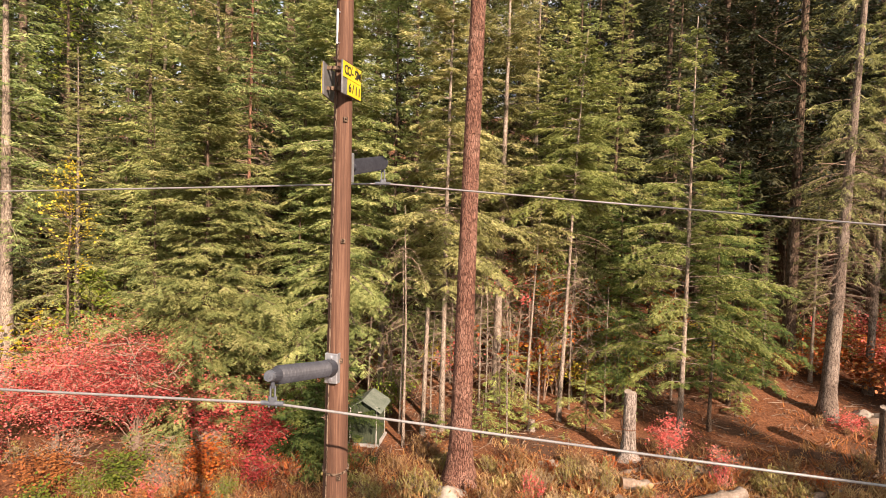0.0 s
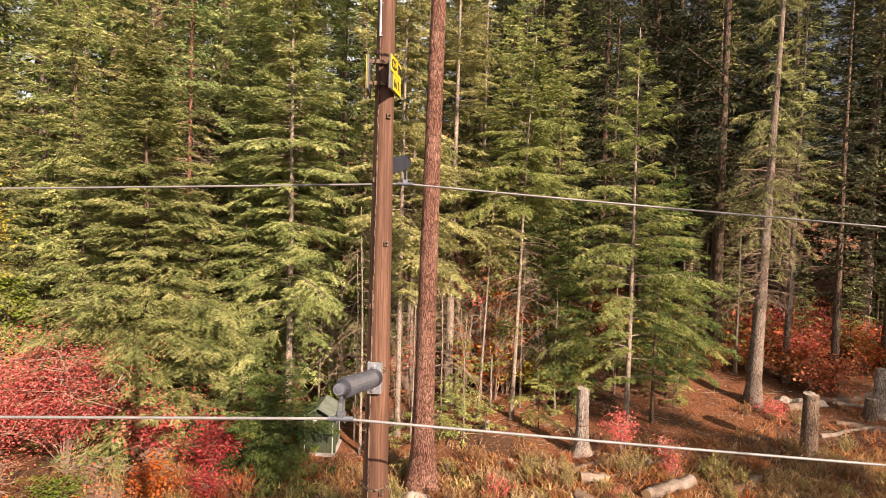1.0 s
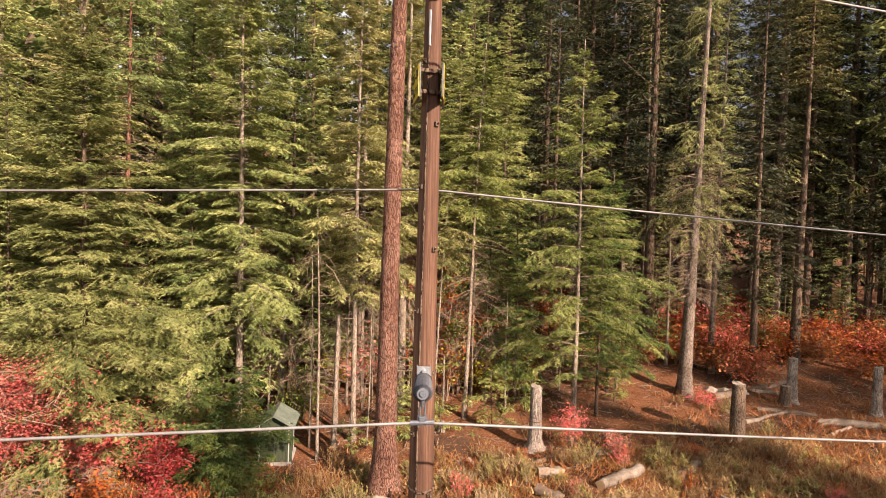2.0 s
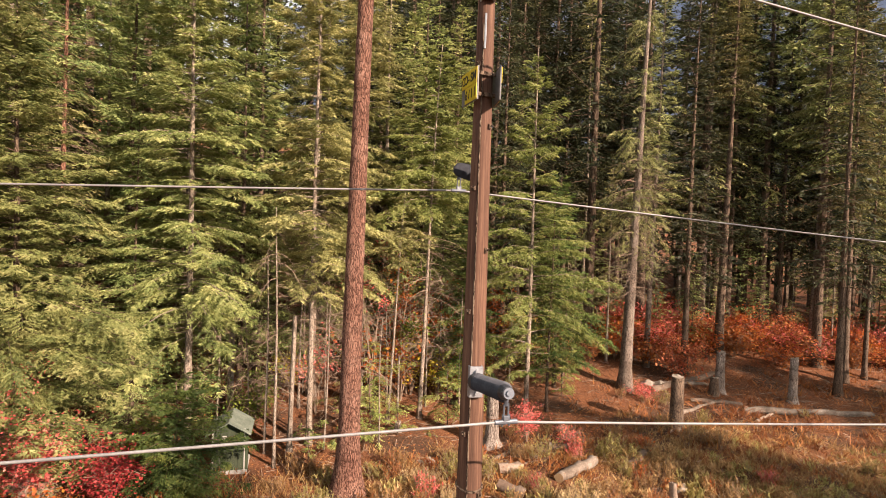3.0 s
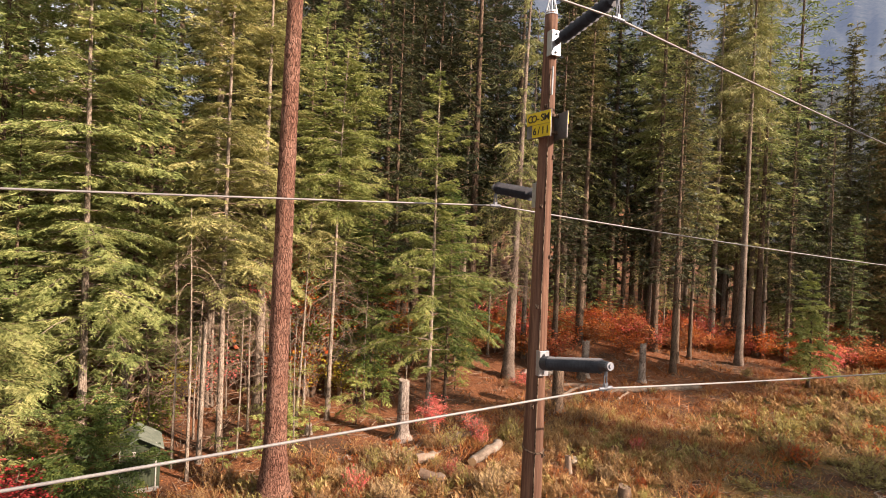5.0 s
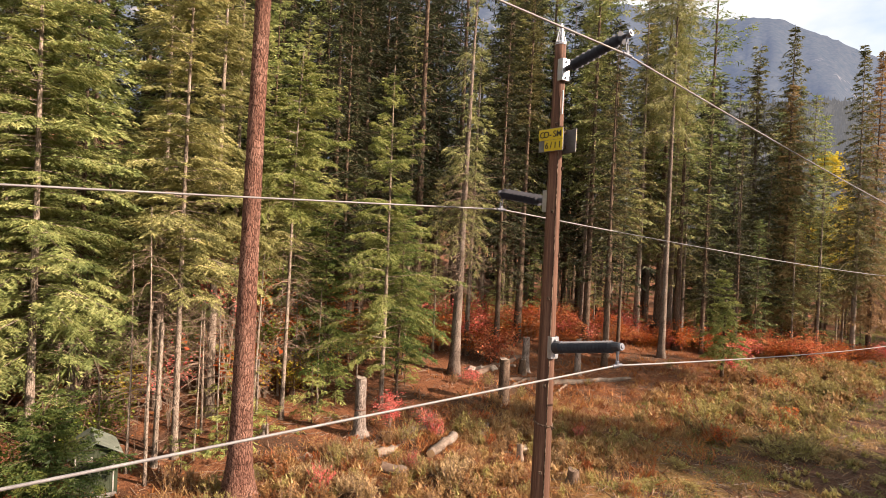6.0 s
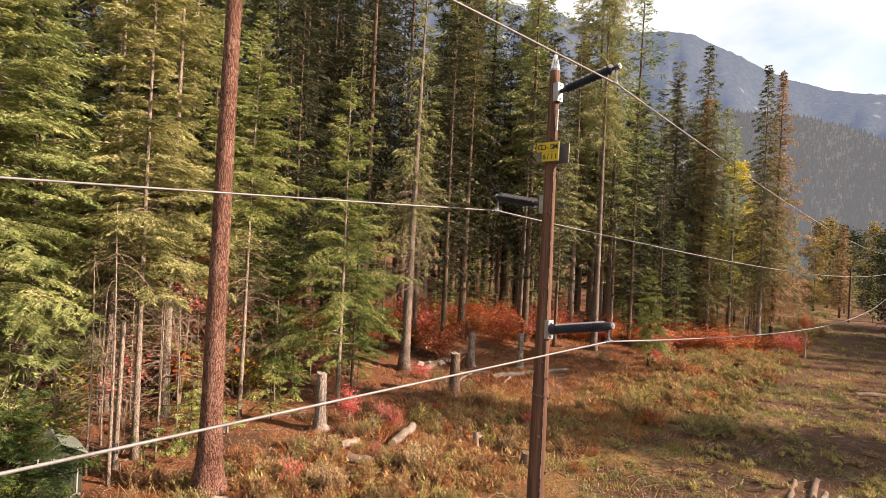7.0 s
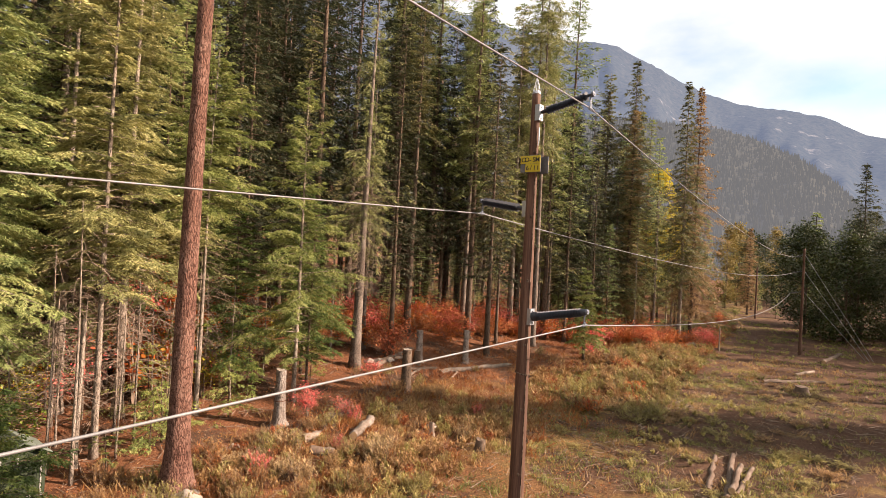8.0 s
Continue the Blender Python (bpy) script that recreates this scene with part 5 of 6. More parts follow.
# ---- forest behind: a few kinds of tree, copied ----
FAR = dict(step=0.36, k=4, sliver=0.42, thick=0.050, sides=7, gap=0.70, per=4)
KINDS = [
    conifer("fir_tree", -30.0, 34.0, 25.0, 0.22, 3.0, 3.1, M_FIR, M_BARK_DARK, "green fir in the woods", 101, **FAR),
    conifer("fir_tree", -27.0, 40.0, 31.0, 0.30, 7.0, 3.2, M_FIR_SHADED, M_BARK_DARK, "tall fir in the woods, needles darkened for shade", 102, dead_from=3, dead_n=10, **FAR),
    conifer("fir_tree", -15.0, 33.5, 22.0, 0.18, 2.0, 2.8, M_FIR, M_BARK_DARK, "bushy green fir in the woods", 103, **FAR),
    conifer("fir_tree", -7.0, 36.0, 29.0, 0.26, 9.0, 2.7, M_FIR_YELLOW, M_BARK_GREY, "olive fir with grey trunk in the woods", 104, dead_from=4, dead_n=12, patchy=0.15, **FAR),
    conifer("fir_tree", 9.0, 36.0, 28.0, 0.24, 6.0, 2.9, M_FIR_SHADED, M_BARK_DARK, "fir in the woods, needles darkened for shade", 105, dead_from=3, dead_n=10, **FAR),
    conifer("fir_tree", 15.0, 40.0, 34.0, 0.32, 12.0, 2.8, M_FIR, M_BARK_DARK, "tall fir with bare lower trunk in the woods", 106, dead_from=6, dead_n=12, **FAR),
    conifer("fir_tree", -17.5, 29.5, 16.0, 0.14, 1.0, 2.6, M_FIR, M_BARK_DARK, "young bushy fir in the woods", 107, **FAR),
]


def deep_tree(seed, h, cb, R):
    """A plain fir for the depth of the woods, as triangles."""
    g = np.random.default_rng(seed)
    out = []
    z = cb
    while z < h:
        f = (z - cb) / (h - cb)
        for b in range(4):
            t, sg, rd = needle_branch(g, np.array([0.0, 0.0, z + g.uniform(-0.4, 0.4)]), g.uniform(0, 6.28), (R * (1 - f) ** 0.7 + 0.3) * g.uniform(0.6, 1.2), 0.1 + 0.4 * f * f, 0.3, 1.4, 3, 0.95, 0.3, 0.13)
            out.append(t)
        z += 1.15 * g.uniform(0.7, 1.3)
    return np.concatenate(out), sticks(np.array([[[0, 0, -0.3], [0, 0, h * 0.96]]]), np.array([0.010 * h]))


DEEP = [deep_tree(111, 30.0, 4.0, 3.4), deep_tree(112, 33.0, 6.0, 3.5), deep_tree(113, 28.0, 3.0, 3.3), deep_tree(114, 36.0, 9.0, 3.3)]
deep_shaded, deep_green, deep_stems = [], [], []
rng = np.random.default_rng(2024)
taken = [(o.location.x, o.location.y) for o in scene.objects if o.parent is None and o.get("category") == "tree"]


def free(x, y, d):
    return all((x - a) ** 2 + (y - b) ** 2 > d * d for a, b in taken)


def edge_y(x):
    """How near the clearing the thick woods begin."""
    return float(np.interp(x, [-80, -30, -12, -2, 8, 16, 30, 45, 56, 70, 110, 200], [30, 29, 30, 33, 33.5, 34.5, 37, 33, 24, 17, 15, 16]))


def plant(kind, x, y, s, spin):
    taken.append((x, y))
    return copy_thing(kind, pose(x, y, gz(x, y) - 0.1, 0, 0, spin) @ Matrix.Diagonal((s, s, s * rng.uniform(0.92, 1.1), 1)))


count = 0
for tries in range(4000):
    x = rng.uniform(-60, 112)
    y = edge_y(x) + rng.uniform(0, 7.5)
    if count >= 66 or not free(x, y, 2.6):
        continue
    pick = rng.choice([0, 1, 2, 3, 4, 5, 6], p=[0.2, 0.15, 0.14, 0.14, 0.16, 0.15, 0.06])
    # this stretch takes the kinds whose needle colour holds the shade
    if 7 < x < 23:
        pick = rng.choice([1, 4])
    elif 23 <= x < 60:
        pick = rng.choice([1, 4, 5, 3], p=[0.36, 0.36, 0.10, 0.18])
    plant(KINDS[pick], x, y, rng.uniform(0.82, 1.18) * (1.22 if 16 < x < 58 else 1.0 if x < 80 else 0.55), rng.uniform(0, 360))
    count += 1
count = 0
for tries in range(9000):
    x = rng.uniform(-62, 110) if count < 175 else rng.uniform(84, 230)
    y = edge_y(x) + (6.0 if x < 80 else 18.0) + rng.uniform(0, 1) ** 1.3 * 46
    if count >= 215 or not free(x, y, 2.7):
        continue
    sc, tu = rng.uniform(0.85, 1.2) * (1.15 if 16 < x < 58 or x < -8 else 1.0 if x < 84 else 0.55), rng.uniform(0, 6.28)
    rot = np.array([[math.cos(tu), -math.sin(tu), 0], [math.sin(tu), math.cos(tu), 0], [0, 0, 1.0]])
    crown, stem = DEEP[int(rng.integers(0, 4))]
    tree = crown @ rot.T * sc + np.array([x, y, gz(x, y)])
    deep_stems.append(stem * sc + np.array([x, y, gz(x, y)]))
    (deep_shaded if (6 < x < 75 or rng.random() < 0.3) else deep_green).append(tree)
    taken.append((x, y))
    count += 1
for i in range(60):
    x = rng.uniform(130, 330)
    y = rng.uniform(17, 70) if i % 2 else rng.uniform(-60, 0)
    sc = rng.uniform(0.6, 1.0)
    (deep_shaded if i % 3 else deep_green).append(DEEP[i % 4][0] * sc + np.array([x, y, gz(x, y)]))
    deep_stems.append(DEEP[i % 4][1] * sc + np.array([x, y, gz(x, y)]))


def joined_woods(name, crowns, stems, needles, label):
    """Many plain firs as one mesh: needles and stems."""
    me = tri_mesh(name, np.concatenate([crowns, stems]))
    ob = part_me(name, me, needles)
    me.materials.append(M_BARK_DARK)
    me.polygons.foreach_set("material_index", np.repeat([0, 1], [len(crowns), len(stems)]).astype(np.int32))
    return tagged(ob, label, "woods", "", "stuff")


joined_woods("deep_woods", np.concatenate(deep_shaded), np.concatenate(deep_stems), M_FIR_SHADED, "firs deep in the woods, needles darkened for shade")
joined_woods("green_woods", np.concatenate(deep_green), deep_stems[0], M_FIR, "green firs deep in the woods")
# firs filling the thick left edge
EDGE = dict(step=0.20, k=8, sliver=0.26, thick=0.026, sides=8, gap=0.66, per=6)
EDGE_KINDS = [conifer("fir_tree", -15.5, 28.2, 23.0, 0.22, 1.8, 3.2, M_FIR, M_BARK_DARK, "thick green fir at the edge of the woods", 121, shape=0.6, **EDGE), conifer("fir_tree", -25.5, 29.0, 27.0, 0.25, 2.5, 3.3, M_FIR_YELLOW, M_BARK_GREY, "thick olive fir at the edge of the woods", 122, dead_from=2, dead_n=20, shape=0.6, bare_side=0.5, **EDGE)]
for x, y, kd, s in [(-14.2, 26.3, 7, 0.62), (-18.6, 27.2, 8, 0.72), (-28.5, 27.0, 7, 0.95), (-8.2, 30.4, 7, 1.08), (-7.6, 27.6, 7, 0.6), (-3.2, 30.6, 2, 1.0), (0.6, 31.8, 3, 0.95), (4.8, 32.6, 3, 0.9), (8.4, 32.2, 2, 0.72), (6.6, 33.4, 0, 0.85), (-12.6, 29.6, 8, 1.0), (7.4, 33.4, 7, 1.02), (-2.2, 33.4, 7, 1.12), (-5.8, 32.8, 8, 1.1), (1.6, 35.4, 7, 1.15), (3.9, 34.2, 8, 1.05), (10.0, 34.6, 7, 0.95), (-18.0, 31.2, 7, 1.1), (-33.0, 30.0, 8, 1.0), (-36.0, 28.0, 7, 1.1)]:
    plant((KINDS + EDGE_KINDS)[kd], x, y, s, x * 37 % 360)

# closed rows behind the open stand
for i in range(34):
    dist, bear = 44 + 42 * ((i * 0.618) % 1.0), radians(47 + 13 * ((i * 0.379) % 1.0))
    x, y = -5.5 + dist * math.sin(bear), 1.0 + dist * math.cos(bear)
    if free(x, y, 2.4):
        plant(KINDS[[4, 4, 5, 1, 3][i % 5]], x, y, 1.12 + 0.05 * (i % 5), i * 71)
for i in range(40):
    x = 19 + 46 * ((i * 0.618) % 1.0)
    y = edge_y(x) - 2.0 + 6.0 * ((i * 0.271) % 1.0)
    if free(x, y, 1.3):
        plant(KINDS[[6, 2, 3, 6][i % 4]], x, y, 0.22 + 0.06 * ((i * 5) % 7), i * 47)
# shade-coloured firs filling the black depth behind the young fir
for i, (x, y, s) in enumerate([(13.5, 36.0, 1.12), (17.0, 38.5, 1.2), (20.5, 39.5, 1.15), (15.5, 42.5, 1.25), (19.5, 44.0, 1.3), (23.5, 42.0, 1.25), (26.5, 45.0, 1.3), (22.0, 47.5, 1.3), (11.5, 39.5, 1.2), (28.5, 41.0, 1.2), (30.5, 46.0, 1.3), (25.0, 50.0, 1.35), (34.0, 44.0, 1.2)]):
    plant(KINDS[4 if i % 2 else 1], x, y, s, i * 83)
for i, (x, y, s) in enumerate([(51.5, 26.0, 0.92), (54.0, 24.6, 0.88), (56.5, 25.5, 0.95), (58.5, 23.0, 0.86), (60.0, 26.0, 0.95), (55.5, 28.5, 1.0), (62.0, 28.0, 1.0), (66.0, 26.0, 0.95), (52.5, 30.5, 1.05), (59.0, 30.5, 1.05), (68.0, 22.5, 0.85), (71.5, 19.0, 0.75)]):
    plant(KINDS[[3, 4, 0, 3, 1][i % 5]], x, y, s, i * 57)
for i, (x, y, s) in enumerate([(44.8, 33.6, 1.28), (47.6, 29.2, 1.42), (50.0, 25.9, 1.15), (52.6, 27.8, 1.3), (41.0, 36.6, 1.3), (47.2, 35.2, 1.45), (38.0, 39.0, 1.3), (35.0, 37.6, 1.42)]):
    plant(KINDS[3 if i % 2 else 5], x, y, s, i * 97)
# tall group at the end of the woods
FULL = dict(step=0.25, k=6, sliver=0.34, thick=0.042, sides=7, gap=0.56, per=6, hang=0.45)
conifer("fir_tree", 62.4, 22.9, 33.0, 0.30, 6.0, 4.2, M_FIR_OLIVE, M_BARK_DARK, "tall dull green fir above the clearing", 201, dead_from=3, dead_n=16, shape=1.0, ragged=0.4, droop=0.5, **FULL)
conifer("fir_tree", 65.2, 20.0, 38.0, 0.34, 16.0, 4.0, M_FIR_OLIVE, M_BARK_DARK, "very tall dull green fir above the clearing", 202, shape=1.0, ragged=0.4, droop=0.5, **FULL)
conifer("fir_tree", 63.4, 19.6, 31.0, 0.28, 3.0, 4.2, M_FIR_BROWN, M_BARK_DARK, "tall browned dying fir", 203, shape=1.0, ragged=0.4, droop=0.5, **FULL)
conifer("fir_tree", 65.6, 13.2, 34.5, 0.30, 8.0, 3.6, M_FIR_OLIVE, M_BARK_GREY, "tall fir with pale bare lower trunk", 204, dead_from=4, dead_n=40, dead_len=2.0, shape=1.0, ragged=0.4, droop=0.5, **FULL)
conifer("fir_tree", 68.5, 12.2, 34.5, 0.30, 4.0, 4.3, M_FIR_BROWN, M_BARK_DARK, "tall half-dead brown fir", 205, dead_from=2, dead_n=30, dead_len=2.2, shape=1.0, ragged=0.4, droop=0.5, **FULL)
broadleaf("cottonwood_tree", 79.0, 18.8, 24.0, 4.4, 8.0, 6000, M_YELLOW, "bright yellow autumn broadleaf tree", 206, 0.36)
for i, (x, y, s, kd) in enumerate([(57.0, 20.4, 0.62, 0), (59.8, 17.6, 0.55, 3), (61.5, 15.6, 0.68, 3), (63.6, 16.2, 0.7, 2), (70.5, 15.0, 0.62, 3), (54.5, 21.5, 0.85, 4), (73.0, 13.6, 0.45, 2), (51.0, 23.6, 0.8, 1),  (60.5, 20.5, 0.8, 4), (75.5, 16.5, 0.6, 3), (69.5, 20.5, 0.9, 4)]):
    plant(KINDS[kd], x, y, s, i * 77)

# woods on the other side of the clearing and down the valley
for i, (x, y, h, R, m) in enumerate([(92, -6.5, 13.5, 5, M_ALDER_SHADED), (99, -1.5, 15.0, 5, M_ALDER_SHADED), (96, -17, 16.5, 6, M_ALDER_SHADED), (104, -13, 15, 5, M_ALDER_SHADED), (88, -20, 14, 5, M_ALDER_SHADED), (112, -1.5, 16.0, 5, M_ALDER_SHADED), (108, -21, 18, 6, M_ALDER_SHADED), (120, -10, 17, 6, M_ALDER_SHADED)]):
    broadleaf("alder_tree", x, y, h * 1.2, R + 1.2, 0.8, 9000, m, "broadleaf tree across the clearing, leaves darkened for shade", 220 + i, 0.34)
for i, (x, y, s, kd) in enumerate([(86.5, -11.5, 0.82, 1), (94.5, -8.2, 0.75, 4), (83, -22, 0.9, 1), (100, -22, 0.9, 4), (91, -27, 1.0, 1), (78, -27, 0.9, 4), (106, -28, 1.0, 1), (89.5, -12.0, 0.6, 4), (97.5, -7.5, 0.6, 1), (103.0, -6.0, 0.6, 4)]):
    plant(KINDS[kd], x, y, s, i * 51)
conifer("fir_tree", 100.0, -9.2, 29.0, 0.32, 7.0, 3.5, M_FIR_SHADED, M_BARK_DARK, "tall fir standing above the broadleaf trees", 251, shape=0.8, **FULL)
conifer("larch_tree", 132.0, 8.6, 20.0, 0.22, 2.0, 2.2, M_FIR_BROWN, M_BARK_DARK, "slender rusty autumn larch down the valley", 252, **FULL)
for i, (x, y, h) in enumerate([(142.0, 14.0, 21.0), (150.0, 9.5, 19.0), (158.0, 12.5, 22.0)]):
    broadleaf("cottonwood_tree", x, y, h, 4.2, 2.0, 3000, [M_GOLD, M_FIR_OLIVE, M_GOLD][i], "dull golden autumn cottonwood at the end of the cleared strip", 253 + i, 0.42)
for i in range(11):
    broadleaf("valley_tree", 178.0 + (i * 13) % 37, -4.0 + i * 2.1, 18.5 + (i * 3.7) % 5, 4.6, 1.5, 2600, [M_FIR_OLIVE, M_ALDER_SHADED, M_FIR_OLIVE, M_ALDER_SHADED, M_GOLD][i % 5], "olive-green autumn broadleaf tree closing the cleared strip", 280 + i, 0.5)
for i in range(16):
    x = rng.uniform(190, 330)
    y = rng.uniform(22, 62) if i % 2 else rng.uniform(-22, 6)
    if i % 3 == 0:
        broadleaf("cottonwood_tree", x, y, rng.uniform(15, 24), 5.5, 3.0, 900, M_GOLD, "golden autumn tree far down the valley", 260 + i, 0.8)
    else:
        plant(KINDS[int(rng.choice([0, 2, 4, 6]))], x, y, rng.uniform(0.7, 1.0), i * 33)
for i in range(16):
    x = 92 + i * 8.0 + (i * 5.3) % 6
    plant(KINDS[[0, 4, 6, 2, 0][i % 5]], x, 11.5 + 0.03 * (x - 84) + (i * 7.7) % 14, 0.26 + 0.06 * ((i * 3) % 6), i * 67)
for i in range(10):
    x = 118 + i * 16
    plant(KINDS[[0, 4, 2][i % 3]], x, -3.0 - (i * 2.9) % 6, 0.55 + 0.05 * (i % 5), i * 41)
# firs that close the end of the cleared strip
for i in range(12):
    x = 128 + i * 7.0
    plant(KINDS[[0, 4, 2, 6][i % 4]], x, 3.0 + (i * 5.7) % 13, 0.34 + 0.06 * ((i * 3) % 5), i * 59)
# a stand of full firs south of the clearing, whose long shadow crosses it as one band
for i, (x, y, s, kd) in enumerate([(39.5, -20.0, 1.0, 1), (41.5, -17.5, 1.0, 0), (43.5, -19.0, 1.2, 2), (41.8, -21.2, 1.3, 0), (43.0, -21.0, 1.15, 4), (42.0, -25.5, 1.1, 1), (46.0, -26.0, 1.1, 1), (44.0, -30.0, 1.25, 4), (48.5, -29.5, 1.15, 1), (40.8, -22.8, 1.2, 0), (44.6, -23.6, 1.25, 0), (46.4, -28.4, 1.35, 0), (52.5, -21.5, 0.58, 0), (55.0, -20.6, 0.64, 2), (58.4, -21.2, 0.6, 0), (60.6, -21.0, 0.6, 0), (56.6, -23.2, 0.66, 0), (63.0, -21.0, 0.62, 0), (65.8, -19.8, 0.68, 2), (68.5, -22.0, 0.62, 0), (71.5, -20.0, 0.92, 6), (74.5, -22.0, 0.7, 2), (77.5, -20.0, 0.75, 0), (80.5, -22.5, 0.85, 2), (84.0, -20.5, 0.8, 0), (84.0, -25.0, 0.85, 0), (90.0, -24.0, 1.0, 0), (88.0, -31.0, 1.2, 2), (96.0, -30.0, 1.1, 0), (80.5, -31.0, 0.9, 4)]):
    plant(KINDS[kd], x, y, s, i * 63)
# and a few unseen ones with high crowns, added to shade the foot of the woods
shade_fir = conifer("fir_tree", 52.0, -16.0, 38.0, 0.34, 26.5, 3.6, M_FIR_SHADED, M_BARK_DARK, "tall unseen fir with high crown, added to cast shade", 240, dead_from=8, dead_n=14, shape=0.6, **FULL)
for i, (x, y) in enumerate([(57.0, -18.0), (61.5, -18.5)]):
    plant(shade_fir, x, y, 1.0, i * 63)

# unseen fir added to throw shade on the ground round the shed
conifer("fir_tree", 16.2, -13.5, 27.0, 0.26, 17.0, 3.4, M_FIR_SHADED, M_BARK_DARK, "unseen fir with high crown, added to shade the shed", 241, dead_from=8, dead_n=14, shape=0.6, **FULL)

# ---- shrubs ----
shrub("vine_maple", -13.4, 23.4, 6.3, 3.6, 30000, M_RED, "large vine maple bush in bright red autumn leaf", "shrub", 301, 0.08, 34, 560, "red shrubs", clump_r=0.36, wood=M_TWIG, bare=0.3)
shrub("vine_maple", -16.6, 23.0, 5.6, 3.0, 18000, M_RED, "large vine maple bush in pale red autumn leaf", "shrub", 302, 0.08, 26, 400, "red shrubs", clump_r=0.36, wood=M_TWIG, bare=0.3)
shrub("vine_maple", -10.3, 23.6, 3.6, 1.7, 4200, M_RED, "red-leaved vine maple bush", "shrub", 303, 0.10, 12, 140, "red shrubs")
for i, (x, y, h, sp) in enumerate([(-12.0, 21.6, 1.9, 1.5), (-15.0, 21.2, 2.0, 1.7), (-9.6, 22.3, 1.7, 1.3), (-18.0, 20.6, 1.9, 1.6), (-10.8, 20.6, 1.1, 1.2), (12.0, 23.6, 1.0, 1.1)]):
    shrub("bare_shrub", x, y, h, sp, 260, M_CORAL, "tangle of bare tan twigs with a few red leaves", "shrub", 361 + i, 0.09, 24, 330, "bare shrubs", bare=0.0, wood=M_TWIG)
shrub("vine_maple", -7.6, 22.9, 2.9, 1.1, 2600, M_CRIMSON_SHADED, "crimson autumn vine maple bush", "shrub", 304, 0.09, 10, 90, "red shrubs")
shrub("vine_maple", -7.3, 21.3, 1.5, 0.8, 1200, M_CRIMSON_SHADED, "low crimson autumn shrub", "shrub", 305, 0.08, 8, 60, "red shrubs")
shrub("vine_maple", 10.0, 24.2, 2.0, 1.1, 1500, M_RED, "sparse upright red shrub beside a tall stump", "shrub", 306, 0.08, 18, 150, "red shrubs", clump_r=0.13, bare=0.2)
shrub("vine_maple", 11.6, 22.9, 1.3, 0.8, 480, M_RED, "low twiggy red shrub among logs", "shrub", 307, 0.07, 12, 90, "red shrubs", clump_r=0.12)
shrub("vine_maple", 20.6, 28.0, 1.1, 0.9, 900, M_RED, "low red shrub at a tree's foot", "shrub", 308, 0.08, 8, 60, "red shrubs")
shrub("vine_maple", 0.6, 29.8, 4.4, 1.5, 420, M_RED, "sparse red maple in the shade", "shrub", 309, 0.12, 7, 60, "red shrubs", bare=0.5)
shrub("vine_maple", 3.7, 30.6, 11.6, 1.3, 700, M_RED, "slender red maple among firs", "shrub", 310, 0.16, 6, 50, "red shrubs", bare=0.6)
for i, (x, y, h, sp, m) in enumerate([(-18.8, 21.6, 3.4, 2.0, M_RED), (-12.2, 20.6, 1.5, 1.4, M_GREENLEAF), (-15.2, 20.2, 1.5, 1.6, M_BRACKEN), (-9.4, 21.2, 1.6, 1.0, M_ORANGE), (-17.6, 18.6, 1.3, 1.4, M_GREENLEAF), (-13.6, 17.8, 1.3, 1.1, M_GREENLEAF), (-8.6, 18.6, 1.0, 0.9, M_ORANGE)]):
    shrub("vine_maple" if m is M_RED else "low_shrub", x, y, h, sp, int(1400 * sp), m, "low spreading autumn shrub below the maples", "shrub", 380 + i, 0.11, 10, 110, "red shrubs", bare=0.02, wood=M_BARK_DARK)
shrub("vine_maple", 6.2, 31.0, 8.6, 1.8, 1700, M_ORANGE, "tall slender orange maple among the firs", "shrub", 391, 0.15, 8, 90, "red shrubs", bare=0.5)
shrub("vine_maple", 13.6, 33.4, 7.2, 2.2, 1500, M_ORANGE, "tall orange maple among the firs", "shrub", 392, 0.15, 8, 90, "red shrubs", bare=0.4)
shrub("vine_maple", 5.4, 30.4, 10.2, 1.5, 1300, M_GREENLEAF, "slender maple in yellow-green leaf among the firs", "shrub", 397, 0.15, 7, 80, "red shrubs", bare=0.5)
shrub("vine_maple", 8.8, 31.2, 7.4, 1.8, 1300, M_ORANGE, "slender orange maple among the firs", "shrub", 393, 0.15, 8, 80, "red shrubs", bare=0.4)
broadleaf("maple_tree", -17.6, 25.2, 12.4, 1.5, 7.5, 900, M_YELLOW, "slender maple with bright yellow leaves", 394, 0.11, "woodland maples", r0=0.1)
broadleaf("alder_tree", -26.4, 38.0, 24.0, 3.0, 9.0, 2200, M_GREENLEAF, "light green broadleaf tree among the firs", 395, 0.26, "woodland maples")
broadleaf("alder_tree", -17.8, 27.0, 7.2, 2.0, 1.5, 1500, M_GREENLEAF, "light green leafy young tree", 396, 0.17, "woodland maples", r0=0.1)
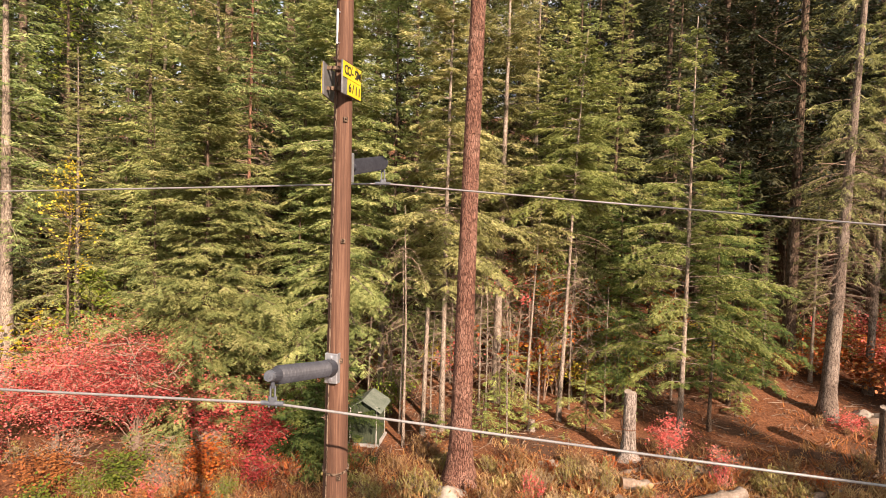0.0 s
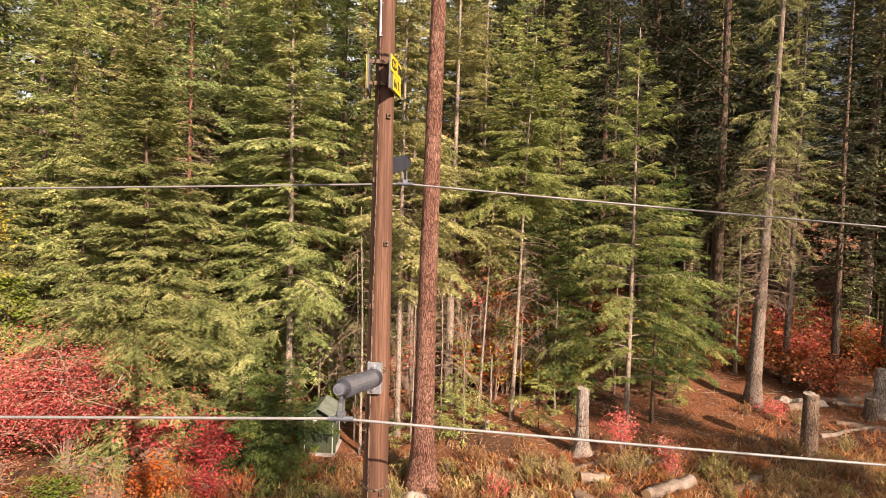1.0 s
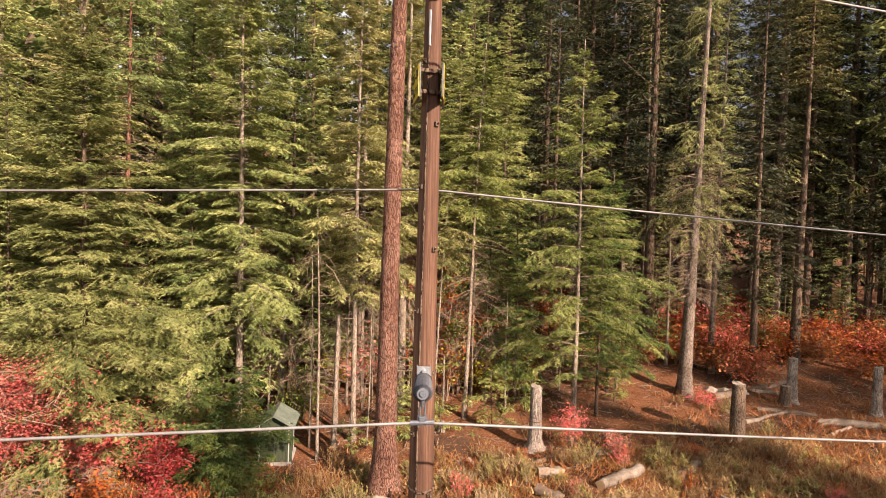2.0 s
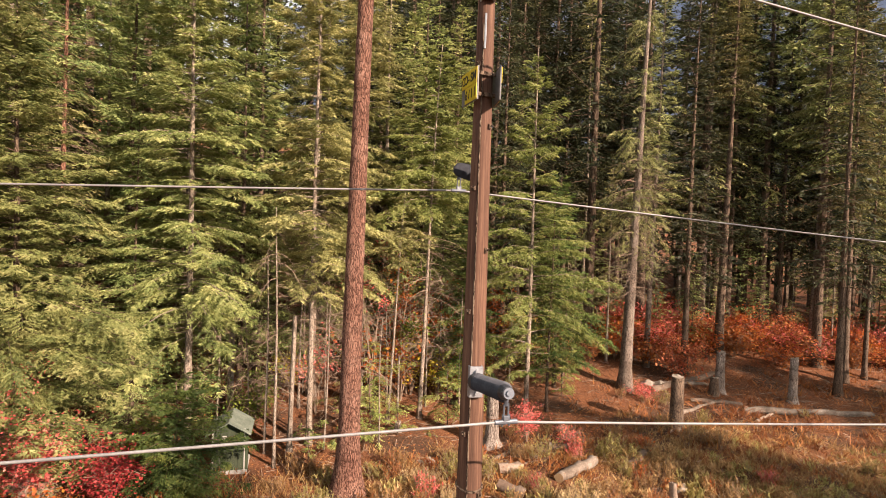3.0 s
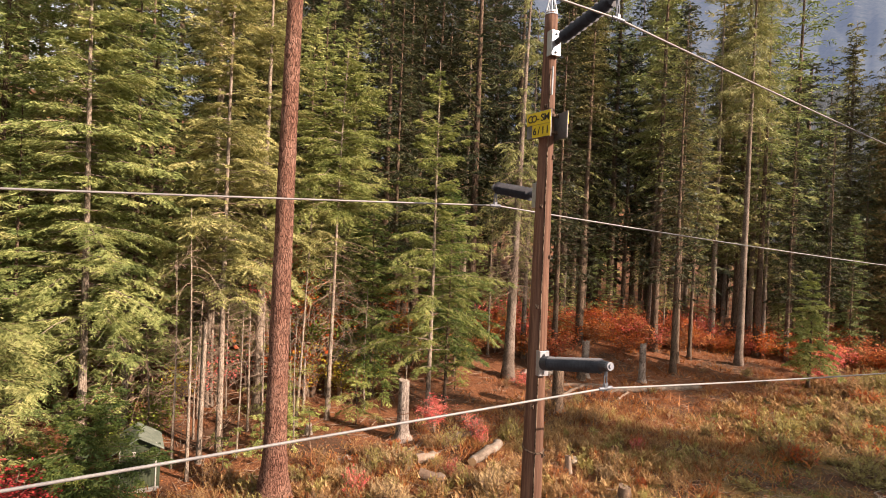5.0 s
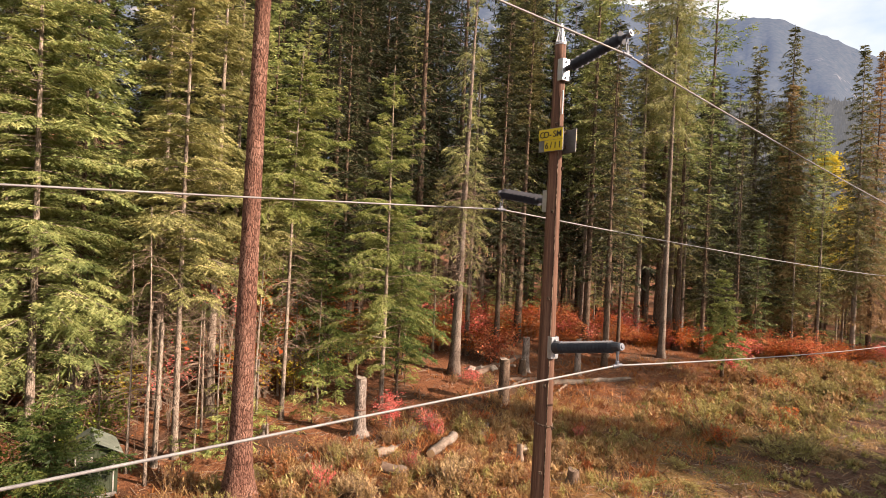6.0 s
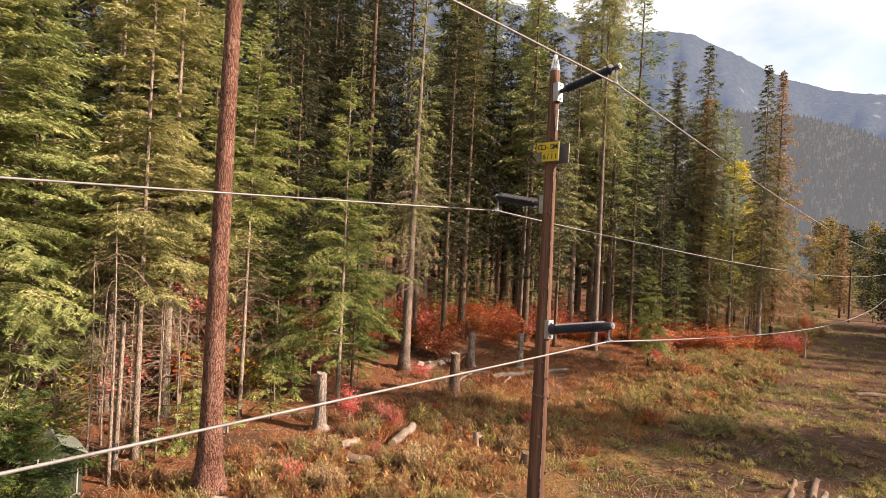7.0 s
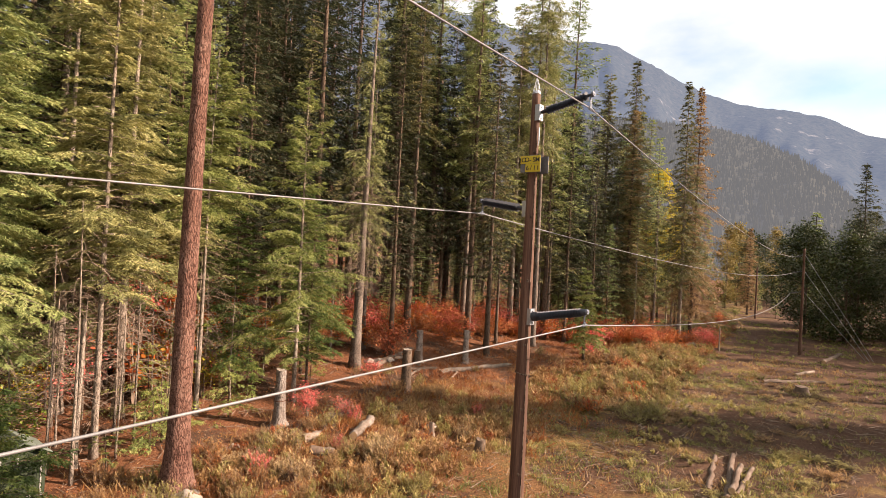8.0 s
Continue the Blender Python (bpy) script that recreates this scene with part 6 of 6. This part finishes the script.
bushes = [
    shrub("maple_shrub", 23.0, 34.0, 3.2, 2.0, 1100, M_ORANGE, "orange autumn maple shrub under the firs", "shrub", 321, 0.16, 12, 110, "understorey shrubs"),
    shrub("maple_shrub", 27.5, 34.5, 3.0, 2.2, 1100, M_RED, "red autumn maple shrub under the firs", "shrub", 322, 0.16, 12, 110, "understorey shrubs"),
    shrub("maple_shrub", 31.0, 37.0, 2.6, 1.9, 1100, M_BRACKEN, "rusty brown shrub under the firs", "shrub", 323, 0.16, 12, 110, "understorey shrubs"),
    shrub("hazel_shrub", -2.5, 29.0, 3.0, 1.7, 1000, M_GREENLEAF, "yellow-green leafy shrub under the firs", "shrub", 324, 0.13, 10, 100, "understorey shrubs"),
    shrub("hazel_shrub", 6.0, 31.2, 4.0, 1.8, 1000, M_YELLOW, "yellow autumn shrub under the firs", "shrub", 325, 0.15, 10, 100, "understorey shrubs"),
]
for i in range(62):
    if i < 30:
        x = rng.uniform(19, 72)
        y = edge_y(x) - 3.5 + rng.uniform(-1.0, 9.0)
        b = bushes[int(rng.choice([0, 1, 2, 2, 2, 0]))]
    else:
        x = rng.uniform(-30, 18)
        y = rng.uniform(30.0, 38.0)
        b = bushes[int(rng.choice([0, 2, 3, 3, 4, 1]))]
    s = rng.uniform(0.6, 1.25)
    copy_thing(b, pose(x, y, gz(x, y), 0, 0, rng.uniform(0, 360)) @ Matrix.Diagonal((s, s, s, 1)))
for x, y, kd, s in [(4.6, 31.5, 0, 1.5), (7.2, 32.4, 0, 1.3), (9.3, 31.0, 4, 0.8), (-2.9, 27.6, 3, 0.8), (-6.4, 25.6, 3, 0.9), (-20.0, 24.6, 3, 1.0), (-18.6, 31.0, 4, 1.4), (-24.0, 25.0, 4, 1.1), (-19.8, 27.0, 4, 1.6), (52.0, 20.0, 1, 0.8), (56.0, 17.0, 0, 0.8), (60.0, 13.6, 0, 0.8), (47.5, 21.0, 0, 0.9), (70.0, 10.5, 1, 0.8), (75.0, 9.0, 2, 0.9), (46.0, 19.0, 1, 0.7), (-8.0, 20.0, 3, 0.35), (-13.0, 19.5, 3, 0.45), (-16.5, 18.8, 0, 0.4), (-10.6, 19.0, 2, 0.4)]:
    copy_thing(bushes[kd], pose(x, y, gz(x, y), 0, 0, x * 91 % 360) @ Matrix.Diagonal((s, s, s, 1)))

# wide low thicket of autumn maples along the foot of the woods
thicket = [
    shrub("maple_thicket", 28.0, 35.0, 2.3, 3.0, 1500, M_CORAL, "low spreading thicket of red autumn maple", "shrub", 331, 0.16, 16, 150, "maple thickets", bare=0.1, clump_r=0.34, wood=M_BARK_RED),
    shrub("maple_thicket", 32.0, 34.0, 2.1, 3.0, 1500, M_ORANGE, "low spreading thicket of orange autumn maple", "shrub", 332, 0.16, 16, 150, "maple thickets", bare=0.1, clump_r=0.34, wood=M_BARK_RED),
    shrub("maple_thicket", 36.0, 31.0, 1.9, 3.0, 1100, M_ORANGE, "sparse twiggy orange thicket", "shrub", 333, 0.15, 22, 260, "maple thickets", bare=0.1, clump_r=0.34, wood=M_BARK_RED),
    shrub("maple_thicket", 29.5, 36.5, 2.3, 3.0, 1700, M_RED, "low spreading thicket of bright red maple", "shrub", 334, 0.14, 16, 150, "maple thickets", bare=0.1, clump_r=0.34, wood=M_BARK_RED),
]
for i in range(52):
    x = 25.5 + 43 * ((i * 0.618) % 1.0)
    y = edge_y(x) - 6.0 + 8.0 * ((i * 0.381) % 1.0) - (1.5 if x > 50 else 0.0)
    y += rng.normal(0, 1.3) if x > 42 else 0.0
    sc = rng.uniform(0.65, 1.1) if x < 42 else rng.uniform(0.35, 1.05)
    copy_thing(thicket[[0, 1, 0, 3, 1][i % 5] if x < 42 else [0, 1, 2, 3, 0][i % 5]], pose(x, y, gz(x, y), 0, 0, rng.uniform(0, 360)) @ Matrix.Diagonal((sc, sc, sc * rng.uniform(0.95, 1.7), 1)))

# low weeds and brush of the clearing


def free_of_logs(x, y):
    return all((x - a) ** 2 + (y - b) ** 2 > 1.0 for a, b in ((7.8, 22.0), (7.2, 20.2), (10.0, 20.7), (11.2, 23.0), (13.2, 17.9), (13.1, 14.8), (4.4, 23.5), (9.0, 19.6), (7.6, 21.0)))


weeds = [
    herb("weed", 6.5, 19.0, 0.75, 0.5, 34, M_DRYGRASS, "dry straw-coloured weed clump in the clearing", 341),
    herb("weed", 12.5, 20.2, 0.7, 0.5, 34, M_BRUSH, "yellow-green weed clump in the clearing", 342),
    herb("weed", 5.6, 21.6, 0.6, 0.55, 30, M_BRACKEN, "rusty dry weed clump in the clearing", 343),
    herb("weed", 7.0, 23.4, 0.65, 0.5, 30, M_ORANGE, "orange-leaved low shrub in the clearing", 344),
    herb("weed", 11.0, 21.6, 0.85, 0.5, 30, M_RED, "red-leaved low shrub in the clearing", 345),
]
weeds.append(herb("weed", 8.5, 18.4, 0.7, 0.5, 60, M_STRAW, "pale bleached grass tussock", 346))
for i in range(60):
    x, y = rng.uniform(-2, 17), rng.uniform(15.0, 23.5)
    sc = rng.uniform(0.7, 1.7)
    if free_of_logs(x, y):
        copy_thing(weeds[int(rng.choice([5, 5, 0, 1, 2, 3]))], pose(x, y, gz(x, y), 0, 0, rng.uniform(0, 360)) @ Matrix.Diagonal((sc, sc, sc * rng.uniform(0.7, 1.1), 1)))
for i in range(170):
    if i < 105:
        x, y = rng.uniform(-11, 20), rng.uniform(14.5, 24.5)
        b = weeds[int(rng.choice(5, p=[0.42, 0.30, 0.21, 0.05, 0.02]))]
    elif i < 135:
        x = rng.uniform(14, 66)
        y = rng.uniform(11, max(13.0, edge_y(x) - 6))
        b = weeds[int(rng.choice(5, p=[0.34, 0.36, 0.22, 0.07, 0.01]))]
    else:
        x, y = rng.uniform(-23, -6), rng.uniform(15, 22.5)
        b = weeds[int(rng.choice(5, p=[0.25, 0.25, 0.2, 0.1, 0.2]))]
    sc = rng.uniform(0.6, 1.5)
    copy_thing(b, pose(x, y, gz(x, y), 0, 0, rng.uniform(0, 360)) @ Matrix.Diagonal((sc, sc, sc * rng.uniform(0.7, 1.2), 1)))

# big lit clumps of brush below the tall trees
for i in range(70):
    x = rng.uniform(24, 60)
    y = rng.uniform(8.5, 16.5)
    sc = rng.uniform(1.2, 2.4)
    copy_thing(weeds[int(rng.choice(4, p=[0.3, 0.45, 0.15, 0.1]))], pose(x, y, gz(x, y), 0, 0, rng.uniform(0, 360)) @ Matrix.Diagonal((sc * 1.3, sc * 1.3, sc * 0.8, 1)))

for i in range(50):
    x = rng.uniform(15, 50)
    y = rng.uniform(-2, 13)
    sc = rng.uniform(0.7, 1.5)
    copy_thing(weeds[int(rng.choice(3, p=[0.3, 0.5, 0.2]))], pose(x, y, gz(x, y), 0, 0, rng.uniform(0, 360)) @ Matrix.Diagonal((sc * 1.5, sc * 1.5, sc * 0.5, 1)))
for i in range(14):
    x = rng.uniform(72, 120)
    y = rng.uniform(7, 12) + 0.03 * (x - 70)
    sc = rng.uniform(0.5, 0.9)
    copy_thing(bushes[int(rng.choice([0, 2, 3]))], pose(x, y, gz(x, y), 0, 0, rng.uniform(0, 360)) @ Matrix.Diagonal((sc, sc, sc, 1)))

# ---- grass and litter ----


def clumpy(x, y, f=0.35, s=0.0):
    return 0.5 + 0.9 * noise.noise(Vector((x * f + s, y * f, s)))


def brush_layer(n, xr, yr, keep, h, leaf, seed, per=46):
    """Uneven low brush: upright tufts of narrow leaves, as triangles."""
    g = np.random.default_rng(seed)
    cx, cy = g.uniform(*xr, n), g.uniform(*yr, n)
    ok = np.array([keep(a, b) for a, b in zip(cx, cy)]) > g.random(n)
    cx, cy = cx[ok], cy[ok]
    m = len(cx)
    size = g.uniform(0.45, 1.3, m)
    t = g.random((m, per))
    a = g.uniform(0, 6.28, (m, per))
    rad = (0.15 + 0.5 * t) * g.random((m, per)) * size[:, None] * h
    px, py = cx[:, None] + np.cos(a) * rad, cy[:, None] + np.sin(a) * rad
    p = np.stack([px, py, ground_z(px, py) + t * h * size[:, None] * (1 - 0.5 * rad / h)], -1).reshape(-1, 3)
    b = g.uniform(0, 6.28, m * per)
    d = norm(np.stack([np.cos(b), np.sin(b), g.uniform(0.0, 1.6, m * per)], 1))
    ln = leaf * g.uniform(0.5, 1.5, (m * per, 1))
    w = np.stack([-np.sin(b), np.cos(b), 0 * b], 1) * ln * 0.15
    return np.stack([p - w, p + w, p + d * ln], 1)


def by_logs(x, y):
    return 0.0 if ((x - 9.2) / 3.2) ** 2 + ((y - 20.9) / 1.7) ** 2 < 1 else 1.0


sunny = brush_layer(560, (-6, 20), (14.0, 21.8), lambda x, y: (clumpy(x, y, 0.5, 41.0) * 1.7 - 0.35) * by_logs(x, y), 0.5, 0.20, 61, 60)
sunny = np.concatenate([sunny, brush_layer(420, (24, 62), (9, 19), lambda x, y: clumpy(x, y, 0.3, 43.0) * 1.6 - 0.3, 0.8, 0.32, 62)])
tagged(part_me("straw_brush", tri_mesh("straw_brush", sunny), M_DRYGRASS), "straw-coloured low brush of the cleared strip", "undergrowth", "", "stuff")
leafy = brush_layer(430, (-6, 22), (14.0, 21.8), lambda x, y: (clumpy(x, y, 0.45, 51.0) * 1.8 - 0.5) * by_logs(x, y), 0.55, 0.18, 63, 60)
leafy = np.concatenate([leafy, brush_layer(420, (26, 66), (8.5, 17), lambda x, y: clumpy(x, y, 0.28, 53.0) * 1.7 - 0.3, 0.7, 0.26, 64, 60), brush_layer(300, (12, 40), (-2, 9), lambda x, y: clumpy(x, y, 0.25, 57.0) * 1.8 - 0.5, 0.35, 0.2, 65)])
tagged(part_me("leafy_brush", tri_mesh("leafy_brush", leafy), M_BRUSH), "yellow-green low brush of the cleared strip", "undergrowth", "", "stuff")


def blades(n, xr, yr, hmin, hmax, keep, seed, width=0.016, clump=7, spread=0.16, lean=0.35):
    """Tufts of grass blades, one triangle each."""
    rng = np.random.default_rng(seed)
    m = n // clump
    cx, cy = rng.uniform(*xr, m), rng.uniform(*yr, m)
    d = np.array([keep(a, b) for a, b in zip(cx, cy)])
    ok = rng.random(m) < d
    cx, cy, hh = cx[ok], cy[ok], rng.uniform(hmin, hmax, ok.sum())
    px = np.repeat(cx, clump) + rng.normal(0, spread, len(cx) * clump)
    py = np.repeat(cy, clump) + rng.normal(0, spread, len(cx) * clump)
    h = np.repeat(hh, clump) * rng.uniform(0.5, 1.15, len(px))
    pz = ground_z(px, py) - 0.03
    a = rng.uniform(0, 6.28, len(px))
    wv = np.stack([np.cos(a), np.sin(a), 0 * a], 1) * (width * rng.uniform(0.6, 1.5, len(px)))[:, None]
    base = np.stack([px, py, pz], 1)
    tip = base + np.stack([rng.normal(0, lean, len(px)) * h, rng.normal(0, lean, len(px)) * h, h], 1)
    return np.stack([base - wv, base + wv, tip], 1)


def worn(x, y):
    """How far the ground is worn bare: a broad track across the clearing."""
    l, u = 0.87 * x + 0.5 * y, -0.5 * x + 0.87 * y
    return float((1 - smooth(2.5, 5.5, abs(l - 27.5))) * (1 - smooth(-4, 4, u)) * smooth(0.3, 0.6, clumpy(x, y, 0.35, 71.0) + 0.25))


def dry_keep(x, y):
    k = max(0, 1.5 * clumpy(x, y, 0.45, 4.0) - 0.35) * (1.0 if y < 23.5 else 0.25)
    return max(0, min(1, k)) * (1.0 if y < 26 else 0.12) * (1 - 0.85 * worn(x, y))


def green_keep(x, y):
    return max(0, 1.8 * clumpy(x, y, 0.3, 9.0) - 0.6) * (1.0 if x > 16 or y < 16 else 0.35) * (1.0 if y < 19 else 0.25) * (1 - 0.9 * worn(x, y))


dry = np.concatenate([blades(50000, (-10, 26), (14, 23.5), 0.06, 0.24, lambda x, y: min(1, max(0, 1.2 * clumpy(x, y, 0.4, 21.0) + 0.1)), 8, 0.02, 9, 0.22, 0.9), blades(64000, (-14, 24), (14, 26), 0.15, 0.6, dry_keep, 1, 0.018, 16, 0.13, 0.5), blades(36000, (10, 62), (-6, 22), 0.15, 0.5, dry_keep, 2, 0.024, 14, 0.2, 0.5)])
tagged(part_me("dry_grass", tri_mesh("dry_grass", dry), M_DRYGRASS), "tufts of dry straw-coloured grass", "grass", "", "stuff")
grn = np.concatenate([blades(150000, (4, 46), (-8, 19), 0.10, 0.30, green_keep, 3, 0.022, 12, 0.16, 0.6), blades(30000, (45, 110), (-12, 16), 0.15, 0.4, green_keep, 4, 0.05), blades(45000, (-20, 12), (-10, 14), 0.10, 0.34, green_keep, 7, 0.022, 12, 0.16, 0.6)])
tagged(part_me("green_grass", tri_mesh("green_grass", grn), M_GRASS), "short yellow-green grass of the clearing", "grass", "", "stuff")
brk = np.concatenate([blades(26000, (-14, 26), (15, 24.5), 0.15, 0.6, lambda x, y: max(0, clumpy(x, y, 0.5, 14.0) - 0.25), 5, 0.035, 9, 0.22, 0.8), blades(26000, (14, 62), (12, 30), 0.15, 0.7, lambda x, y: max(0, clumpy(x, y, 0.4, 17.0) - 0.2), 6, 0.04, 9, 0.3, 0.8)])
tagged(part_me("bracken", tri_mesh("bracken", brk), M_BRACKEN), "rusty dry bracken and weeds", "undergrowth", "", "stuff")

g = np.random.default_rng(55)
n = 6500
sx_, sy_ = g.uniform(-14, 48, n), g.uniform(-6, 34, n)
sl_ = g.uniform(0.2, 1.3, n) * g.uniform(0.4, 1, n)
sa_ = g.uniform(0, 6.28, n)
p0 = np.stack([sx_, sy_, ground_z(sx_, sy_) + 0.03], 1)
ex_, ey_ = sx_ + np.cos(sa_) * sl_, sy_ + np.sin(sa_) * sl_
p1 = np.stack([ex_, ey_, ground_z(ex_, ey_) + g.uniform(0.0, 0.18, n)], 1)
tagged(part_me("fallen_sticks", tri_mesh("fallen_sticks", sticks(np.stack([p0, p1], 1), g.uniform(0.008, 0.028, n))), M_TWIG), "scattered grey fallen sticks and slash", "sticks", "", "stuff")
n2 = 5200
cx, cy = g.uniform(13, 46, n2), g.uniform(-2, 13, n2)
dn = np.array([clumpy(a, b, 0.35, 31.0) for a, b in zip(cx, cy)]) > 0.55
cx, cy = cx[dn], cy[dn]
n2 = len(cx)
ca, cl = g.uniform(0, 6.28, n2), g.uniform(0.2, 0.9, n2)
q0 = np.stack([cx, cy, ground_z(cx, cy) + g.uniform(0.0, 0.1, n2)], 1)
q1 = q0 + np.stack([np.cos(ca) * cl, np.sin(ca) * cl, g.uniform(-0.02, 0.16, n2)], 1)
tagged(part_me("brush_slash", tri_mesh("brush_slash", sticks(np.stack([q0, q1], 1), g.uniform(0.008, 0.02, n2))), M_LOG), "brown cut brush lying in the clearing", "sticks", "", "stuff")
n = 26000
lx, ly = g.uniform(-14, 40, n), g.uniform(8, 34, n)
pts = np.stack([lx, ly, ground_z(lx, ly) + 0.02], 1)
tagged(part_me("leaf_litter", tri_mesh("leaf_litter", leaf_tris(g, pts, 0.10, 0.9)), M_BRACKEN), "fallen rusty leaves on the ground", "leaves", "", "stuff")
